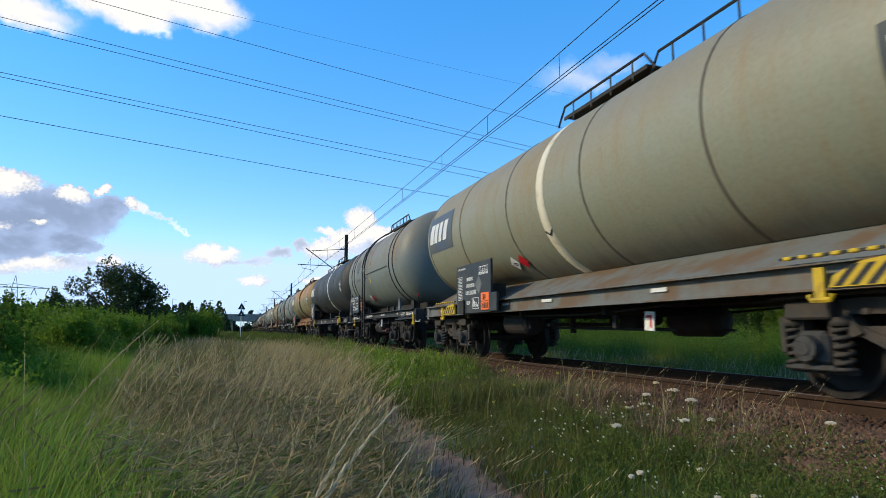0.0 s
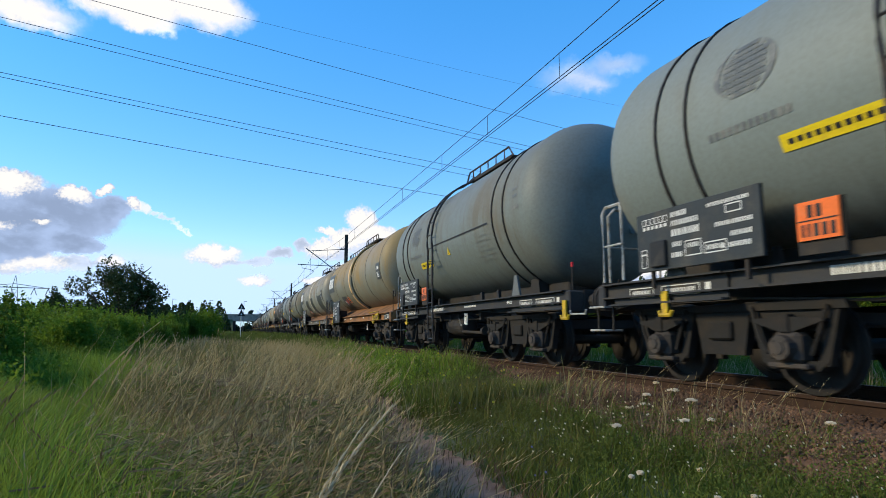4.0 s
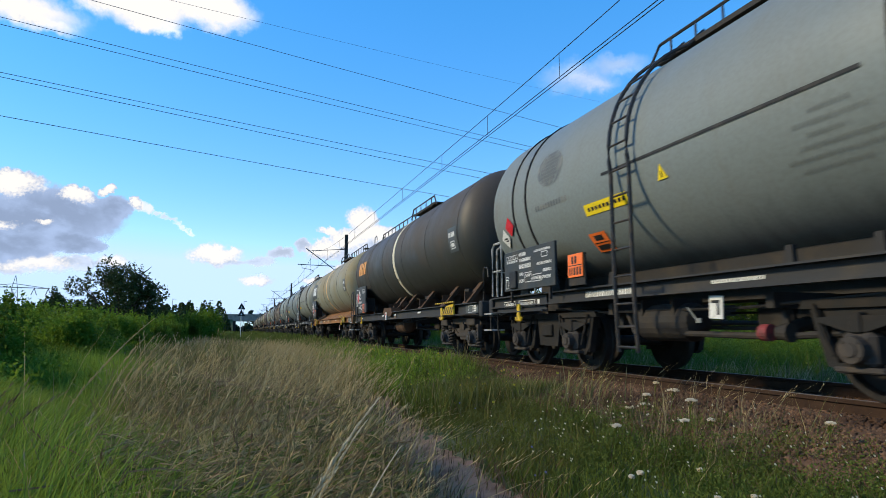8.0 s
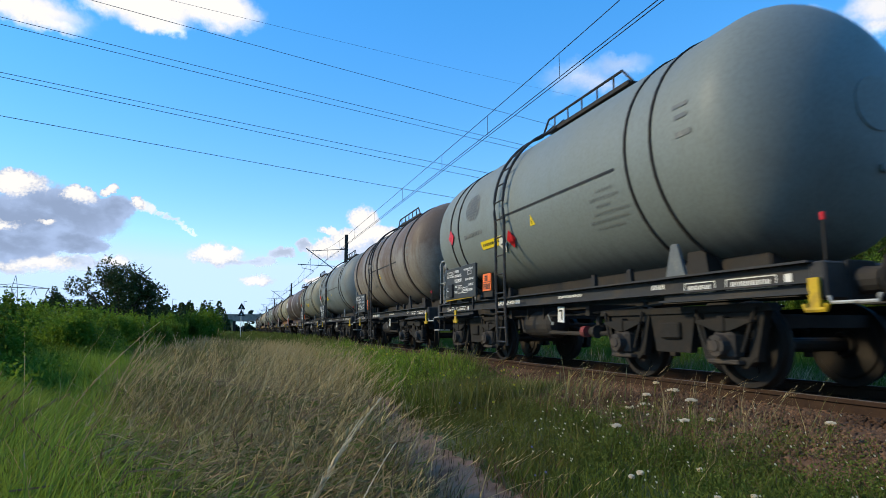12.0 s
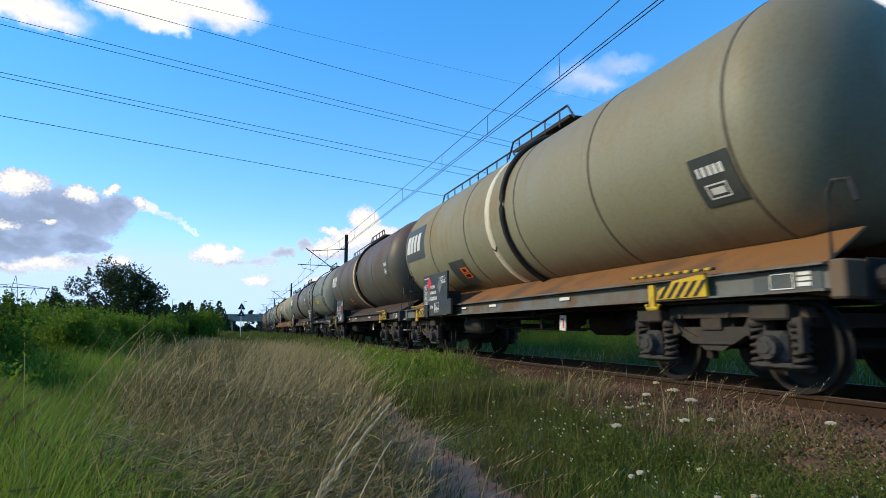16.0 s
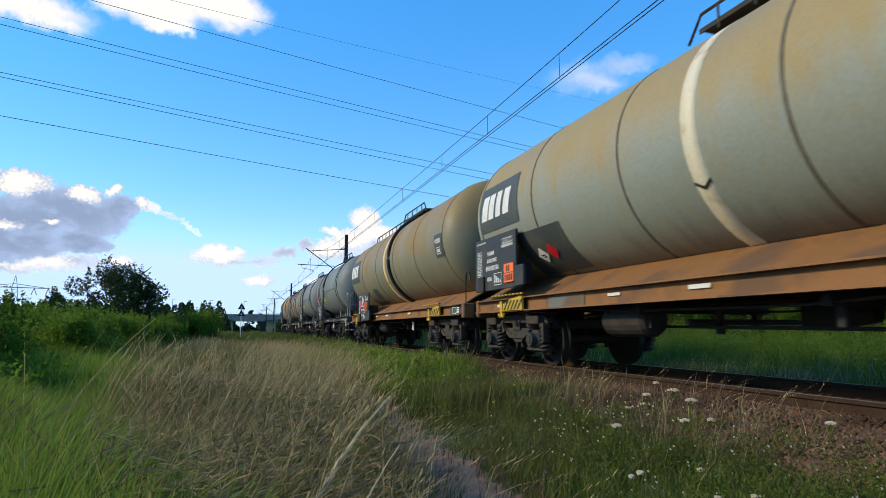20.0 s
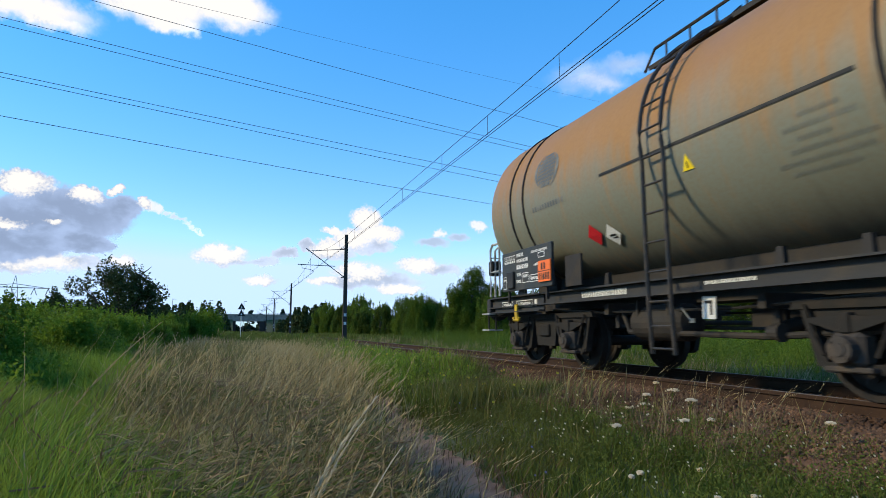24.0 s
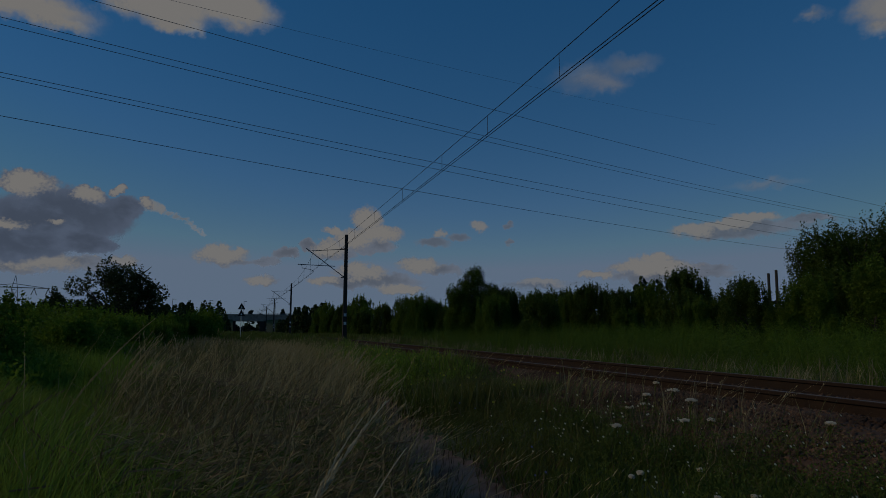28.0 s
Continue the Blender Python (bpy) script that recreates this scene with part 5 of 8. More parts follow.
    part("label_holder", hatch_mesh, STEEL_DARK, pn, pose(-0.03, 0.58, -0.38), key="hatch")
    for y in (-0.7, 0.7):
        part("panel_bracket", lambda bm: box(bm, (0, 0, 0), (0.4, 0.04, 0.5)), STEEL_DARK, pn, pose(0.22, y, -0.2), key="panel_bracket")
    part("document_box", lambda bm: box(bm, (0, 0, 0), (0.06, 0.36, 0.36), bevel=0.012), PANEL_DARK, pn, pose(-0.02, -1.12, -0.33), key="document_box")
    marks(t, tank, spec.get("marks", ()), pn, None)
    if spec.get("front_loop"):
        part("end_platform", lambda bm: deck_mesh(bm, 0.62, 2.5, 1.26), STEEL_DARK, t, pose(0, -7.02, 0), "grated platform at the wagon end", key="end_platform")
        part("end_handrail", cross_rail_mesh, GREY_DARK_RAIL, t, pose(0, -7.26, 1.25), key="cross_rail")
        part("side_handrail", end_rail_mesh, GREY_DARK_RAIL, t, pose(-1.22, -6.98, 1.25), key="end_rail")
        part("side_handrail", end_rail_mesh, GREY_DARK_RAIL, t, pose(1.22, -6.98, 1.25), key="end_rail")
        end_steps(t, -7.05, WHITE_MARK)
    else:
        part("end_handle", lambda bm: bent(bm, [(0, 0, 0), (0, 0, 0.62), (0, -0.06, 0.72), (0, -0.22, 0.70), (0, -0.27, 0.5)], 0.02), BLACK_RAIL, t, pose(-1.16, -6.95, 1.22), key="end_handle")
    if spec.get("rear_loop"):
        part("end_handrail", cross_rail_mesh, BLACK_RAIL, t, pose(0, 6.75, 1.25), key="cross_rail")
        part("side_handrail", end_rail_mesh, BLACK_RAIL, t, pose(-1.22, 6.42, 1.25), key="end_rail")
        end_steps(t, 6.75, GREY_RAIL)
    return t


def short_wagon(spec):
    """Shorter tank wagon on an open black frame, strapped shell, side ladder and low data panel."""
    t = tagged(new("tank_wagon"), spec["label"], "tank wagon", group="wagons of the train")
    paint, rail = spec["paint"], spec.get("rail", GREY_RAIL)
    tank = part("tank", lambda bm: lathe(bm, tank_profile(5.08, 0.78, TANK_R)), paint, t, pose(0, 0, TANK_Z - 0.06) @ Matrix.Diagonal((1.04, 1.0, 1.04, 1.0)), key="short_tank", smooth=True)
    CARRIERS.add(tank)
    if spec.get("hoops"):
        for y in (-3.75, -2.1, -0.1, 1.95, 3.7):
            part("band", lambda bm: hoop(bm, y, 0.13, 0.035), spec["hoops"], tank, label="dark raised hoop", key="hoop%.2f" % y)
    else:
        for y in (-3.55, -3.05, 3.05, 3.55):
            part("strap", lambda bm: hoop(bm, y, 0.035, 0.022), spec.get("strap", STEEL_DARK), tank, label="dark steel strap", key="strap%.2f" % y)
    part("sight_line", lambda bm: decal(bm, -2.8, 0.8, -0.17, -0.135, 0.008), BLACK, tank, pose(0, spec.get("line_y", 0.0), 0), label="thin dark line along the shell", key="sight_line")
    if spec.get("emblem", True):
        part("emblem", emblem_mesh, GREY_MARK, tank, label="round dark grid emblem", key="emblem")
    if spec.get("sticker", True):
        st = part("long_sticker", lambda bm: decal(bm, 0.95, 1.95, -0.62, -0.46, 0.007), YELLOW_STICKER, tank, pose(0, spec.get("sticker_shift", 0.0), 0), "long yellow sticker", key="long_sticker", smooth=True)
        part("sticker_writing", lambda bm: bars_on_shell(bm, [(1.03 + 0.09 * i, -0.54, 0.06, 0.05) for i in range(10)], 0.009), BLACK, tank, pose(0, spec.get("sticker_shift", 0.0), 0), key="long_sticker_bars")
    part("shell_writing", lambda bm: bars_on_shell(bm, shell_rows()), spec.get("ink", FAINT), tank, label="faint lines of writing", key="shell_bars")
    part("capacity_writing", lambda bm: bars_on_shell(bm, [(-4.05, 0.25, 0.25, 0.05), (-4.07, 0.12, 0.2, 0.05), (-4.1, -0.08, 0.25, 0.06)]), GREY_MARK, tank, key="short_capacity")
    wt = part("warning_sign", lambda bm: bm.faces.new([bm.verts.new(on_shell(-0.35 + u, -0.4 + a, TANK_R + 0.009)) for u, a in ((0.09, -0.08), (-0.09, -0.08), (0.0, 0.10))][::-1]), YELLOW_STICKER, tank, pose(0, spec.get("warn_shift", 0.0), 0), "yellow warning triangle", key="warning_sign")
    part("warning_mark", lambda bm: bars_on_shell(bm, [(-0.35, -0.42, 0.018, 0.07)], 0.012), BLACK, tank, pose(0, spec.get("warn_shift", 0.0), 0), key="warning_mark")
    if spec.get("rust_run"):
        part("rust_run", lambda bm: [decal(bm, -0.05, 0.05, 0.1, 1.5, 0.004), decal(bm, 0.0, 0.035, -0.1, 0.1, 0.004)], SILL_RUST, tank, pose(0, spec["rust_run"], 0), "rust-red run below the manway", key="rust_run", smooth=True)
    part("ladder", ladder_side_mesh, BLACK_RAIL, tank, pose(0, spec.get("ladder_y", 0.68), 0), "dark steel ladder up the side", key="ladder_side")
    wk = part("walkway", lambda bm: deck_mesh(bm, 2.7, 0.9, 1.56), STEEL_DARK, tank, pose(0, -0.42, 0), key="short_deck")
    part("walkway_rail", lambda bm: top_rail_mesh(bm, 2.4, -0.44, 1.52, 0.26, 5), BLACK_RAIL, wk, key="short_walk_rail")
    part("manway", manway_mesh, STEEL_DARK, tank, pose(0, -0.6, 0), key="manway")
    part("end_plate", lambda bm: [tube(bm, (0.12, -4.78, 0.10), (0.12, -5.09, 0.10), 0.30, 0.285, seg=28), tube(bm, (0.20, -4.70, -0.55), (0.20, -5.08, -0.55), 0.05, seg=8), box(bm, (0.28, -5.06, -0.55), (0.26, 0.04, 0.05))], paint, tank, label="round cover on the tank end", key="end_plate")
    # frame
    for s in (-1, 1):
        sl = part("side_sill", lambda bm: channel_mesh(bm, 10.4, 0.20), SILL_BLACK, t, pose(s * 1.27, -0.14, 1.14, 0, 0, 0 if s < 0 else 180), key="short_sill")
        if s < 0:
            rows = []
            g = random.Random(4)
            writing(rows, 1.3, 0.0, 1.1, 0.085, g)
            writing(rows, 4.3, 0.0, 0.5, 0.04, g)
            writing(rows, -1.0, 0.0, 0.7, 0.04, g)
            writing(rows, -3.2, 0.0, 0.5, 0.06, g)
            part("sill_writing", lambda bm: flat_bars(bm, rows, 0.03), WHITE_MARK, sl, key="short_sill_bars")
            for y in (-4.36, 3.85):
                dp = part("deep_sill", lambda bm: channel_mesh(bm, 2.0, 0.30), SILL_BLACK, t, pose(-1.30, y, 1.09), "deeper sill end over the bogie", key="deep_sill")
                rows = []
                outline_box(rows, 0.42, 0.0, 0.46, 0.11)
                writing(rows, 0.42, 0.0, 0.36, 0.05, g)
                outline_box(rows, -0.28, 0.0, 0.62, 0.11)
                writing(rows, -0.28, 0.0, 0.5, 0.05, g)
                rows.append((-0.72, 0.0, 0.08, 0.11))
                part("sill_writing", lambda bm: flat_bars(bm, rows, 0.03), WHITE_MARK, dp, key="deep_sill_bars")
    # upper box: added dark filler that closes the bright slit under the shell
    part("centre_sill", lambda bm: [box(bm, (0, 0, 1.12), (0.55, 10.0, 0.26)), box(bm, (0, 0, 1.36), (1.2, 8.6, 0.34), bevel=0.03)], STEEL_DARK, t, key="short_centre_and_filler")
    for y in (-3.4, 3.4):
        part("saddle", saddle_mesh, STEEL_DARK, t, pose(0, y, 0), "saddle under the shell", key="saddle")
    for y in (-3.6, 3.6):
        part("strap_foot", lambda bm: prism(bm, [(-0.16, 1.24), (0.16, 1.24), (0.05, 1.62), (-0.05, 1.62)], -1.30, -1.26), GREY_MARK if not spec.get("hoops") else STEEL_DARK, t, pose(0, y, 0), "grey strap foot", key="strap_foot")
    ends(t, 5.12, 5.40, SILL_BLACK)
    for y in (-3.2, 3.2):
        bogie(t, y, spec.get("bogie", "old"), BOGIE_OLD)
    part("brake_gear", brake_gear_mesh, STEEL_DARK, t, pose(0, 0, 0))
    part("air_reservoir", reservoir_mesh, STEEL_DARK, t, pose(-0.85, 0.35, 0.72), key="reservoir")
    part("outlet_valve", lambda bm: [tube(bm, (0, 0, 0), (0, -0.1, 0), 0.075, seg=14), tube(bm, (0, -0.1, 0), (0, -0.14, 0), 0.095, seg=14), tube(bm, (0, 0, 0), (0.5, 0.1, 0.1), 0.07, seg=10)], STEEL_DARK, t, pose(-1.05, -1.45, 0.60), "capped outlet valve", key="outlet_valve")
    if spec.get("valve"):
        part("valve_cap", lambda bm: [tube(bm, (0, 0, 0), (0, 0.10, 0), 0.085, seg=16), tube(bm, (0, 0.10, 0), (0, 0.13, 0), 0.06, seg=12)], CAP_RED, t, pose(-1.1, -1.40, 0.60), "red outlet cap", key="valve_cap")
    part("release_handle", lambda bm: bent(bm, [(0, -0.22, 0.06), (0, -0.2, 0), (0, 0.2, 0), (0, 0.22, 0.06)], 0.016), GREY_RAIL, t, pose(-1.3, -5.72, 0.86), "pale bent release handle", key="release_handle")
    bp = part("brake_plate", brake_plate_mesh, WHITE_MARK, t, pose(-1.2, -0.80, 0.87), "white brake change plate")
    part("brake_plate_mark", brake_mark_mesh, BLACK, bp)
    part("brake_lever", lambda bm: [bent(bm, [(0, 0.16, 0.10), (-0.02, 0.06, 0.02), (-0.02, 0.0, -0.04)], 0.012), box(bm, (-0.02, -0.03, -0.05), (0.012, 0.08, 0.05))], FAINT, t, pose(-1.2, -0.52, 0.78), "pale worn brake lever", key="brake_lever")
    for y in (-2.6, -1.75, 1.1, 2.3):
        part("shell_lug", lambda bm: prism(bm, [(-0.06, 1.22), (0.06, 1.22), (0.02, 1.42), (-0.05, 1.42)], -1.22, -1.16), STEEL_DARK, t, pose(0, y, 0), key="shell_lug")
    bent_pipe = [(-0.95, -2.6, 1.0), (-1.0, -2.5, 0.62), (-1.0, -1.4, 0.56), (-1.0, 0.9, 0.60), (-0.9, 1.2, 0.9)]
    part("outlet_pipe", lambda bm: bent(bm, bent_pipe, 0.035, 8), STEEL_DARK, t, key="outlet_pipe")
    for y in (3.75, -5.40):
        part("jacking_hook", hook_mesh, YELLOW, t, pose(-1.34, y, 0.95), "yellow jacking hook")
    if spec.get("yellow_bar"):
        part("panel_rod", lambda bm: bent(bm, [(0, -0.75, 0.02), (0, 0.9, 0)], 0.012), YELLOW, t, pose(-1.46, 3.15, 1.29), "yellow rod under the panel", key="panel_rod")
    pn = part("data_panel", lambda bm: pressed_panel_mesh(bm, 1.85, 0.70), PANEL_DARK, t, pose(-1.47, 3.1, 1.66), "dark data panel with white markings", key="short_panel")
    CARRIERS.add(pn)
    part("panel_writing", lambda bm: flat_bars(bm, panel_rows(False)), WHITE_MARK, pn, key="short_panel_bars")
    part("label_holder", hatch_mesh, BLACK, pn, pose(-0.03, 0.52, -0.16), key="hatch")
    for y in (-0.7, 0.7):
        part("panel_bracket", lambda bm: box(bm, (0, 0, 0), (0.04, 0.04, 0.7)), STEEL_DARK, pn, pose(0.03, y, -0.2), key="short_panel_bracket")
    op = part("hazard_plate", plate_orange_mesh, ORANGE_PLATE, t, pose(-1.45 if spec.get("plate_y", 1.62) < 2 else -1.50, spec.get("plate_y", 1.62), 1.56), "orange hazard plate")
    part("plate_writing", plate_text_mesh, BLACK, op)
    part("plate_post", lambda bm: box(bm, (0.03, 0, 0), (0.03, 0.44, 0.46)), STEEL_DARK, t, pose(-1.45, spec.get("plate_y", 1.62) - (0.75 if spec.get("plate_y") else 0.0), 1.50), key="plate_post")
    marks(t, tank, spec.get("marks", ()), pn, None)
    part("side_handrail", end_rail_mesh, rail, t, pose(-1.24, 4.86, 1.28), "bent tube handrail at the wagon end", key="end_rail")
    part("end_handrail", cross_rail_mesh, rail, t, pose(0, 5.1, 1.28), "bent tube handrail at the wagon end", key="cross_rail")
    end_steps(t, 5.2, rail)
    if spec.get("front_loop"):
        part("side_handrail", end_rail_mesh, rail, t, pose(-1.24, -5.10, 1.28), key="end_rail")
        part("end_handrail", cross_rail_mesh, rail, t, pose(0, -5.38, 1.28), key="cross_rail")
        end_steps(t, -5.48, rail)
    else:
        lh = part("lamp_bracket", lambda bm: bent(bm, [(0, 0, 0), (0, 0, 0.42)], 0.014), STEEL_DARK, t, pose(-1.2, -5.42, 1.2), "thin dark bracket", key="short_handle")
        part("bracket_knob", lambda bm: tube(bm, (0, 0, 0.40), (0, 0, 0.47), 0.022, seg=8), RED_MARK, lh, label="red knob", key="bracket_knob")
    if spec.get("tail"):
        lamp = part("tail_lamp", lambda bm: [box(bm, (0, 0, 0.62), (0.22, 0.16, 0.30), bevel=0.02), tube(bm, (0, 0, 0), (0, 0, 0.5), 0.018), bent(bm, [(-0.08, 0, 0.77), (-0.08, 0, 0.84), (0.08, 0, 0.84), (0.08, 0, 0.77)], 0.012)], BLACK, t, pose(-1.12, 5.18, 1.25), "dark tail lamp on a stalk", key="tail_lamp")
        part("lamp_lens", lambda bm: tube(bm, (0, 0.08, 0.62), (0, 0.10, 0.62), 0.075, seg=14), RED_MARK, lamp, key="lamp_lens")
    return t


# paints
def tp(name, base, grime, seed, **kw):
    return tank_paint(name, base, grime, seed, **kw)


OLIVE = (0.225, 0.228, 0.160)
GREY_GREEN = (0.157, 0.184, 0.170)
GREY_BLUE = (0.160, 0.191, 0.193)
STD = [("red", "shell", 3.77, -0.38), ("white", "shell", 4.03, -0.56)]
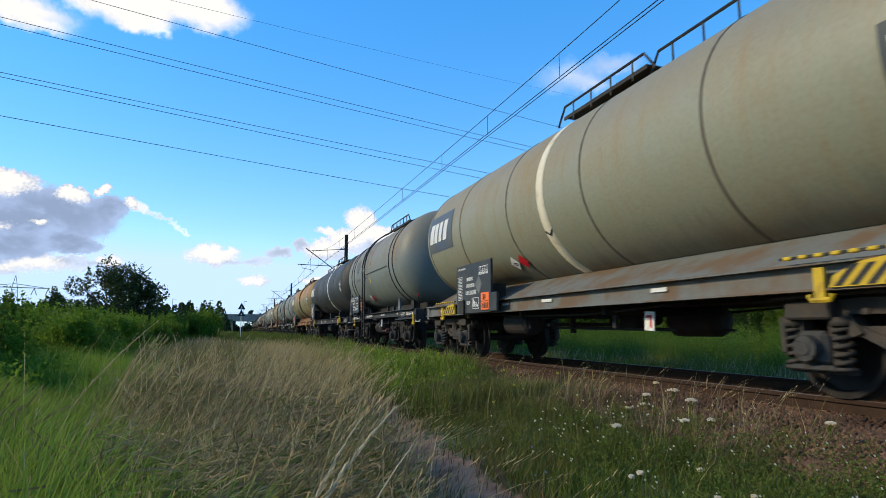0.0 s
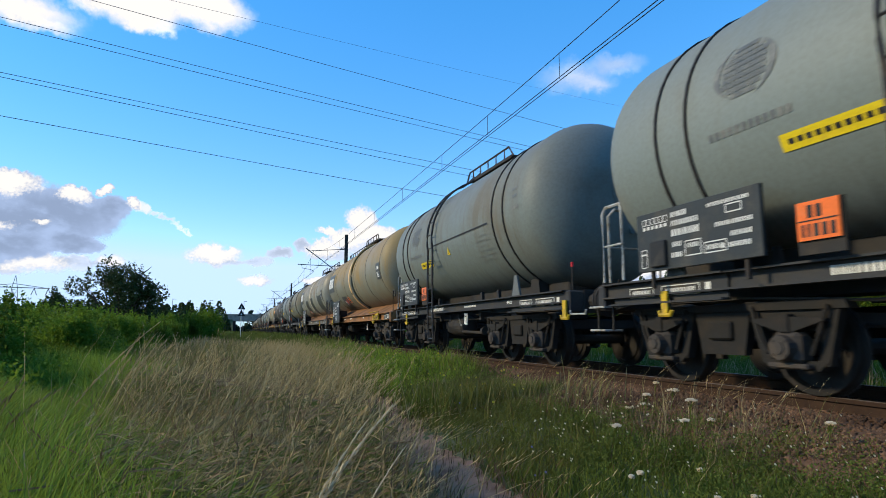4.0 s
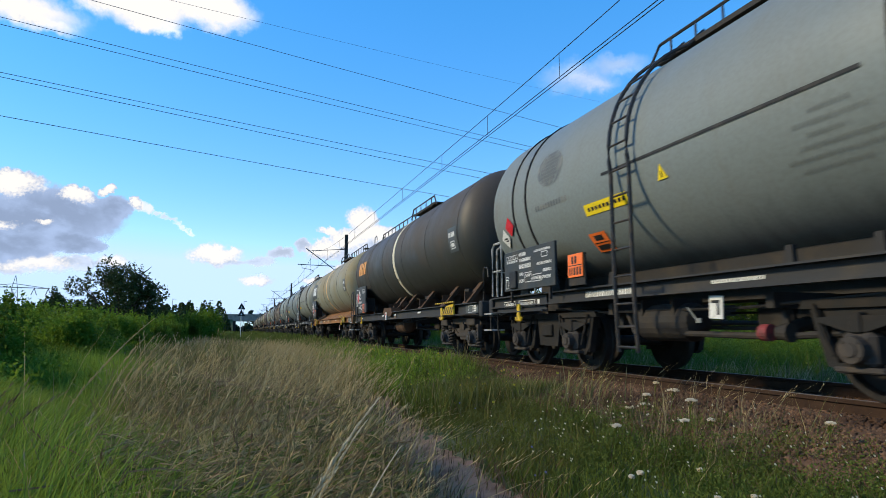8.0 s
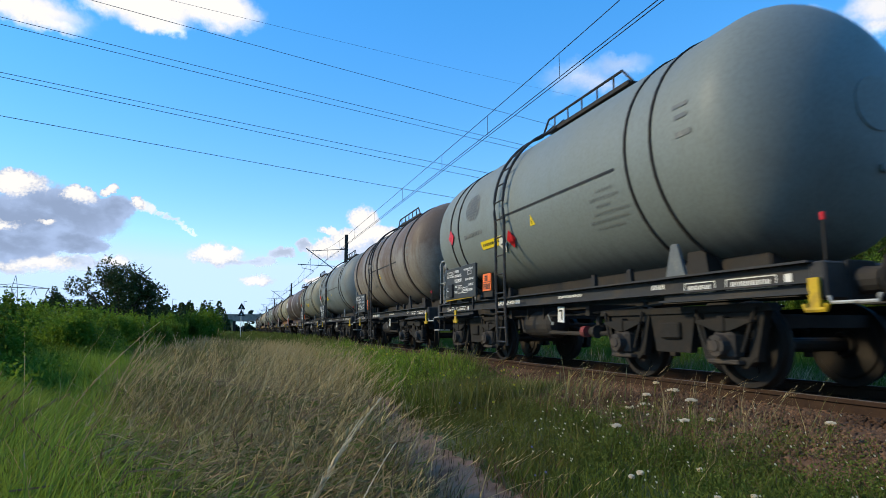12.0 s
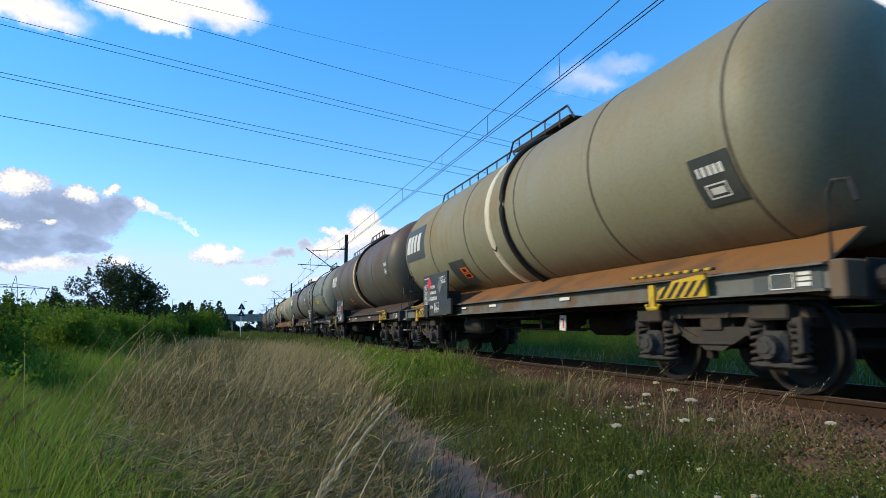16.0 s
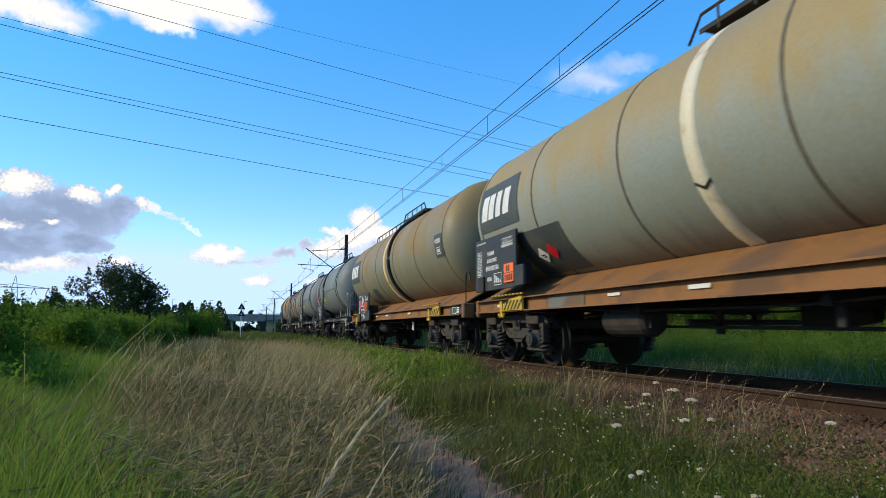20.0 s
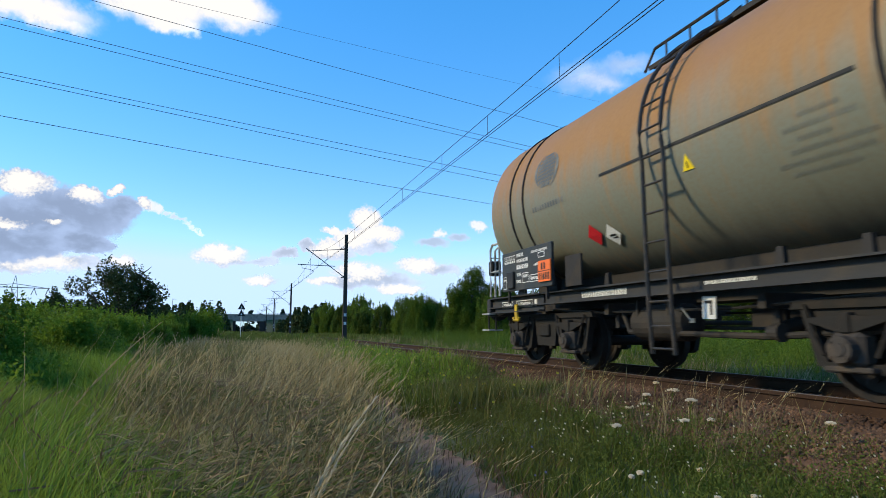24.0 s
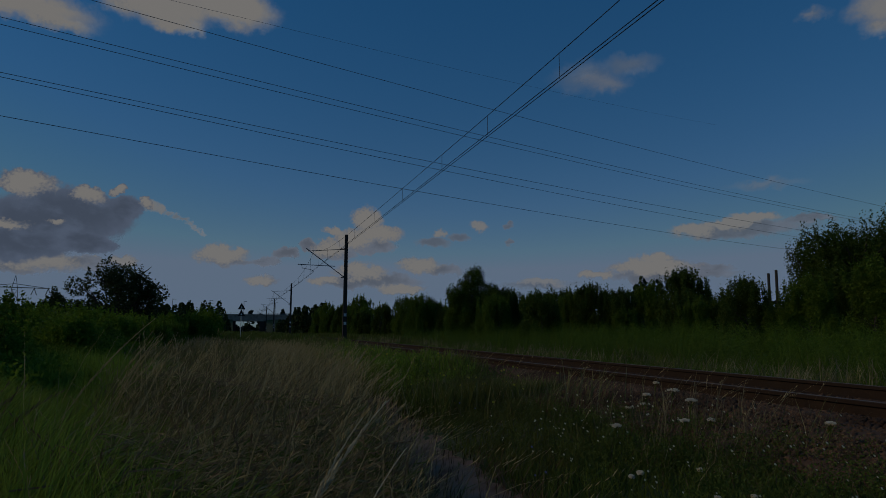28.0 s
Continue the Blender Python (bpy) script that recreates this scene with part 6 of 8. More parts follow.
TRAIN = [
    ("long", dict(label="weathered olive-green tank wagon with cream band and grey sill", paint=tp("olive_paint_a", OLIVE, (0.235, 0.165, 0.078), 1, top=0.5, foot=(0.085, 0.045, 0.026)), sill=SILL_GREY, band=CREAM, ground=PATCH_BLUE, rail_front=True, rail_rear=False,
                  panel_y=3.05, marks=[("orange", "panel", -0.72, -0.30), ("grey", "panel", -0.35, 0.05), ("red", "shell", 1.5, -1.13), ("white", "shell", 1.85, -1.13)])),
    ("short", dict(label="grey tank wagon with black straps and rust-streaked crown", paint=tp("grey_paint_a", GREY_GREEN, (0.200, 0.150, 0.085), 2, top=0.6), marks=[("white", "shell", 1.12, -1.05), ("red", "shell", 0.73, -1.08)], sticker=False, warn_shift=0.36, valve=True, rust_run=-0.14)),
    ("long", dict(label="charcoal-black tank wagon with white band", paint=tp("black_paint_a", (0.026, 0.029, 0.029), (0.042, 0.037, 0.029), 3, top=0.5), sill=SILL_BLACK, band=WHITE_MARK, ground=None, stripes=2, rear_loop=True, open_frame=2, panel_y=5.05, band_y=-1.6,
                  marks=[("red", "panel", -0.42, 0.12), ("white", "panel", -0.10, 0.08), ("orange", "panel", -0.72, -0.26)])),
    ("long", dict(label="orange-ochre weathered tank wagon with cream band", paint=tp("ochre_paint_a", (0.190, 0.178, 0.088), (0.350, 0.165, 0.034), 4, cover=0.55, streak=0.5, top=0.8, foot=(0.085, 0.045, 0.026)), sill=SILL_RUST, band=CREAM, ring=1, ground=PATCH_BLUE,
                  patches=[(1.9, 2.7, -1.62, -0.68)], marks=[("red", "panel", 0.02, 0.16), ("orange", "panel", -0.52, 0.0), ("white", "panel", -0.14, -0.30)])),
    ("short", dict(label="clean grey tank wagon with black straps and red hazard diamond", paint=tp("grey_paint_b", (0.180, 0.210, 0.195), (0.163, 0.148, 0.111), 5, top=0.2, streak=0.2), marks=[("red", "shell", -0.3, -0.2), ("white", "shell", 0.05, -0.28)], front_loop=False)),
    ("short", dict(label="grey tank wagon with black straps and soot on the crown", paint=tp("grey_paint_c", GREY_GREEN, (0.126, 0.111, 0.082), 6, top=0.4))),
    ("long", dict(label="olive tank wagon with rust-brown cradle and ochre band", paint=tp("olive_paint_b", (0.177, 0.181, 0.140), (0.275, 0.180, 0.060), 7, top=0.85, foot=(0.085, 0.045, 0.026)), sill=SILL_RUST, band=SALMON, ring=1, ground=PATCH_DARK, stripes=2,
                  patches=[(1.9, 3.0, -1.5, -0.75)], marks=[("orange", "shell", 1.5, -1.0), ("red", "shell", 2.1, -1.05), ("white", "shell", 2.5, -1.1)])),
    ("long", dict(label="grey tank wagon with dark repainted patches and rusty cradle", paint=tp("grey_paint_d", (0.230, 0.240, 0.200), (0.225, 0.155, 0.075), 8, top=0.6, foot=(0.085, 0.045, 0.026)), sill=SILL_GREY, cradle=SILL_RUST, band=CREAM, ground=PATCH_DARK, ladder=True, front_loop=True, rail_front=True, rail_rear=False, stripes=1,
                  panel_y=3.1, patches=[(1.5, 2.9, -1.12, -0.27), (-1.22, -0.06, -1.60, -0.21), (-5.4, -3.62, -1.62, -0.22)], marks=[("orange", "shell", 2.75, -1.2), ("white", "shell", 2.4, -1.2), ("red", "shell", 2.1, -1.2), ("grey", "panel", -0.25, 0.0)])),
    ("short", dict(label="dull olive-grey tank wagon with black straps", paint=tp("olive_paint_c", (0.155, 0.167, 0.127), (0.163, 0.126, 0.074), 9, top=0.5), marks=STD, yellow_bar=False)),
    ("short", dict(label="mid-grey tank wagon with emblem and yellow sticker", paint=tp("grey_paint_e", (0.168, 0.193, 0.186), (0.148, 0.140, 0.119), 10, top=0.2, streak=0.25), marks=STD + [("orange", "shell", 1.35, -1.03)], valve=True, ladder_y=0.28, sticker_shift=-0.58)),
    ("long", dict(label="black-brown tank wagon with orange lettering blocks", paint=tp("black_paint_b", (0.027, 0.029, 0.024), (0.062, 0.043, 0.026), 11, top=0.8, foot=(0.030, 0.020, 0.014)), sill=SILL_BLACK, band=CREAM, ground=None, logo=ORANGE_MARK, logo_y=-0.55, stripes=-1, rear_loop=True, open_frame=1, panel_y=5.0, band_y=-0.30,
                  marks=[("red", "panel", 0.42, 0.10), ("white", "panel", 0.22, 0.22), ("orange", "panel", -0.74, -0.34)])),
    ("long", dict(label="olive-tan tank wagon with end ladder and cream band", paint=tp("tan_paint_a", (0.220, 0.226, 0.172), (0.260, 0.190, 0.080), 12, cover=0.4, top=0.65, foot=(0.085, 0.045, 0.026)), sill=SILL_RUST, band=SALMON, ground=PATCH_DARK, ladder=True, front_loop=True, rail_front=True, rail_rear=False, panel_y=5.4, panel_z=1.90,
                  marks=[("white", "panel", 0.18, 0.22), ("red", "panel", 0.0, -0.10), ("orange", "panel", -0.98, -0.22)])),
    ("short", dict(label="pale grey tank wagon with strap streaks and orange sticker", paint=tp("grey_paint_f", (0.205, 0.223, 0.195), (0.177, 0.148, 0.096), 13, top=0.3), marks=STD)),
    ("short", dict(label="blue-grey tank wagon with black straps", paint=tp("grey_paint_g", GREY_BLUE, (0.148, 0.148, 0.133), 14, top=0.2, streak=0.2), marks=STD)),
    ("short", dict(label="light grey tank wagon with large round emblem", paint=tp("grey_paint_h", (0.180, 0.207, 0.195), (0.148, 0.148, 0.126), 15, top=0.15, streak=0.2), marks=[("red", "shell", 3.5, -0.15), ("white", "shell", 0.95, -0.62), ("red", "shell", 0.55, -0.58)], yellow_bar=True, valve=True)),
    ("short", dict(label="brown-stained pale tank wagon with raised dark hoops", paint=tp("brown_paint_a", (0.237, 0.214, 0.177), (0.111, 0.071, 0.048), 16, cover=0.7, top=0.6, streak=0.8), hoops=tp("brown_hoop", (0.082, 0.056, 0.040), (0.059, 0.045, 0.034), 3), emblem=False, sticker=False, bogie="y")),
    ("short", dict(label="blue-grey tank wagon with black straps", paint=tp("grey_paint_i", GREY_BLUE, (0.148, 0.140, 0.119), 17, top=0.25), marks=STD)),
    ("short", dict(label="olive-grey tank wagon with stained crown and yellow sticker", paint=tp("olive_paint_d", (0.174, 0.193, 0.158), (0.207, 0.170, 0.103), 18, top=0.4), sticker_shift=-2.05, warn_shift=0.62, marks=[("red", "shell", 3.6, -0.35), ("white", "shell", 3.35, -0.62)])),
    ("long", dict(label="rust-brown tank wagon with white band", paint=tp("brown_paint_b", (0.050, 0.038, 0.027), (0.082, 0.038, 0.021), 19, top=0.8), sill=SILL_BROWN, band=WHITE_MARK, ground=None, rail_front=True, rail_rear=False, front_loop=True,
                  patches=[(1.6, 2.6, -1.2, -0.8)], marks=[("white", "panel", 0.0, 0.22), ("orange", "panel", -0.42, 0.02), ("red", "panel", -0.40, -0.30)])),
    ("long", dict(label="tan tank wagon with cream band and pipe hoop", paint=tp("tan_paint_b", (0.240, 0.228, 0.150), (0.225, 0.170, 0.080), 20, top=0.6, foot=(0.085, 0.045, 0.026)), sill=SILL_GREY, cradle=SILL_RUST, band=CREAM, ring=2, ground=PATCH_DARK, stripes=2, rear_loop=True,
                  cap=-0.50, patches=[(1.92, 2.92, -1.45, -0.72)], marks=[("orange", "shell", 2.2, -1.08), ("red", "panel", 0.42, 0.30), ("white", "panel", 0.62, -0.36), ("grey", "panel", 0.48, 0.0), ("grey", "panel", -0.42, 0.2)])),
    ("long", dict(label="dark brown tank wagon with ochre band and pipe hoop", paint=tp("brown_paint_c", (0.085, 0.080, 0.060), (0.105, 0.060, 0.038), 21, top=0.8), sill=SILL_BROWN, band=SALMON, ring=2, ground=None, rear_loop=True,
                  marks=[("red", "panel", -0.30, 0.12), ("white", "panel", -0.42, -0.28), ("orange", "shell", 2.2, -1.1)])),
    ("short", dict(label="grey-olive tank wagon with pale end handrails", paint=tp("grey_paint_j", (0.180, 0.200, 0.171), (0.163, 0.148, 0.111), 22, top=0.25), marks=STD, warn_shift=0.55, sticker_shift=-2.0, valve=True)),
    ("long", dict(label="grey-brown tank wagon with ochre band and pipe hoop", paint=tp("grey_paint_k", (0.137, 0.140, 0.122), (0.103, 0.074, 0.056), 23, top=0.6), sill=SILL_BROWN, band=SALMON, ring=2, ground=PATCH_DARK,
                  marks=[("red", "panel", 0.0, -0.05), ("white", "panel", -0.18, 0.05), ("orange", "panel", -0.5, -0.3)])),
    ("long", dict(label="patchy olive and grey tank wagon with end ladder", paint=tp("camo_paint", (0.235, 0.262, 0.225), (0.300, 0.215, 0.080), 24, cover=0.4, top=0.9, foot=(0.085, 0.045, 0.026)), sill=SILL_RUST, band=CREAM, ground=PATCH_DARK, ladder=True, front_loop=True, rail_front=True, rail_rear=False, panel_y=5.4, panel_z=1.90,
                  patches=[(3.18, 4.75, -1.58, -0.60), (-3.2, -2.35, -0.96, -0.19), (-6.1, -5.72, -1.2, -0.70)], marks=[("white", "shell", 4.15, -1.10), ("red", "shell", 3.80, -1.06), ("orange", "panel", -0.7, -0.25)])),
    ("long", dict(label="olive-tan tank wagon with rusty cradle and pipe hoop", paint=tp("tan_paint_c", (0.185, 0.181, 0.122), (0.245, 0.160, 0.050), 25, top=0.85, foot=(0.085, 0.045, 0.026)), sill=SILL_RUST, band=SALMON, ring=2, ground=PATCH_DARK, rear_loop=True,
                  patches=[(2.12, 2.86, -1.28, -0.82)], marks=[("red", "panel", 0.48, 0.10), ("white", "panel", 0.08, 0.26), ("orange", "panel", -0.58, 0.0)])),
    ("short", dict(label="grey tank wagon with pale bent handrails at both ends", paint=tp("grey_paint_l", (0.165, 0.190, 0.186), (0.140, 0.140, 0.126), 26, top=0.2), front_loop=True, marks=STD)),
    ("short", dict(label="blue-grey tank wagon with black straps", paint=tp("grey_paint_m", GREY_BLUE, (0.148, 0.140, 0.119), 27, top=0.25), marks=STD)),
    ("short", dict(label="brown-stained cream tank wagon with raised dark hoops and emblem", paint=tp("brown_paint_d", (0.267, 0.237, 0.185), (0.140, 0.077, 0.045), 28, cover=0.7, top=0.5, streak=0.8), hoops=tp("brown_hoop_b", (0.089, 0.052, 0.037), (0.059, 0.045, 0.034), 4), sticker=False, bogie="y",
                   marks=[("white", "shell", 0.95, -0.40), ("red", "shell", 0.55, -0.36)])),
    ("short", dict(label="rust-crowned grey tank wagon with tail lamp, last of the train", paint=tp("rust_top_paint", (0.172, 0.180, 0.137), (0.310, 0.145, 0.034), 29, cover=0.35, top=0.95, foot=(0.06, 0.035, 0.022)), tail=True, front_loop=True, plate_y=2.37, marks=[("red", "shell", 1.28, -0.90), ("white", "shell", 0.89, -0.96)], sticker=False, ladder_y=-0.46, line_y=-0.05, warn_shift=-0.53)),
]
JOINTS = [1.4, 16.26, 27.72, 42.57, 57.2, 68.6, 80.1, 95.1, 110.1, 122.0, 133.2, 147.8, 162.9, 174.5, 186.0, 197.4, 208.9, 220.5, 232.0, 246.7,
          261.6, 276.2, 287.3, 301.9, 316.6, 331.6, 343.1, 354.4, 365.7, 376.9]

NUDGE = {0: -0.1, 3: 0.1, 7: 0.4, 20: -0.05, 22: 0.05, 24: -0.15, 28: -0.4}


def on_track(y):
    """Pose of a wagon whose middle is y metres along the line."""
    turn = math.degrees(math.atan2(float(bend(y + 2.0)) - float(bend(y - 2.0)), 4.0))
    return pose(TRACK_X + float(bend(y)), y, RAIL + 0.003, 0, 0, -turn)


WAGONS = []
for n, (kind, spec) in enumerate(TRAIN):
    mid = 0.5 * (JOINTS[n] + JOINTS[n + 1]) - (0.15 if kind == "long" and n != 11 else -0.1 if n == 11 else 0.0) + NUDGE.get(n, 0.0)
    thing = long_wagon(spec) if kind == "long" else short_wagon(spec)
    thing.matrix_basis = on_track(mid)
    WAGONS.append((thing, mid))


def motions():
    middle = {}
    for thing, mid in WAGONS:
        middle[thing] = mid
        walk(thing, [(t, on_track(mid - SPEED * t)) for t in np.arange(0.0, 28.01, 1.0)])
    for w, thing, at, off in WHEELSETS:
        # the wheels roll while their wagon is within sight of the stand
        t0 = max(0.0, (middle[thing] - 38.0) / SPEED)
        t1 = min(28.0, (middle[thing] + 8.0) / SPEED)
        f0, f1 = round(t0 * FPS), round(t1 * FPS)
        rows = [(0.0, pose(0, off, 0.46))] if f0 > 0 else []
        for f in range(f0, f1 + 1):
            rows.append((f / FPS, pose(0, off, 0.46, math.degrees((f - f0) / FPS * SPEED / 0.457) % 360.0)))
        if f1 < 28 * FPS:
            rows.append((28.0, rows[-1][1]))
        walk(w, rows)
    for ob, (m0, m1) in DRIFTS:
        walk(ob, [(0.0, m0), (28.0, m1)])
    for ob, m, lean, speed, late in SWAYS:
        walk(ob, [(t, m @ pose(0, 0, 0, lean * 0.5 * math.sin(t * speed * 0.7 + late * 2.0), lean * (0.4 + math.sin(t * speed + late) + 0.35 * math.sin(t * speed * 2.3 + late)), 0)) for t in np.arange(0.0, 28.01, 0.4)])


# ---------------------------------------------------------------- grasses
def blades(g, x, y, h, w, lean, toward, spread, z=None):
    """Grass blades as tapering, bending strips."""
    n = len(x)
    z = gz(x, y) - 0.02 if z is None else z
    ang = g.uniform(0, math.tau, n)
    lx = lean * toward[0] + spread * np.cos(ang) * g.uniform(0, 1, n)
    ly = lean * toward[1] + spread * np.sin(ang) * g.uniform(0, 1, n)
    fa = g.uniform(0, math.tau, n)
    wx, wy = np.cos(fa) * w / 2, np.sin(fa) * w / 2
    co = np.empty((n, 7, 3), dtype=np.float32)
    for i, (u, k) in enumerate(((0.0, 1.0), (0.4, 0.85), (0.75, 0.55), (1.0, 0.0))):
        px, py = x + lx * h * u ** 1.7, y + ly * h * u ** 1.7
        pz = z + h * u * (1 - 0.22 * np.hypot(lx, ly) * u)
        if i < 3:
            co[:, 2 * i] = np.stack((px - wx * k, py - wy * k, pz), -1)
            co[:, 2 * i + 1] = np.stack((px + wx * k, py + wy * k, pz), -1)
        else:
            co[:, 6] = np.stack((px, py, pz), -1)
    idx = np.array([0, 1, 3, 2, 2, 3, 5, 4, 4, 5, 6])
    return co.reshape(-1, 3), np.tile([4, 4, 3], n), (idx[None] + (np.arange(n) * 7)[:, None]).ravel()


def plumes(g, x, y, h, lean, toward, spread, size, per=9, z=None, fat=1.0):
    """Nodding seed heads: short scales up the top of each stalk."""
    n = len(x)
    z = gz(x, y) - 0.02 if z is None else z
    ang = g.uniform(0, math.tau, n)
    lx = lean * toward[0] + spread * np.cos(ang) * g.uniform(0, 1, n)
    ly = lean * toward[1] + spread * np.sin(ang) * g.uniform(0, 1, n)
    stalk = blades_fixed(x, y, z, h, 0.004, lx, ly)
    co = np.empty((n, per, 4, 3), dtype=np.float32)
    for j in range(per):
        u = 0.74 + 0.26 * j / (per - 1)
        px, py = x + lx * h * u ** 1.7, y + ly * h * u ** 1.7
        pz = z + h * u * (1 - 0.22 * np.hypot(lx, ly) * u)
        a = g.uniform(0, math.tau, n)
        s = size * g.uniform(0.7, 1.3, n) * (1.15 - 0.6 * abs(j / (per - 1) - 0.35))
        dx, dy, dz = np.cos(a) * s * 0.22 + lx * s * 0.9, np.sin(a) * s * 0.22 + ly * s * 0.9, s * g.uniform(0.5, 1.1, n)
        sx, sy = -np.sin(a) * s * 0.075 * fat, np.cos(a) * s * 0.075 * fat
        co[:, j, 0] = np.stack((px, py, pz), -1)
        co[:, j, 1] = np.stack((px + dx * 0.5 + sx, py + dy * 0.5 + sy, pz + dz * 0.5), -1)
        co[:, j, 2] = np.stack((px + dx, py + dy, pz + dz), -1)
        co[:, j, 3] = np.stack((px + dx * 0.5 - sx, py + dy * 0.5 - sy, pz + dz * 0.5), -1)
    k = len(stalk[0])
    return (np.concatenate((stalk[0], co.reshape(-1, 3))), np.concatenate((stalk[1], np.full(n * per, 4))),
            np.concatenate((stalk[2], np.arange(n * per * 4) + k)))


def blades_fixed(x, y, z, h, w, lx, ly):
    n = len(x)
    co = np.empty((n, 7, 3), dtype=np.float32)
    for i, (u, k) in enumerate(((0.0, 1.0), (0.4, 0.9), (0.75, 0.7), (1.0, 0.0))):
        px, py = x + lx * h * u ** 1.7, y + ly * h * u ** 1.7
        pz = z + h * u * (1 - 0.22 * np.hypot(lx, ly) * u)
        if i < 3:
            co[:, 2 * i] = np.stack((px - w / 2 * k, py - w / 3 * k, pz), -1)
            co[:, 2 * i + 1] = np.stack((px + w / 2 * k, py + w / 3 * k, pz), -1)
        else:
            co[:, 6] = np.stack((px, py, pz), -1)
    idx = np.array([0, 1, 3, 2, 2, 3, 5, 4, 4, 5, 6])
    return co.reshape(-1, 3), np.tile([4, 4, 3], n), (idx[None] + (np.arange(n) * 7)[:, None]).ravel()


def spots(g, n, x0, x1, y0, y1, clump=0.0, near=1.0, clear=0.33):
    """Places scattered over a stretch, thinning out with distance and gathered in clumps."""
    u = g.uniform(0, 1, n)
    y = y0 + (y1 - y0) * u ** near
    x = g.uniform(x0, x1, n)
    d = x - way_x(y) + 0.08 * np.sin(y * 5.3) + g.normal(0, 0.06, n)
    off = (d < -clear) | (d > 0.30) | (y > 11) | (g.uniform(0, 1, n) < 0.02)
    x, y = x[off], y[off]
    n = len(x)
    if clump:
        keep = np.sin(x * 2.1 + 1.3 * np.sin(y * 0.9)) + np.sin(y * 1.7 + 0.8 * np.cos(x * 1.4)) + g.normal(0, 0.8, n) > clump
        x, y = x[keep], y[keep]
    return x, y


WIND = (0.93, -0.2)


def grass_patch(name, label, seed, n, zone, h, w, lean, spread, mat, clump=0.0, near=1.6, category="grass", bendy=True, side=None, tufts=0.0):
    g = np.random.default_rng(seed)
    x, y = spots(g, n, *zone, clump, near, 0.72 if h[1] > 0.6 else (-9.0 if h[1] < 0.27 else 0.36))
    if side:        # dry on the path's side of a slanting line, green on the other
        keep = (x + 0.14 * y + 0.05 + 0.25 * np.sin(y * 1.9) + g.normal(0, 0.28, len(x))) * side > 0
        x, y = x[keep], y[keep]
    hh = g.uniform(h[0], h[1], len(x)) * (0.8 + 0.2 * np.sin(x * 1.9 + y * 1.1))
    hh = hh * (1.0 + tufts * (np.sin(x * 2.3 + 1.7 * np.sin(y * 1.1)) + np.sin(y * 1.9 + 1.3 * np.cos(x * 1.7)) - 0.8))
    ww = w * g.uniform(0.5, 1.4, len(x)) * (0.95 + y / 16)
    x2 = x + (bend(y) if bendy else 0)
    turn = 1.0 * np.sin(x * 2.3 + 1.1 * np.sin(y * 1.3)) + 0.8 * np.sin(y * 2.9 - 1.2 * np.cos(x * 1.9))     # tufts fall every way
    way = (WIND[0] * np.cos(turn) - WIND[1] * np.sin(turn), WIND[0] * np.sin(turn) + WIND[1] * np.cos(turn))
    ob = new(name, bulk(name, *blades(g, x2, y, hh, ww, lean * g.uniform(0.5, 1.3, len(x)) * (1.0 + 0.5 * np.sin(turn * 2)), way, spread), mat))
    return tagged(ob, label, category, kind="stuff")


def plume_patch(name, label, seed, n, zone, h, lean, spread, size, mat, near=1.6, per=9, fat=1.0):
    g = np.random.default_rng(seed)
    x, y = spots(g, n, *zone, 0.0, near, 0.8)
    keep = x > -0.13 * y + 0.1 + g.normal(0, 0.15, len(x))      # the green side of the meadow has none
    x, y = x[keep], y[keep]
    x = np.minimum(x + g.normal(0, 0.45, len(x)), np.where(y < 11, np.where(x > way_x(y), 99, way_x(y) - 0.7), 99))
    turn = 0.7 * np.sin(x * 2.3 + 1.1 * np.sin(y * 1.3)) + 0.6 * np.sin(y * 2.9 - 1.2 * np.cos(x * 1.9))
    way = (WIND[0] * np.cos(turn) - WIND[1] * np.sin(turn), WIND[0] * np.sin(turn) + WIND[1] * np.cos(turn))
    ob = new(name, bulk(name, *plumes(g, x, y, g.uniform(h[0], h[1], len(x)), lean * g.uniform(0.6, 1.3, len(x)), way, spread, size * (1 + y / 40), per, fat=fat), mat))
    return tagged(ob, label, "grass", kind="stuff")


# tall dry meadow between the stand and the footpath
grass_patch("dry_meadow_grass", "tall dry straw-coloured meadow grass leaning in the wind", 11, 11000, (-2.2, 1.5, 2.1, 10), (0.40, 0.98), 0.0050, 0.26, 1.0, GRASS_DRY, -0.2, near=1.3, side=1, tufts=0.22)
grass_patch("dry_meadow_grass", "tall dry straw-coloured meadow grass leaning in the wind", 12, 9000, (-1.5, 1.9, 8.5, 16), (0.62, 1.08), 0.009, 0.26, 0.8, GRASS_DRY, -0.4, near=1.2)
grass_patch("dry_meadow_grass", "tall dry meadow grass further along the path", 96, 9000, (-2.4, 2.0, 15, 40), (0.6, 1.05), 0.012, 0.26, 0.7, GRASS_DRY, -0.4, near=1.4)
grass_patch("dry_meadow_grass", "bent and tangled dry grass", 10, 13000, (-2.4, 1.5, 2.1, 12), (0.30, 0.78), 0.0045, 0.28, 1.9, GRASS_DRY, -0.4, near=1.3, side=1)
grass_patch("dry_meadow_grass", "brown withered grass in the meadow", 8, 4200, (-2.2, 1.4, 2.3, 12), (0.35, 0.85), 0.0055, 0.24, 1.4, WEED_DEAD, 0.3, near=1.3, side=1)
grass_patch("green_meadow_grass", "green blades among the dry meadow grass", 13, 30000, (-2.8, 1.5, 2.1, 12), (0.35, 0.86), 0.007, 0.30, 0.95, GRASS_GREEN, -0.5, near=1.3)
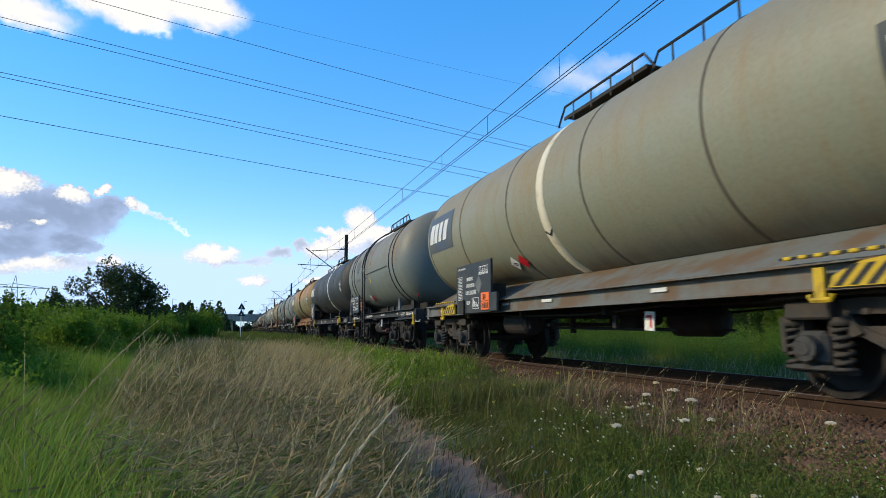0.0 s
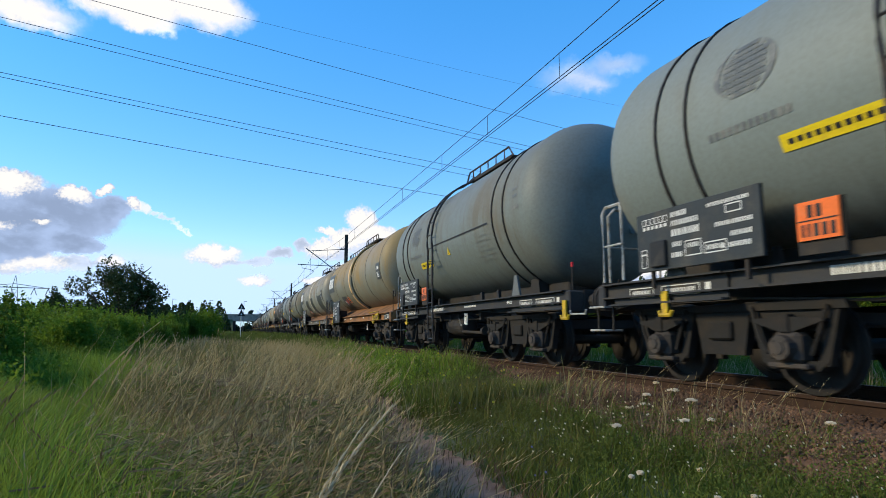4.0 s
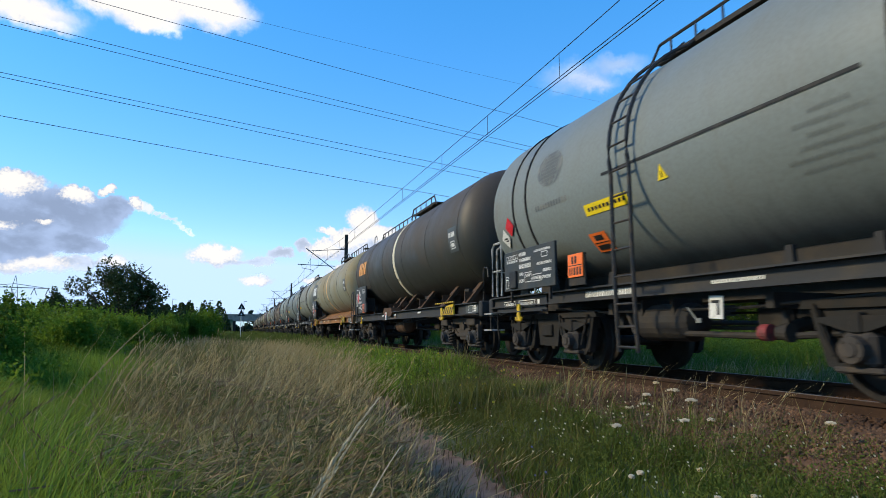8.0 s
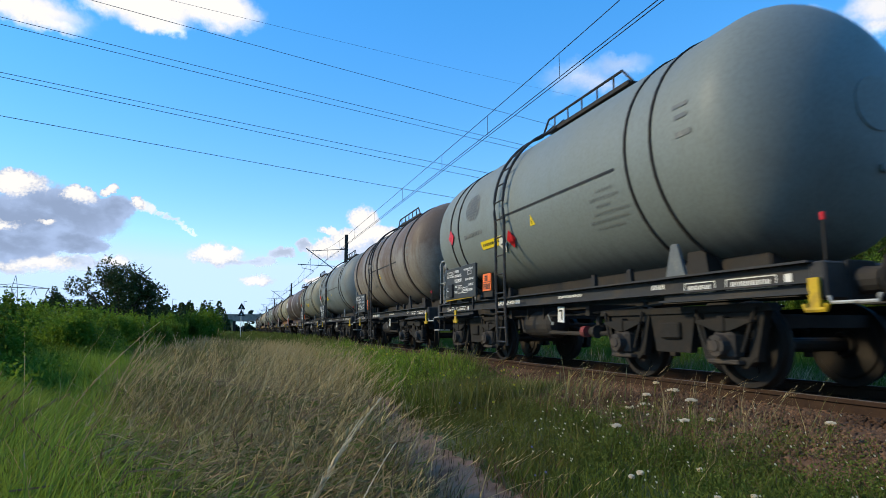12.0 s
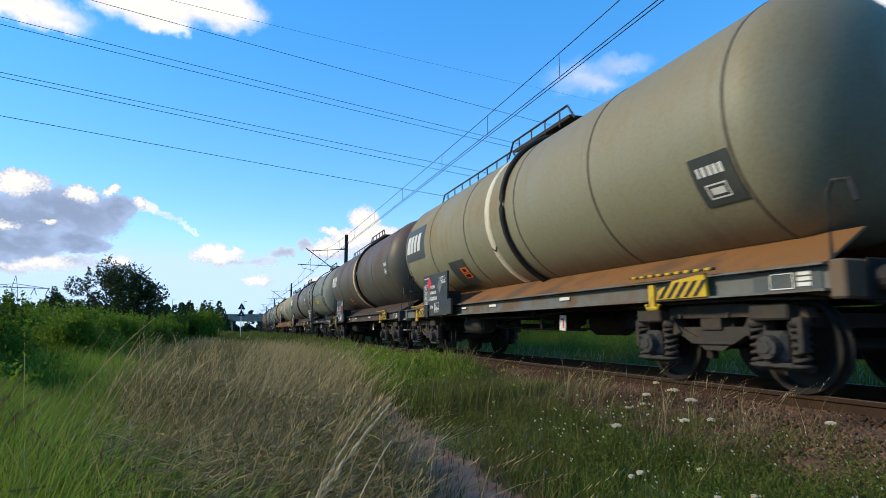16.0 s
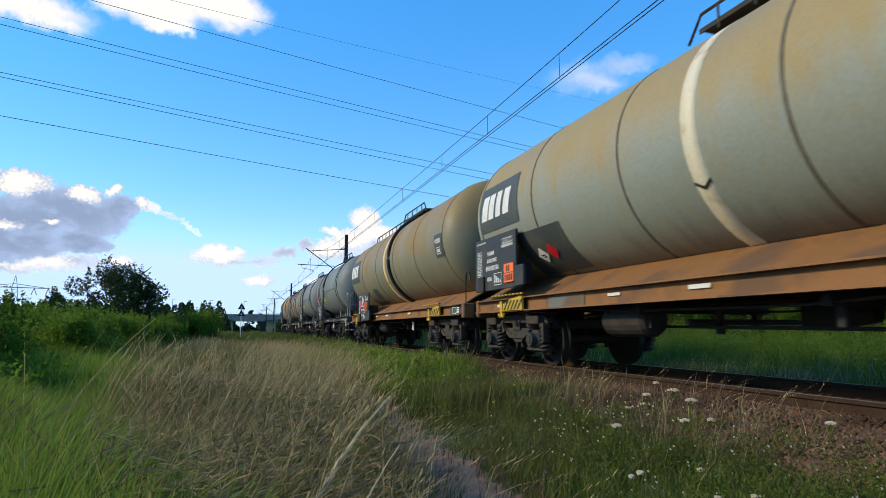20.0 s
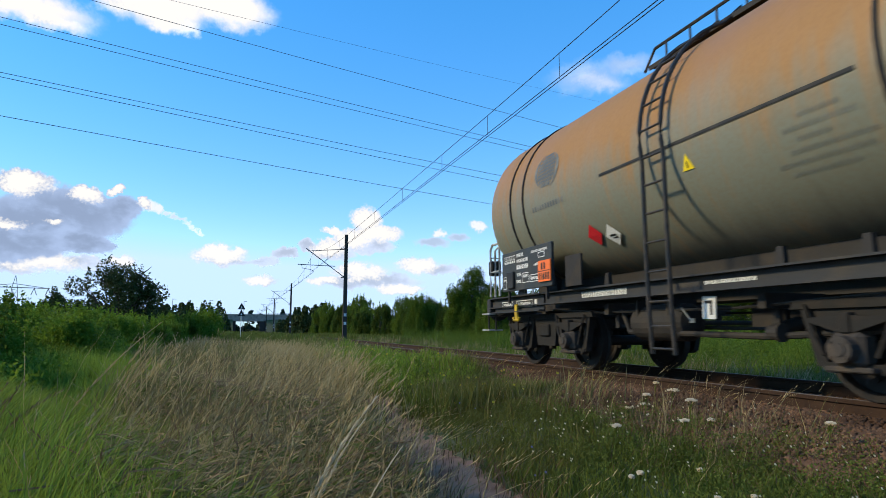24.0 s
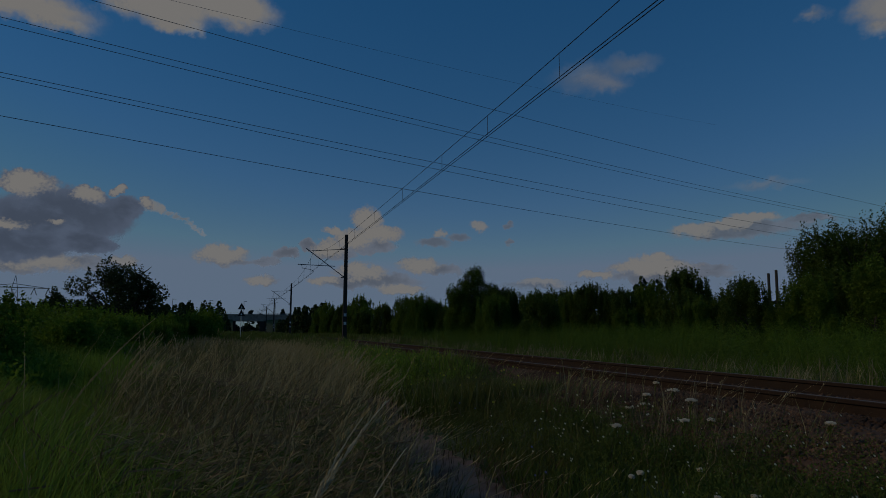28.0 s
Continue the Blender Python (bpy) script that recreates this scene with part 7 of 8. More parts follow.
grass_patch("fresh_meadow_grass", "fresh green tall grass", 14, 48000, (-5.0, 0.4, 2.2, 13), (0.48, 0.94), 0.009, 0.26, 0.75, GRASS_FRESH, near=1.3, side=-1)
grass_patch("fresh_meadow_grass", "green bent blades in the tall grass", 7, 12000, (-4.0, 0.4, 2.2, 10), (0.4, 0.8), 0.007, 0.3, 1.4, GRASS_GREEN, near=1.3, side=-1)
grass_patch("fresh_meadow_grass", "single straws in the fresh tall grass", 6, 2200, (-4.0, 0.2, 2.4, 10), (0.5, 0.9), 0.005, 0.4, 1.1, GRASS_DRY, near=1.2, side=-1)
grass_patch("green_meadow_grass", "green tall grass far along the path", 15, 22000, (-2.4, 2.0, 8, 45), (0.35, 0.80), 0.014, 0.3, 0.6, GRASS_GREEN, -0.4, near=1.4)
plume_patch("seed_heads", "nodding straw seed heads above the dry grass", 16, 650, (-1.2, 1.1, 2.6, 9), (0.55, 0.92), 0.45, 1.1, 0.032, GRASS_DRY, 1.2)
plume_patch("seed_heads", "nodding pale seed heads above the dry grass", 17, 110, (-1.2, 0.8, 2.8, 8), (0.55, 0.98), 0.45, 1.2, 0.040, GRASS_STRAW, 1.2, 12, 1.0)
plume_patch("seed_heads", "pale seed heads along the edge of the path", 18, 2000, (0.6, 2.0, 6.5, 26), (0.7, 1.05), 0.42, 0.5, 0.048, GRASS_STRAW, 1.3)
plume_patch("seed_heads", "brownish seed heads standing over the meadow", 9, 420, (-1.6, 0.9, 3, 14), (0.6, 1.0), 0.42, 1.0, 0.038, WEED_DEAD, 1.3, 10, 1.1)
plume_patch("seed_heads", "broken pale stems lying across the meadow", 5, 700, (-2.4, 1.2, 2.4, 9), (0.5, 0.9), 0.2, 2.2, 0.042, GRASS_STRAW, 1.2, 9)
grass_patch("fresh_meadow_grass", "fresh green tall grass before the hedge", 4, 24000, (-6.0, -1.3, 5.5, 14), (0.62, 1.06), 0.010, 0.26, 0.7, GRASS_FRESH, near=1.1)
plume_patch("seed_heads", "tall arching straw stems above the meadow", 3, 300, (-1.7, 0.4, 4.5, 10), (1.0, 1.32), 0.42, 0.6, 0.036, GRASS_STRAW, 1.1, 14)
grass_patch("dry_meadow_grass", "thin pale straws crossing the meadow", 2, 5200, (-2.2, 1.4, 2.3, 10), (0.5, 1.0), 0.0070, 0.32, 1.5, GRASS_STRAW, near=1.2, side=1)
grass_patch("ballast_grass", "thin dry stalks before the rails", 1, 1600, (3.0, 4.5, 3.5, 13), (0.3, 0.68), 0.005, 0.4, 0.5, GRASS_DRY, 0.4, 1.1)
# dark blades low in the tangle, their colour imitating shade between the stems
grass_patch("dark_meadow_stalks", "dark stalks painting the shaded gaps deep in the meadow", 95, 9000, (-2.0, 1.3, 2.1, 11), (0.30, 0.75), 0.009, 0.2, 1.0, WEED_AND_SHADE, 0.2, near=1.3, side=1)
# low dry growth on and beside the path
grass_patch("path_edge_weeds", "low dry weeds at the edges of the path", 19, 6000, (1.0, 2.2, 3, 16), (0.10, 0.40), 0.006, 0.25, 0.7, WEED_DEAD, near=1.3)
grass_patch("path_edge_weeds", "sparse dark weed stalks on the path", 28, 1500, (1.2, 2.6, 3.2, 12), (0.10, 0.26), 0.006, 0.1, 0.3, WEED_AND_SHADE, near=1.2)
grass_patch("path_edge_weeds", "low mixed weeds at the edges of the path", 20, 5200, (1.9, 2.9, 3, 24), (0.08, 0.34), 0.007, 0.2, 0.6, GRASS_GREEN, near=1.4)
# green verge up to the ballast
grass_patch("verge_grass", "short green verge grass with weeds", 21, 34000, (2.15, 3.65, 2.4, 14), (0.08, 0.30), 0.007, 0.12, 0.9, GRASS_GREEN, -0.8, near=1.4)
grass_patch("verge_grass", "brownish dry stalks in the verge", 29, 5000, (2.15, 3.9, 2.4, 14), (0.10, 0.36), 0.006, 0.15, 0.9, WEED_DEAD, 0.2, near=1.4)
grass_patch("verge_grass", "green verge grass with weeds", 22, 34000, (2.2, 4.4, 7.5, 30), (0.22, 0.58), 0.012, 0.2, 0.6, GRASS_GREEN, -0.5, near=1.2)
grass_patch("verge_grass", "green verge grass far along the railway", 23, 16000, (1.4, 4.9, 24, 90), (0.35, 0.78), 0.022, 0.2, 0.4, GRASS_GREEN, near=1.2)
grass_patch("verge_grass", "brighter yellow-green weeds on the verge", 24, 9000, (2.5, 4.1, 10, 24), (0.35, 0.72), 0.011, 0.12, 0.5, GRASS_FRESH, 0.0, 1.1)
grass_patch("verge_grass", "straw stalks among the verge grass", 35, 5500, (2.4, 4.4, 6, 40), (0.4, 0.8), 0.008, 0.3, 0.6, GRASS_DRY, 0.2, 1.2)
grass_patch("ballast_weeds", "dead brown weeds growing in the ballast", 25, 7000, (3.4, 4.9, 2.2, 16), (0.06, 0.30), 0.007, 0.15, 1.0, WEED_DEAD, -0.2, 1.3)
grass_patch("ballast_weeds", "green weeds growing in the ballast", 26, 4500, (3.2, 4.4, 1.8, 16), (0.06, 0.28), 0.009, 0.15, 0.8, GRASS_GREEN, 0.6, 1.2)
plume_patch("ballast_grass", "thin pale grass stalks beside the rails", 27, 60, (3.7, 4.7, 4, 12), (0.35, 0.65), 0.75, 0.5, 0.03, GRASS_STRAW, 1.0)
# beyond the track
grass_patch("far_bank_grass", "dry and green grass at the foot of the far bank", 31, 34000, (8.2, 11.5, 1, 45), (0.25, 0.62), 0.012, 0.2, 0.6, GRASS_FAR, near=1.3)
grass_patch("far_bank_grass", "straw-coloured grass at the foot of the far bank", 32, 16000, (8.2, 12.0, 1, 45), (0.4, 0.95), 0.010, 0.3, 0.6, GRASS_DRY, 0.2, 1.3)
grass_patch("far_bank_reeds", "dense bright green tall grass beyond the railway", 33, 50000, (11.0, 19.5, -2, 42), (0.6, 1.25), 0.010, 0.14, 0.55, GRASS_FAR, -0.6, near=1.2, tufts=0.3)
grass_patch("green_meadow_grass", "green tall grass towards the bridge", 36, 24000, (-9.0, 4.0, 40, 200), (0.5, 1.0), 0.020, 0.3, 0.4, GRASS_GREEN, near=1.5)
grass_patch("far_bank_reeds", "green tall grass along the railway", 34, 22000, (9.5, 18, 35, 110), (0.4, 0.9), 0.035, 0.15, 0.3, GRASS_GREEN, near=1.3)

# round and behind the stand
grass_patch("green_meadow_grass", "green meadow grass round the stand", 81, 26000, (-7, 1.6, -8, 2.4), (0.15, 0.42), 0.008, 0.3, 0.8, GRASS_GREEN, -0.8, near=1.0)
grass_patch("dry_meadow_grass", "trampled dry grass round the stand", 82, 12000, (-7, 1.6, -8, 2.4), (0.15, 0.40), 0.006, 0.4, 1.2, GRASS_DRY, -0.4, near=1.0)
grass_patch("verge_grass", "short verge grass beside the stand", 83, 14000, (1.7, 4.0, -8, 2.6), (0.08, 0.32), 0.008, 0.15, 0.8, GRASS_GREEN, -0.8, near=1.0)
grass_patch("far_bank_grass", "green grass beyond the railway behind the stand", 84, 12000, (8.4, 18, -12, 1), (0.3, 0.9), 0.014, 0.2, 0.5, GRASS_FAR, near=1.0)
SWAYS = []


def broken_stems(name, label, seed, n, zone, level, length, w, mat, near=1.3):
    """Short snapped stems lying every way in the top of the tangled grass."""
    g = np.random.default_rng(seed)
    x, y = spots(g, n, *zone, -0.6, near, 0.75)
    keep = x > -0.14 * y + 0.0 + g.normal(0, 0.2, len(x))
    x, y = x[keep], y[keep]
    n = len(x)
    z = gz(x, y) + g.uniform(level[0], level[1], n) * (0.85 + 0.2 * np.sin(x * 1.9 + y * 1.1))
    half = g.uniform(length[0], length[1], n) / 2
    a = np.where(g.uniform(0, 1, n) < 0.7, g.normal(-0.25, 0.6, n), g.uniform(0, math.tau, n))
    rise = g.normal(0.35, 0.35, n)
    ux, uy, uz = np.cos(a) * np.cos(rise), np.sin(a) * np.cos(rise), np.sin(rise)
    sag = g.uniform(-0.18, 0.05, n) * half
    k = w * g.uniform(0.5, 1.3, n) * (0.9 + y / 16)
    co = np.empty((n, 6, 3), dtype=np.float32)
    for i, (u, e) in enumerate(((-1, 0.9), (0.1, 1.0), (1, 0.25))):
        for j, o in enumerate((-0.5, 0.5)):
            co[:, 2 * i + j] = np.stack((x + ux * half * u - uy * k * o * e * 0.5, y + uy * half * u + ux * k * o * e * 0.5,
                                         z + uz * half * u + (0 if i == 1 else 1) * sag + k * o * e), -1)
    idx = np.array([0, 1, 3, 2, 2, 3, 5, 4])
    ob = new(name, bulk(name, co.reshape(-1, 3), np.tile([4, 4], n), (idx[None] + (np.arange(n) * 6)[:, None]).ravel(), mat))
    return tagged(ob, label, "grass", kind="stuff")


broken_stems("broken_grass_stems", "snapped pale stems lying across the tangled meadow", 101, 3200, (-2.2, 1.2, 2.9, 11), (0.35, 0.72), (0.05, 0.20), 0.0055, GRASS_STRAW)
broken_stems("broken_grass_stems", "bent brown stems lying in the tangled meadow", 102, 9000, (-2.2, 1.2, 2.7, 11), (0.25, 0.70), (0.06, 0.24), 0.0060, WEED_DEAD)
broken_stems("broken_grass_stems", "bent dry leaves lying in the tangled meadow", 103, 9000, (-2.2, 1.2, 2.7, 11), (0.25, 0.66), (0.06, 0.24), 0.0070, GRASS_DRY)
broken_stems("broken_grass_stems", "bent green leaves in the tangled meadow", 104, 10000, (-2.0, 1.3, 2.5, 9), (0.25, 0.64), (0.08, 0.26), 0.0080, GRASS_GREEN)


def feather_stalk(foot, tip, seed, head=0.6, size=0.030, mat=FEATHER):
    """One tall arching grass stalk with a long narrow feathery head, rocking in the wind."""
    g = np.random.default_rng(seed)
    x, y = foot
    low = float(gz(x, y)) - 0.02
    bx, by, h = tip[0] - x, tip[1] - y, tip[2] - low

    def at(u):
        u = np.asarray(u, dtype=float)
        return np.stack((bx * u ** 1.25, by * u ** 1.25, h * (1.12 * u - 0.12 * u ** 3)), -1)
    thing = tagged(new("feather_grass_stalk"), "tall arching pale grass stalk with a feathery head", "grass", group="tall feathery grass stalks")
    base = pose(x, y, low)
    thing.matrix_basis = base
    part("stem", lambda bm: bent(bm, [tuple(at(u)) for u in (0, 0.25, 0.5, 0.75, 0.9, 1.0)], 0.0022, 5), mat, thing, key="feather_stem%d" % seed)
    n = int(190 * head / 0.6)
    u = g.uniform(1 - head, 1.0, n)
    p, q = at(u), at(u + 0.02)
    d = (q - p) / np.linalg.norm(q - p, axis=1)[:, None]
    off = g.normal(0, 1, (n, 3))
    off /= np.linalg.norm(off, axis=1)[:, None]
    s = size * g.uniform(0.6, 1.3, n) * np.clip(1.25 - 0.9 * (u - (1 - head)) / head, 0.4, 1)
    end = p + d * s[:, None] * 1.3 + off * s[:, None] * 0.38
    wide = np.cross(d, off) * (s * 0.15)[:, None]
    mid = 0.5 * (p + end)
    co = np.stack((p, mid + wide, end, mid - wide), 1).astype(np.float32)
    hd = new("feathery_head", bulk("feathery_head", co, np.full(n, 4), np.arange(n * 4), mat))
    hd.parent = thing
    SWAYS.append((thing, base, g.uniform(1.2, 2.4), g.uniform(1.4, 2.3), g.uniform(0, 6)))


FEATHERS = [((0.11, 2.73), (0.62, 2.67, 1.01), 0.75, 0.050), ((0.17, 2.78), (0.57, 2.72, 0.92), 0.60, 0.034), ((0.29, 2.53), (0.64, 2.47, 0.86), 0.60, 0.022),
            ((0.34, 3.23), (0.57, 3.17, 0.96), 0.50, 0.022), ((-0.41, 4.53), (-0.19, 4.47, 1.05), 0.50, 0.028), ((-1.51, 5.53), (-0.65, 5.47, 1.41), 0.60, 0.036),
            ((-1.15, 6.03), (-0.65, 5.97, 1.30), 0.50, 0.030), ((-1.08, 5.23), (-0.66, 5.17, 1.30), 0.50, 0.026), ((-1.02, 4.03), (-0.88, 3.97, 0.92), 0.50, 0.022),
            ((0.56, 6.03), (0.96, 5.97, 1.02), 0.50, 0.032), ((0.45, 5.63), (0.82, 5.57, 0.97), 0.50, 0.030), ((0.19, 3.53), (0.37, 3.47, 1.00), 0.50, 0.022),
            ((-0.09, 2.53), (0.10, 2.47, 0.78), 0.50, 0.020), ((0.30, 2.63), (0.52, 2.57, 0.84), 0.50, 0.020), ((-0.00, 3.43), (0.18, 3.37, 0.88), 0.50, 0.020),
            ((-0.55, 3.03), (-0.41, 2.97, 0.80), 0.40, 0.022), ((-0.47, 3.43), (-0.22, 3.37, 0.82), 0.50, 0.020), ((-0.91, 3.63), (-0.63, 3.57, 0.89), 0.50, 0.022),
            ((1.09, 2.93), (1.22, 2.87, 0.66), 0.30, 0.014)]
for n, (foot, tip, head, size) in enumerate(FEATHERS):
    feather_stalk(foot, tip, 300 + n, head, size, FEATHER if n < 3 else GRASS_STRAW)


def sway_clump(x, y, seed, n, h, lean, mat, label, size=0.045, per=14, dry=30):
    """A clump of tall stalks that rocks in the wind."""
    g = np.random.default_rng(seed)
    px, py = g.normal(0, 0.06, n), g.normal(0, 0.06, n)
    zero = np.zeros(n)
    me = bulk("grass_clump", *plumes(g, px, py, g.uniform(h * 0.75, h, n), lean * g.uniform(0.7, 1.25, n), WIND, 0.25, size, per, z=zero, fat=1.3), mat)
    base = pose(x, y, float(gz(x, y)) - 0.02)
    thing = tagged(new("grass_clump", me), label, "grass", group="swaying grass clumps")
    thing.matrix_basis = base
    bl = g.normal(0, 0.1, (dry, 2))
    part_me = bulk("blade_tuft", *blades(g, bl[:, 0], bl[:, 1], g.uniform(0.4, 0.75, dry) * h, 0.007 * np.ones(dry), 0.4 * np.ones(dry), WIND, 0.5, z=np.zeros(dry)), GRASS_DRY)
    b = new("blade_tuft", part_me)
    b.parent = thing
    SWAYS.append((thing, base, g.uniform(2.2, 4.5), g.uniform(1.4, 2.3), g.uniform(0, 6)))


for n, (x, y) in enumerate([(0.40, 3.85), (0.52, 4.05), (0.55, 4.8), (0.75, 5.6), (0.15, 3.4), (-0.15, 4.0), (-0.5, 4.4), (-0.9, 5.0), (-1.3, 6.2), (-1.6, 4.2), (-0.2, 6.4), (0.4, 7.0), (0.75, 7.6), (-0.7, 5.6), (0.8, 6.3), (0.6, 8.6), (-1.3, 7.6), (-1.1, 8.4), (-1.5, 8.8), (-0.8, 7.4), (-1.2, 7.0), (-1.4, 8.2), (-1.0, 6.4), (0.95, 9.6)]):
    straw = n in (0, 1, 3, 8, 12, 14, 20, 22)
    sway_clump(x, y, 60 + n, 4 if straw else 8, (1.32 if n > 7 else 1.05) if straw or n > 15 else 1.0, 0.42 if n < 4 else 0.5, GRASS_STRAW if straw else GRASS_DRY, "clump of pale nodding feather grass rocking in the wind" if straw else "clump of dry meadow grass rocking in the wind", 0.058 if straw else 0.045, 24)
for n, (x, y) in enumerate([(4.1, 6.6), (4.35, 4.9), (4.2, 8.9), (4.5, 5.6)]):
    sway_clump(x, y, 90 + n, 3, 0.55, 0.9, GRASS_STRAW, "few thin grass stalks rocking beside the rails", 0.03, 9, 4)


# ---------------------------------------------------------------- wild flowers
def umbel(x, y, h, r, seed):
    g = np.random.default_rng(seed)
    thing = tagged(new("wild_flower"), "white flat-topped wild flower on a green stem", "flower", group="white wild flowers by the track")
    thing.matrix_basis = pose(x, y, float(gz(x, y)) - 0.02)
    tip = (0.06 * h, -0.02, h)
    st = part("stem", lambda bm: [bent(bm, [(0, 0, 0), (0.02 * h, 0, h * 0.5), tip], 0.004, 5)] + [bent(bm, [(0.03 * h, 0, h * 0.8), (tip[0] + r * 0.6 * math.cos(k), tip[1] + r * 0.6 * math.sin(k), h - 0.01)], 0.002, 4) for k in range(0, 6)], GRASS_GREEN, thing, key="umbel_stem%d" % seed)
    m = 90
    rad = r * np.sqrt(g.uniform(0, 1, m))
    a = g.uniform(0, math.tau, m)
    cx, cy = tip[0] + rad * np.cos(a), tip[1] + rad * np.sin(a)
    cz = h + 0.012 - 0.25 * rad ** 2 / r + g.uniform(-0.006, 0.008, m)
    s = 0.011 * g.uniform(0.6, 1.3, m)
    t = g.uniform(0, 1.5, m)
    co = np.stack([np.stack((cx + s * np.cos(t + q), cy + s * np.sin(t + q), cz + 0.006 * ((i % 2) * 2 - 1)), -1) for i, q in enumerate((0, 1.57, 3.14, 4.71))], 1)
    me = bulk("flower_head", co, np.full(m, 4), np.arange(m * 4), PETAL)
    hd = new("flower_head", me)
    hd.parent = thing


for n, (x, y, z, r) in enumerate([(4.34, 5.33, 0.72, 0.058), (3.87, 4.52, 0.72, 0.05), (3.77, 5.02, 0.72, 0.036), (4.70, 6.06, 0.72, 0.034), (4.15, 3.40, 0.66, 0.032), (3.42, 4.09, 0.62, 0.034), (3.84, 5.4, 0.55, 0.028),
                                  (3.02, 4.44, 0.55, 0.036), (4.02, 4.45, 0.55, 0.028), (4.17, 5.6, 0.55, 0.026), (2.41, 3.33, 0.45, 0.015), (2.57, 3.63, 0.35, 0.015), (3.16, 3.64, 0.35, 0.015), (2.96, 2.97, 0.35, 0.012), (2.73, 3.02, 0.35, 0.012)]):
    umbel(x, y, z - float(gz(x, y)), r, 200 + n)


def dots(name, label, seed, n, zone, h, r, mat, near=1.2, clump=0.0):
    """Many small blossoms over the grass."""
    g = np.random.default_rng(seed)
    x, y = spots(g, n, *zone, clump, near)
    n = len(x)
    z = gz(x, y) + g.uniform(h[0], h[1], n)
    s = r * g.uniform(0.6, 1.3, n) * (1 + y / 20)
    t = g.uniform(0, 1.5, n)
    k = np.arange(5)
    ang = t[:, None] + k[None] * math.tau / 5
    co = np.stack((x[:, None] + s[:, None] * np.cos(ang), y[:, None] + s[:, None] * np.sin(ang) * 0.6, z[:, None] + s[:, None] * np.sin(ang) * 0.8), -1)
    ob = new(name, bulk(name, co, np.full(n, 5), np.arange(n * 5), mat))
    tagged(ob, label, "flowers", kind="stuff")


dots("small_white_flowers", "small white blossoms scattered in the verge", 41, 170, (2.4, 4.3, 2.3, 6), (0.12, 0.34), 0.0075, PETAL_SMALL)
dots("small_yellow_flowers", "small yellow blossoms on the verge", 42, 260, (2.4, 3.9, 5, 20), (0.2, 0.6), 0.012, PETAL_YELLOW, 1.2, 0.5)
dots("small_blue_flowers", "few blue chicory blossoms beside the path", 43, 6, (2.1, 2.5, 4.2, 8), (0.2, 0.42), 0.010, PETAL_BLUE)


# ---------------------------------------------------------------- trees and bushes
def crown_mesh(name, seed, lobes, leaves, leaf, mat, hollow=0.35):
    """Leaves gathered in lobes (centre, radii), denser near the skin, with gaps between."""
    g = np.random.default_rng(seed)
    lob = np.array(lobes, dtype=float)
    vol = lob[:, 3] * lob[:, 4] * lob[:, 5]
    pick = g.choice(len(lob), leaves, p=vol ** 0.7 / (vol ** 0.7).sum())
    d = g.normal(0, 1, (leaves, 3))
    d /= np.linalg.norm(d, axis=1)[:, None]
    rr = (hollow + (1 - hollow) * g.uniform(0, 1, leaves) ** 0.6) * g.uniform(0.75, 1.18, leaves)
    c = lob[pick, :3] + d * rr[:, None] * lob[pick, 3:]
    # leaves hang in sprays
    spray = np.sin(c[:, 0] * 3.1 + seed) + np.sin(c[:, 1] * 2.7 + 1) + np.sin(c[:, 2] * 3.7 + 2)
    c += 0.12 * leaf * 6 * np.stack((np.sin(spray * 2), np.cos(spray * 3), np.sin(spray * 1.5)), -1)
    a = g.normal(0, 1, (leaves, 3))
    a /= np.linalg.norm(a, axis=1)[:, None]
    b = np.cross(a, g.normal(0, 1, (leaves, 3)))
    b /= np.linalg.norm(b, axis=1)[:, None]
    s = (leaf * g.uniform(0.6, 1.4, leaves))[:, None]
    co = np.stack((c - a * s, c + b * s * 0.55 - a * s * 0.1, c + a * s, c - b * s * 0.55 + a * s * 0.1), 1)
    return bulk(name, co, np.full(leaves, 4), np.arange(leaves * 4), mat)


def trunk_mesh(name, seed, height, r, limbs, reach):
    def build(bm):
        g = random.Random(seed)
        pts = [(0, 0, -0.2), (0.03 * height * g.uniform(-1, 1), 0.03 * height * g.uniform(-1, 1), height * 0.35), (0.05 * height * g.uniform(-1, 1), 0.05 * height * g.uniform(-1, 1), height * 0.7),
               (0.06 * height * g.uniform(-1, 1), 0.06 * height * g.uniform(-1, 1), height)]
        bent(bm, pts, [r, r * 0.75, r * 0.4, r * 0.1], 8)
        for i in range(limbs):
            u = 0.25 + 0.6 * i / max(1, limbs - 1)
            z = height * u
            a = g.uniform(0, math.tau)
            L = reach * g.uniform(0.6, 1.1) * (1.15 - 0.5 * u)
            p0 = Vector((pts[1][0] * min(1, u * 2.8), pts[1][1] * min(1, u * 2.8), z))
            p1 = p0 + Vector((math.cos(a) * L * 0.5, math.sin(a) * L * 0.5, L * 0.35))
            p2 = p0 + Vector((math.cos(a) * L, math.sin(a) * L, L * 0.85))
            bent(bm, [p0, p1, p2], [r * 0.4, r * 0.25, r * 0.06], 5)
            for s in (-1, 1):
                q = p1 + Vector((math.cos(a + s * 0.8) * L * 0.45, math.sin(a + s * 0.8) * L * 0.45, L * 0.4))
                bent(bm, [p1, (p1 + q) / 2 + Vector((0, 0, 0.05 * L)), q], [r * 0.2, r * 0.12, r * 0.04], 4)
    return shaped(name, build)


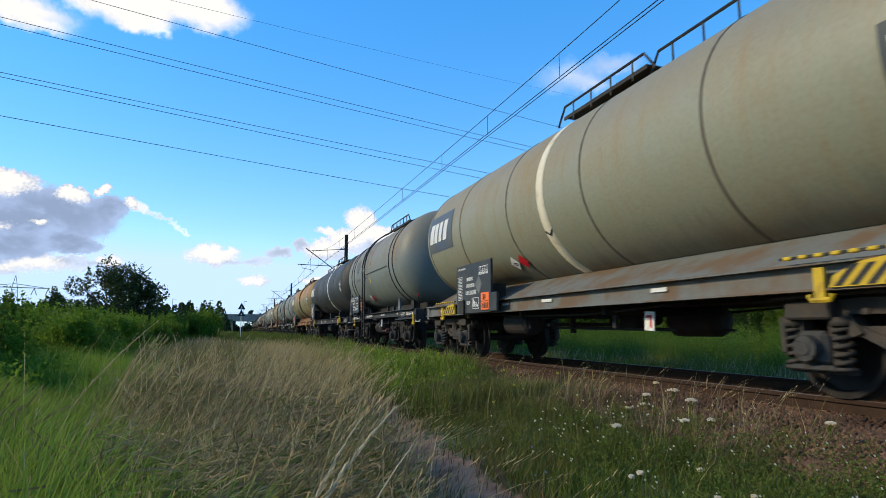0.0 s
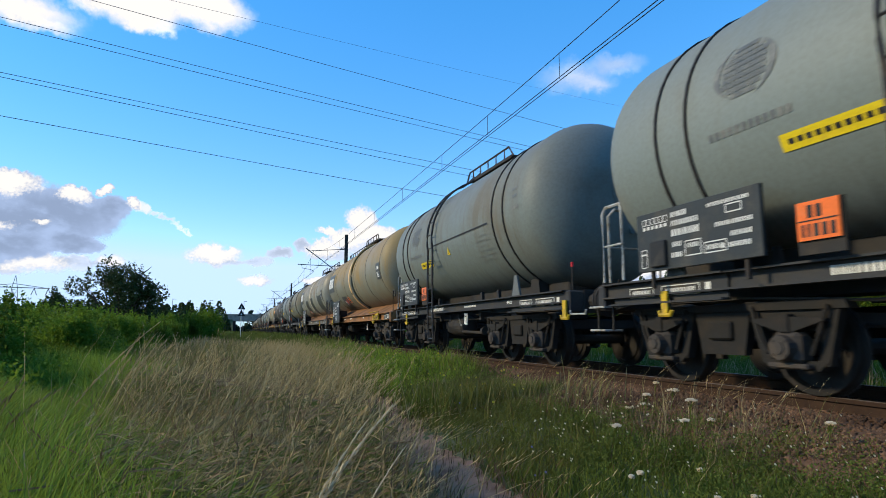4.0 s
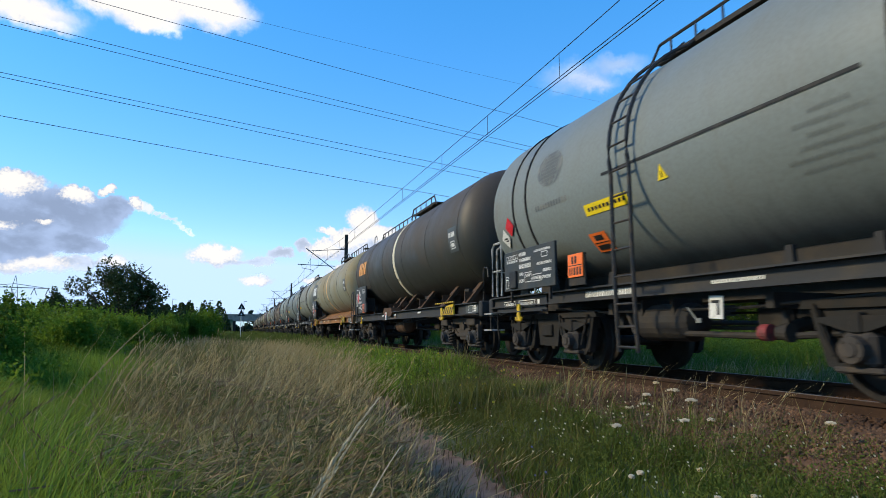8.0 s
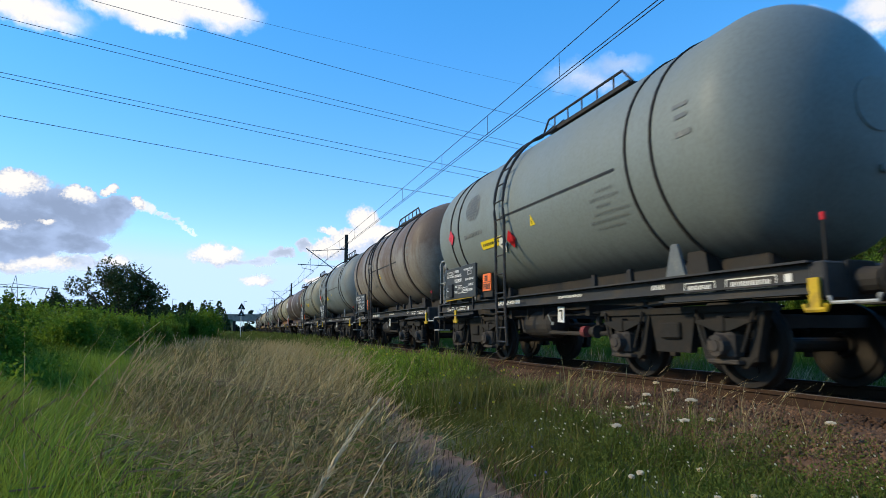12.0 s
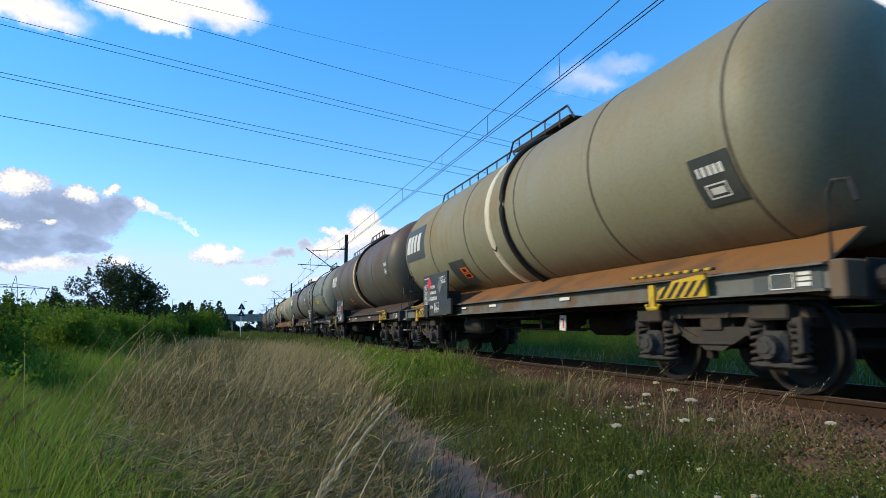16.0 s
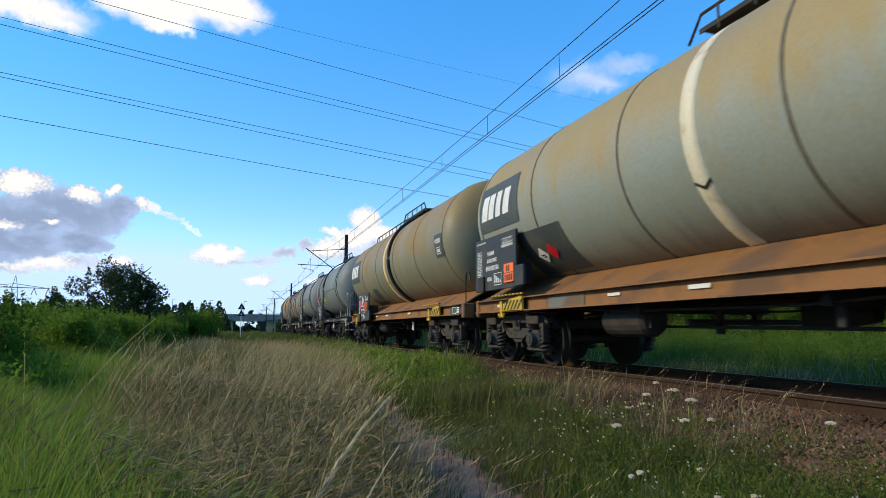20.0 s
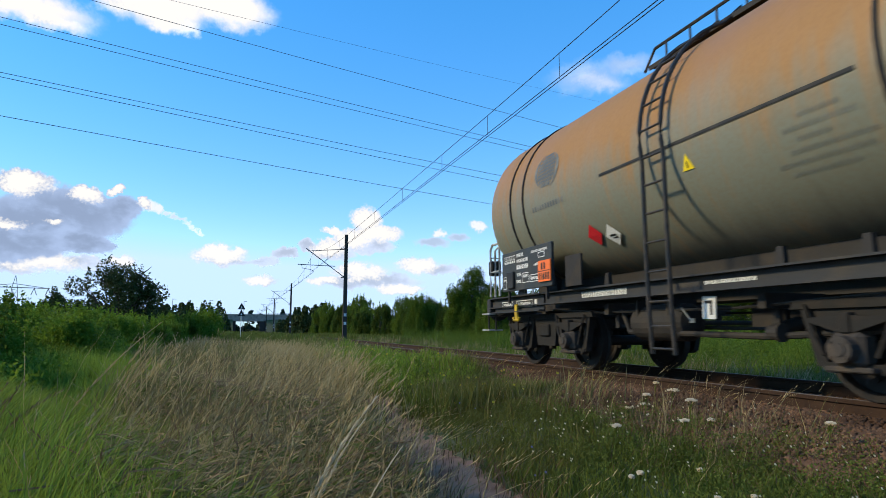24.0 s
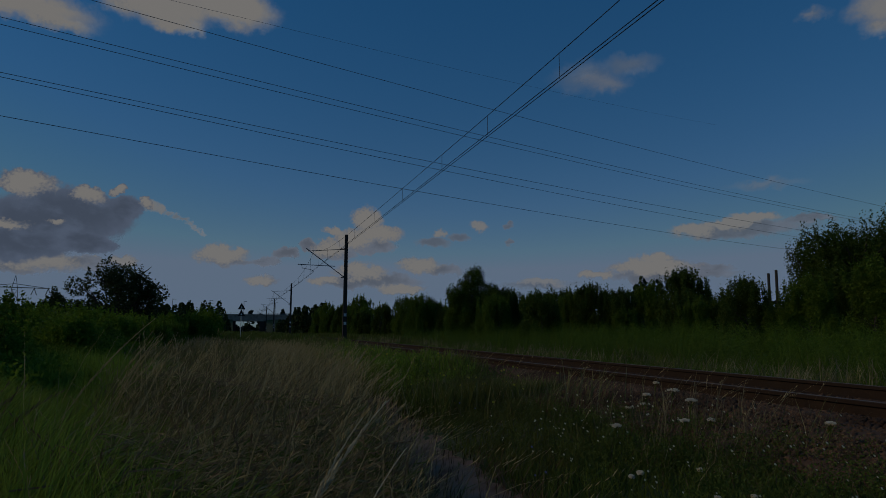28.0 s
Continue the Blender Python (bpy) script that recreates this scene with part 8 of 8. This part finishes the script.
def tree(name, label, category, x, y, height, r, lobes, leaves, leaf, mat, seed, limbs=7, reach=2.0, group="", hollow=0.35):
    thing = tagged(new(name), label, category, group)
    thing.matrix_basis = pose(x, y, float(gz(x, y)))
    put("trunk", trunk_mesh(name + "_trunk%d" % seed, seed, height, r, limbs, reach), BARK, thing)
    c = new("crown", crown_mesh(name + "_crown%d" % seed, seed, lobes, leaves, leaf, mat, hollow))
    c.parent = thing
    return thing


def random_lobes(seed, n, w, h, base, size, tall=0.9):
    g = random.Random(seed)
    out = []
    for i in range(n):
        u = g.uniform(0, 1)
        z = base + (h - base) * u
        rad = w * (math.sin(math.pi * min(1.0, 0.25 + 0.75 * u)) ** 0.6) * g.uniform(0.3, 1.0)
        a = g.uniform(0, math.tau)
        s = size * g.uniform(0.7, 1.25)
        out.append((rad * math.cos(a), rad * math.sin(a), z - s * 0.4 * tall, s * min(1.0, 0.95 / tall), s * min(1.0, 0.95 / tall), s * tall))
    for i in range(n):      # upright shoots breaking the outline
        a, rad = g.uniform(0, math.tau), w * math.sqrt(g.uniform(0, 1)) * 0.8
        top = h * (1.0 - 0.30 * (rad / w) ** 2)
        out.append((rad * math.cos(a), rad * math.sin(a), top, size * 0.2, size * 0.2, size * g.uniform(0.6, 1.35)))
    return out


def herbs(name, label, seed, n, zone, high, wide, leaves, leaf, mat, category="weeds", near=1.2):
    """A low tangle of leafy herbs: many small leafy heaps over a stretch of ground."""
    g = np.random.default_rng(seed)
    x, y = spots(g, n, *zone, 0.0, near)
    x = x + bend(y)
    h = g.uniform(high[0], high[1], len(x))
    w = wide * g.uniform(0.6, 1.3, len(x))
    lob = np.stack((x, y, gz(x, y) + h * 0.5, w, w, h * 0.55), -1)
    ob = new(name, crown_mesh(name, seed, lob, leaves, leaf, mat, 0.1))
    return tagged(ob, label, category, kind="stuff")


herbs("verge_herbs", "leafy low green herbs on the verge", 71, 260, (2.3, 3.75, 2.6, 9), (0.12, 0.34), 0.16, 34000, 0.0095, GRASS_GREEN)
herbs("verge_herbs", "leafy green herbs along the verge", 72, 260, (2.4, 4.2, 8, 26), (0.25, 0.55), 0.24, 40000, 0.016, GRASS_GREEN)
herbs("verge_herbs", "yellow-green herbs along the verge", 73, 60, (2.6, 4.0, 11, 22), (0.4, 0.68), 0.22, 8000, 0.026, GRASS_FRESH)
herbs("ballast_herbs", "withered brown herbs on the ballast slope", 74, 130, (3.5, 4.7, 2.6, 12), (0.10, 0.28), 0.14, 20000, 0.009, WEED_DEAD)
herbs("ballast_herbs", "low green herbs at the foot of the ballast", 78, 150, (3.1, 4.4, 1.8, 6), (0.10, 0.26), 0.13, 16000, 0.009, GRASS_GREEN)
herbs("far_bank_herbs", "dense feathery green herbs beyond the railway", 75, 1300, (11.2, 19.5, 0, 48), (0.7, 1.55), 0.34, 260000, 0.019, GRASS_FAR)
herbs("far_bank_herbs", "green herbs at the foot of the far bank", 76, 300, (8.8, 12.5, 0, 60), (0.3, 0.6), 0.3, 50000, 0.018, GRASS_GREEN)
herbs("far_bank_herbs", "tall bright green herbs at the foot of the shrubs", 79, 620, (15.5, 19.6, -2, 44), (1.15, 1.75), 0.34, 120000, 0.022, LEAF_BRIGHT)
herbs("field_herbs", "bright green herbs below the hedge", 77, 130, (-4.2, -2.3, 7.5, 24), (0.5, 0.95), 0.32, 26000, 0.032, LEAF_BRIGHT)

# the dark fruit tree left of the meadow
tree("field_tree", "dark broad-crowned tree behind the hedge", "tree", -7.6, 44.0, 4.2, 0.22,
     random_lobes(5, 26, 2.5, 4.9, 1.4, 0.85) + [(-2.3, 0, 3.8, 0.8, 0.8, 0.7), (2.4, 0, 3.4, 0.8, 0.8, 0.7), (0.6, 0, 4.7, 0.8, 0.8, 0.6)], 15000, 0.080, LEAF_DARK, 5, 11, 2.6, hollow=0.6)
tree("field_tree", "small dark tree beside the hedge", "tree", -11.0, 44.0, 2.5, 0.10, random_lobes(6, 9, 0.9, 3.2, 1.2, 0.55), 2600, 0.10, LEAF_DARK, 6, 5, 1.0)
# leaning big tree beyond the railway
tree("willow_tree", "large dark green tree with a full crown", "tree", 31.9, 23.6, 5.6, 0.3,
     random_lobes(7, 56, 4.3, 6.0, 0.6, 1.3) + [(-3.4, -1, 3.3, 1.4, 1.4, 1.2), (-4.2, 0, 2.4, 1.3, 1.3, 1.3), (-4.0, 0.5, 1.3, 1.5, 1.5, 1.3)], 150000, 0.060, LEAF_WILLOW, 7, 11, 3.4)
tree("willow_tree", "large green tree at the edge of the copse", "tree", 36.0, 20.5, 7.0, 0.3, random_lobes(8, 40, 4.4, 7.9, 1.0, 1.45), 90000, 0.066, LEAF_WILLOW, 8, 10, 3.4)
# poplar-like young tree beyond the track
tree("young_tree", "upright young tree with light green shoots", "tree", 17.1, 43.5, 5.6, 0.10,
     [(g_x, g_y, g_z, 0.62, 0.62, 0.95) for g_x, g_y, g_z in ((0, 0, 5.0), (-0.7, 0, 4.2), (0.8, 0.3, 4.4), (-1.3, 0, 3.0), (1.3, 0, 3.1), (0.3, 0, 3.3), (-1.6, 0.2, 1.8), (1.7, 0, 1.8), (0, 0, 1.9), (-0.6, -0.5, 2.4), (0.7, -0.5, 2.2), (-1.5, 0, 3.7), (1.55, 0, 4.0), (0.5, 0, 5.3), (0, 0, 0.9), (-1.2, 0, 0.8), (1.2, 0, 0.9))],
     34000, 0.055, LEAF_MID, 9, 8, 1.4)

# shrub kinds, copied along the far side of the railway
SHRUBS = []
for n in range(4):
    s = tree("shrub", "dense green trackside shrub", "shrub", 0, 0, 2.2, 0.07, random_lobes(20 + n, 30, 1.7, 3.2 + 0.3 * n, 0.2, 0.60, 1.45), 36000, 0.046, (LEAF_WILLOW, LEAF_MID, LEAF_WILLOW, LEAF_MID)[n], 20 + n, 6, 1.2, "shrubs beyond the railway", 0.2)
    SHRUBS.append(s)
PLACES = [(24.5, 26.5, 0.8), (28.0, 26.0, 0.72), (30.0, 31.0, 0.85), (26.5, 30.0, 0.9)]
g = random.Random(12)
for i in range(26):
    y = 33 + 4.1 * i + g.uniform(-1, 1)
    PLACES.append((16.4 + 0.012 * y + g.uniform(-1.0, 1.6), y, g.uniform(0.76, 1.08) * (1.0 + 0.006 * (y - 33))))
for i in range(16):
    y = 14 + 2.4 * i + g.uniform(-1, 1)
    PLACES.append((21.5 + 0.12 * (40 - y) + g.uniform(-1.2, 1.5), y, g.uniform(0.62, 0.95)))
for i in range(12):
    PLACES.append((27.0 + g.uniform(-2, 3), 30 + 5.2 * i, g.uniform(0.95, 1.2)))
for i in range(20):
    y = 34 + 2.6 * i
    PLACES.append((19.5 + 0.05 * y + g.uniform(-1.2, 1.2), y + g.uniform(-1, 1), g.uniform(0.85, 1.15)))
for n, (x, y, s) in enumerate(PLACES):
    src = SHRUBS[n % 4]
    if n < 4:
        src.scale = (s, s, s)
        src.matrix_basis = pose(x, y, float(gz(x, y)), 0, 0, g.uniform(0, 360)) @ Matrix.Scale(s, 4)
    else:
        keep = src.scale.copy()
        src.scale = (s, s, s)
        copy_thing(src, pose(x, y, float(gz(x, y)), 0, 0, g.uniform(0, 360)))
        src.scale = keep

# hedge of mixed bushes on the near field side
HEDGE = []
for n in range(3):
    b = tree("hedge_bush", ("leafy green hedge bush", "bright green hedge bush", "dark green hedge bush")[n], "bush", 0, 0, 1.3, 0.05, random_lobes(40 + n, 14, 1.35, 1.9, 0.2, 0.62), 12000, 0.05, (LEAF_BRIGHT, LEAF_BRIGHT, LEAF_MID)[n], 40 + n, 6, 0.9, "hedge bushes beside the meadow", 0.2)
    HEDGE.append(b)
g = random.Random(8)
SPOTS = []
for i in range(22):
    y = 9.6 + 1.55 * i
    SPOTS.append((-3.75 + g.uniform(-0.45, 0.45), y, g.uniform(0.60, 0.76)))
for i in range(14):
    y = 12 + 2.4 * i
    SPOTS.append((-7.0 + 0.04 * (y - 13) + g.uniform(-0.8, 0.8), y, g.uniform(0.7, 0.95)))
for i in range(14):
    SPOTS.append((-10.5 + g.uniform(-2.5, 2.5), 15 + 2.6 * i, g.uniform(1.0, 1.25)))
for i in range(5):
    SPOTS.append((-5.0 + 0.1 * i + g.uniform(-0.3, 0.3), 9.0 + 1.0 * i, g.uniform(0.6, 0.75)))
for i in range(16):
    SPOTS.append((-4.2 + g.uniform(-6.5, 2.2), 42 + 3.0 * i, g.uniform(0.9, 1.3)))
for n, (x, y, s) in enumerate(SPOTS):
    src = HEDGE[(n * 2) % 3]
    kind = (n * 2) % 3
    if n < 3:
        src.matrix_basis = pose(x, y, float(gz(x, y)), 0, 0, g.uniform(0, 360)) @ Matrix.Scale(s, 4)
    else:
        keep = src.scale.copy()
        src.scale = (s, s, s)
        copy_thing(src, pose(x, y, float(gz(x, y)), 0, 0, g.uniform(0, 360)))
        src.scale = keep


# far woods: one mass of small clumps along the horizon
def far_wood(name, label, seed, line, high, leaf, mat, depth, per=46, gap=1.6):
    g = np.random.default_rng(seed)
    (x0, y0), (x1, y1) = line
    n = int(math.hypot(x1 - x0, y1 - y0) / gap)
    u = g.uniform(0, 1, n)
    cx, cy = x0 + (x1 - x0) * u + g.normal(0, depth, n), y0 + (y1 - y0) * u + g.normal(0, depth, n)
    hh = high * g.uniform(0.55, 1.08, n) * (0.85 + 0.2 * np.sin(u * 40))
    t = g.uniform(0.02, 1, (n, per))
    rad = (1 - t) ** 0.7 * hh[:, None] * 0.20 + 0.15
    a = g.uniform(0, math.tau, (n, per))
    c = np.stack((cx[:, None] + rad * np.cos(a), cy[:, None] + rad * np.sin(a), t * hh[:, None]), -1).reshape(-1, 3)
    m = len(c)
    d = g.normal(0, 1, (m, 3))
    d /= np.linalg.norm(d, axis=1)[:, None]
    e = np.cross(d, g.normal(0, 1, (m, 3)))
    e /= np.linalg.norm(e, axis=1)[:, None]
    s = (leaf * g.uniform(0.6, 1.4, m))[:, None]
    co = np.stack((c - d * s, c + e * s * 0.8, c + d * s, c - e * s * 0.8), 1)
    ob = new(name, bulk(name, co, np.full(m, 4), np.arange(m * 4), mat))
    tagged(ob, label, "woods", kind="stuff")


far_wood("far_woods", "dark pine wood beyond the far field", 51, ((50, 60), (74, 300)), 8.0, 0.30, NEEDLE, 5, 190)
far_wood("far_woods", "dark pine wood along the horizon", 52, ((20, 330), (240, 260)), 12.0, 1.2, NEEDLE, 10)
far_wood("far_woods", "dark wood beyond the road bridge", 53, ((-150, 330), (-14, 420)), 15.0, 1.2, NEEDLE, 6, 70, 0.8)
far_wood("far_woods", "dark trees left of the railway", 54, ((-31, 165), (-7, 240)), 10.5, 0.4, LEAF_DARK, 4, 170, 0.5)
far_wood("far_woods", "dark trees right of the railway before the bridge", 55, ((17, 150), (24, 280)), 7.2, 0.36, LEAF_DARK, 2.5, 160, 0.9)
# added filler that darkens the bright gap under the bridge deck
far_wood("far_woods", "low dark bushes added to darken the bridge opening", 57, ((-4, 335), (13, 345)), 3.6, 0.5, NEEDLE, 1.5, 60, 0.5)
far_wood("far_woods", "dark wood beyond the houses", 56, ((62, 80), (160, 20)), 7.0, 0.4, NEEDLE, 6, 120)


# ---------------------------------------------------------------- bridge, signs and far things
def prism_y(bm, outline, y0=-0.015, y1=0.015):
    a = [bm.verts.new((x, y0, z)) for x, z in outline]
    b = [bm.verts.new((x, y1, z)) for x, z in outline]
    n = len(outline)
    bm.faces.new(a)
    bm.faces.new(b[::-1])
    for k in range(n):
        bm.faces.new((a[k], b[k], b[(k + 1) % n], a[(k + 1) % n]))


bridge = tagged(new("road_bridge"), "grey concrete road bridge across the railway", "bridge")
bridge.matrix_basis = pose(TRACK_X + float(bend(300)), 300, 0, 0, 0, 2)
part("deck", lambda bm: box(bm, (10, 0, 6.55), (120, 9, 2.7), bevel=0.05), CONCRETE, bridge, key="bridge_deck")
part("parapet", lambda bm: box(bm, (10, -4.62, 8.1), (120, 0.2, 0.8)), CONCRETE, bridge, key="parapet")
for x in (-9.6, 3.0):
    part("pier", lambda bm: box(bm, (0, 0, 3.0), (2.4 if x > 0 else 1.2, 8, 6.6), bevel=0.05), MAST, bridge, pose(x, 0, 0), key="pier%.0f" % x)
for i in range(14):
    part("railing_post", lambda bm: tube(bm, (0, 0, 0), (0, 0, 1.0), 0.06), GALV, bridge, pose(-24 + 4.2 * i, -4.4, 8.1), key="railing_post")
part("railing", lambda bm: tube(bm, (-26, -4.4, 9.0), (36, -4.4, 9.0), 0.05), GALV, bridge, key="railing")
for side in (-1, 1):
    emb = part("embankment", lambda bm: [bm.faces.new(f) for f in [[bm.verts.new(p) for p in q] for q in (
        ((0, -12, 0), (90, -12, 0), (90, -4.3, 6.2), (0.3, -4.3, 6.2)), ((0, 12, 0), (0.3, 4.3, 6.2), (90, 4.3, 6.2), (90, 12, 0)), ((0.3, -4.3, 6.2), (90, -4.3, 6.2), (90, 4.3, 6.2), (0.3, 4.3, 6.2)), ((0, -12, 0), (0.3, -4.3, 6.2), (0.3, 4.3, 6.2), (0, 12, 0)))]],
        GROUND, bridge, pose(4.2 if side > 0 else -10.2, 0, 0, 0, 0, 0 if side > 0 else 180), label="grassy bridge embankment", key="embankment")

for i in range(5):
    lamp = tagged(new("street_lamp"), "thin grey street lamp by the far road", "street lamp", group="street lamps by the far road")
    lamp.matrix_basis = pose(-34 + 12 * i, 225 + 6 * i, 0)
    part("pole", lambda bm: tube(bm, (0, 0, 0), (0, 0, 12.0), 0.11, 0.06), GALV, lamp, key="lamp_pole")
    part("lamp_head", lambda bm: box(bm, (0.5, 0, 12.0), (1.2, 0.3, 0.14), bevel=0.03), GALV, lamp, key="lamp_head")

sign = tagged(new("railway_sign"), "two dark triangular railway signs on a white post", "sign")
sign.matrix_basis = pose(0.35, 72.0, 0.4)
part("post", lambda bm: tube(bm, (0, 0, -0.2), (0, 0, 3.9), 0.045), WHITE_MARK, sign, key="sign_post")
for z in (2.75, 3.5):
    tri = part("triangle_board", lambda bm: prism_y(bm, [(-0.42, -0.3), (0.42, -0.3), (0, 0.45)]), BLACK, sign, pose(0, -0.06, z), "black triangular board with a pale edge", key="tri_board")
    part("triangle_mark", lambda bm: prism_y(bm, [(-0.10, -0.18), (0.10, -0.18), (0, 0.1)]), WHITE_MARK, tri, pose(0, -0.03, 0), key="tri_mark")

house = tagged(new("far_house"), "pale gabled house roof among the trees with two chimneys", "house")
house.matrix_basis = pose(75.5, 70.0, -2.0, 0, 0, -30)
part("wall", lambda bm: box(bm, (0, 0, 2.2), (9, 7, 4.6)), MAST, house, key="house_wall")
part("roof", lambda bm: prism(bm, [(-4.2, 4.4), (4.2, 4.4), (0, 6.7)], -5, 5), CONCRETE, house, label="pale grey roof", key="house_roof")
for dx in (0.4, 1.5):
    part("chimney", lambda bm: tube(bm, (0, 0, 0), (0.1, 0, 5.2 if dx < 1 else 5.7), 0.22, 0.20), MAST, house, pose(dx, 0.2, 6.6), label="dark metal chimney", key="chimney%.1f" % dx)

pylon = tagged(new("power_pylon"), "grey lattice high-voltage pylon far across the field", "pylon")
pylon.matrix_basis = pose(-79.0, 262.0, -2.5, 0, 0, 15)
for s in (-1, 1):
    part("leg", lambda bm: [bent(bm, [(s * 4.5, d, 0), (s * 1.4, d * 0.4, 13), (s * 0.9, d * 0.3, 19), (0, 0, 24)], 0.10, 4) for d in (-2.5, 2.5)], GALV, pylon, key="pylon_leg%d" % s)
part("crossarm", lambda bm: [tube(bm, (-11, 0, 19.4), (11, 0, 19.4), 0.14, seg=4), tube(bm, (-11, 0, 19.3), (0, 0, 20.8), 0.10, seg=4), tube(bm, (11, 0, 19.3), (0, 0, 20.8), 0.10, seg=4)], GALV, pylon, key="crossarm")
for x in (-10.5, -6.0, 6.0, 10.5):
    part("insulator_string", lambda bm: [tube(bm, (0, 0, 0), (0.9, 0, -2.6), 0.12, seg=5), tube(bm, (0, 0, 0), (-0.9, 0, -2.6), 0.12, seg=5)], WIRE, pylon, pose(x, 0, 19.3), key="string")
for i in range(5):
    part("brace", lambda bm: [tube(bm, (-4.2 + i * 0.8, 0, 1 + 3.5 * i), (3.6 - i * 0.7, 0, 4.5 + 3.5 * i), 0.07, seg=4), tube(bm, (4.2 - i * 0.8, 0, 1 + 3.5 * i), (-3.6 + i * 0.7, 0, 4.5 + 3.5 * i), 0.07, seg=4)], GALV, pylon, key="brace%d" % i)

motions()
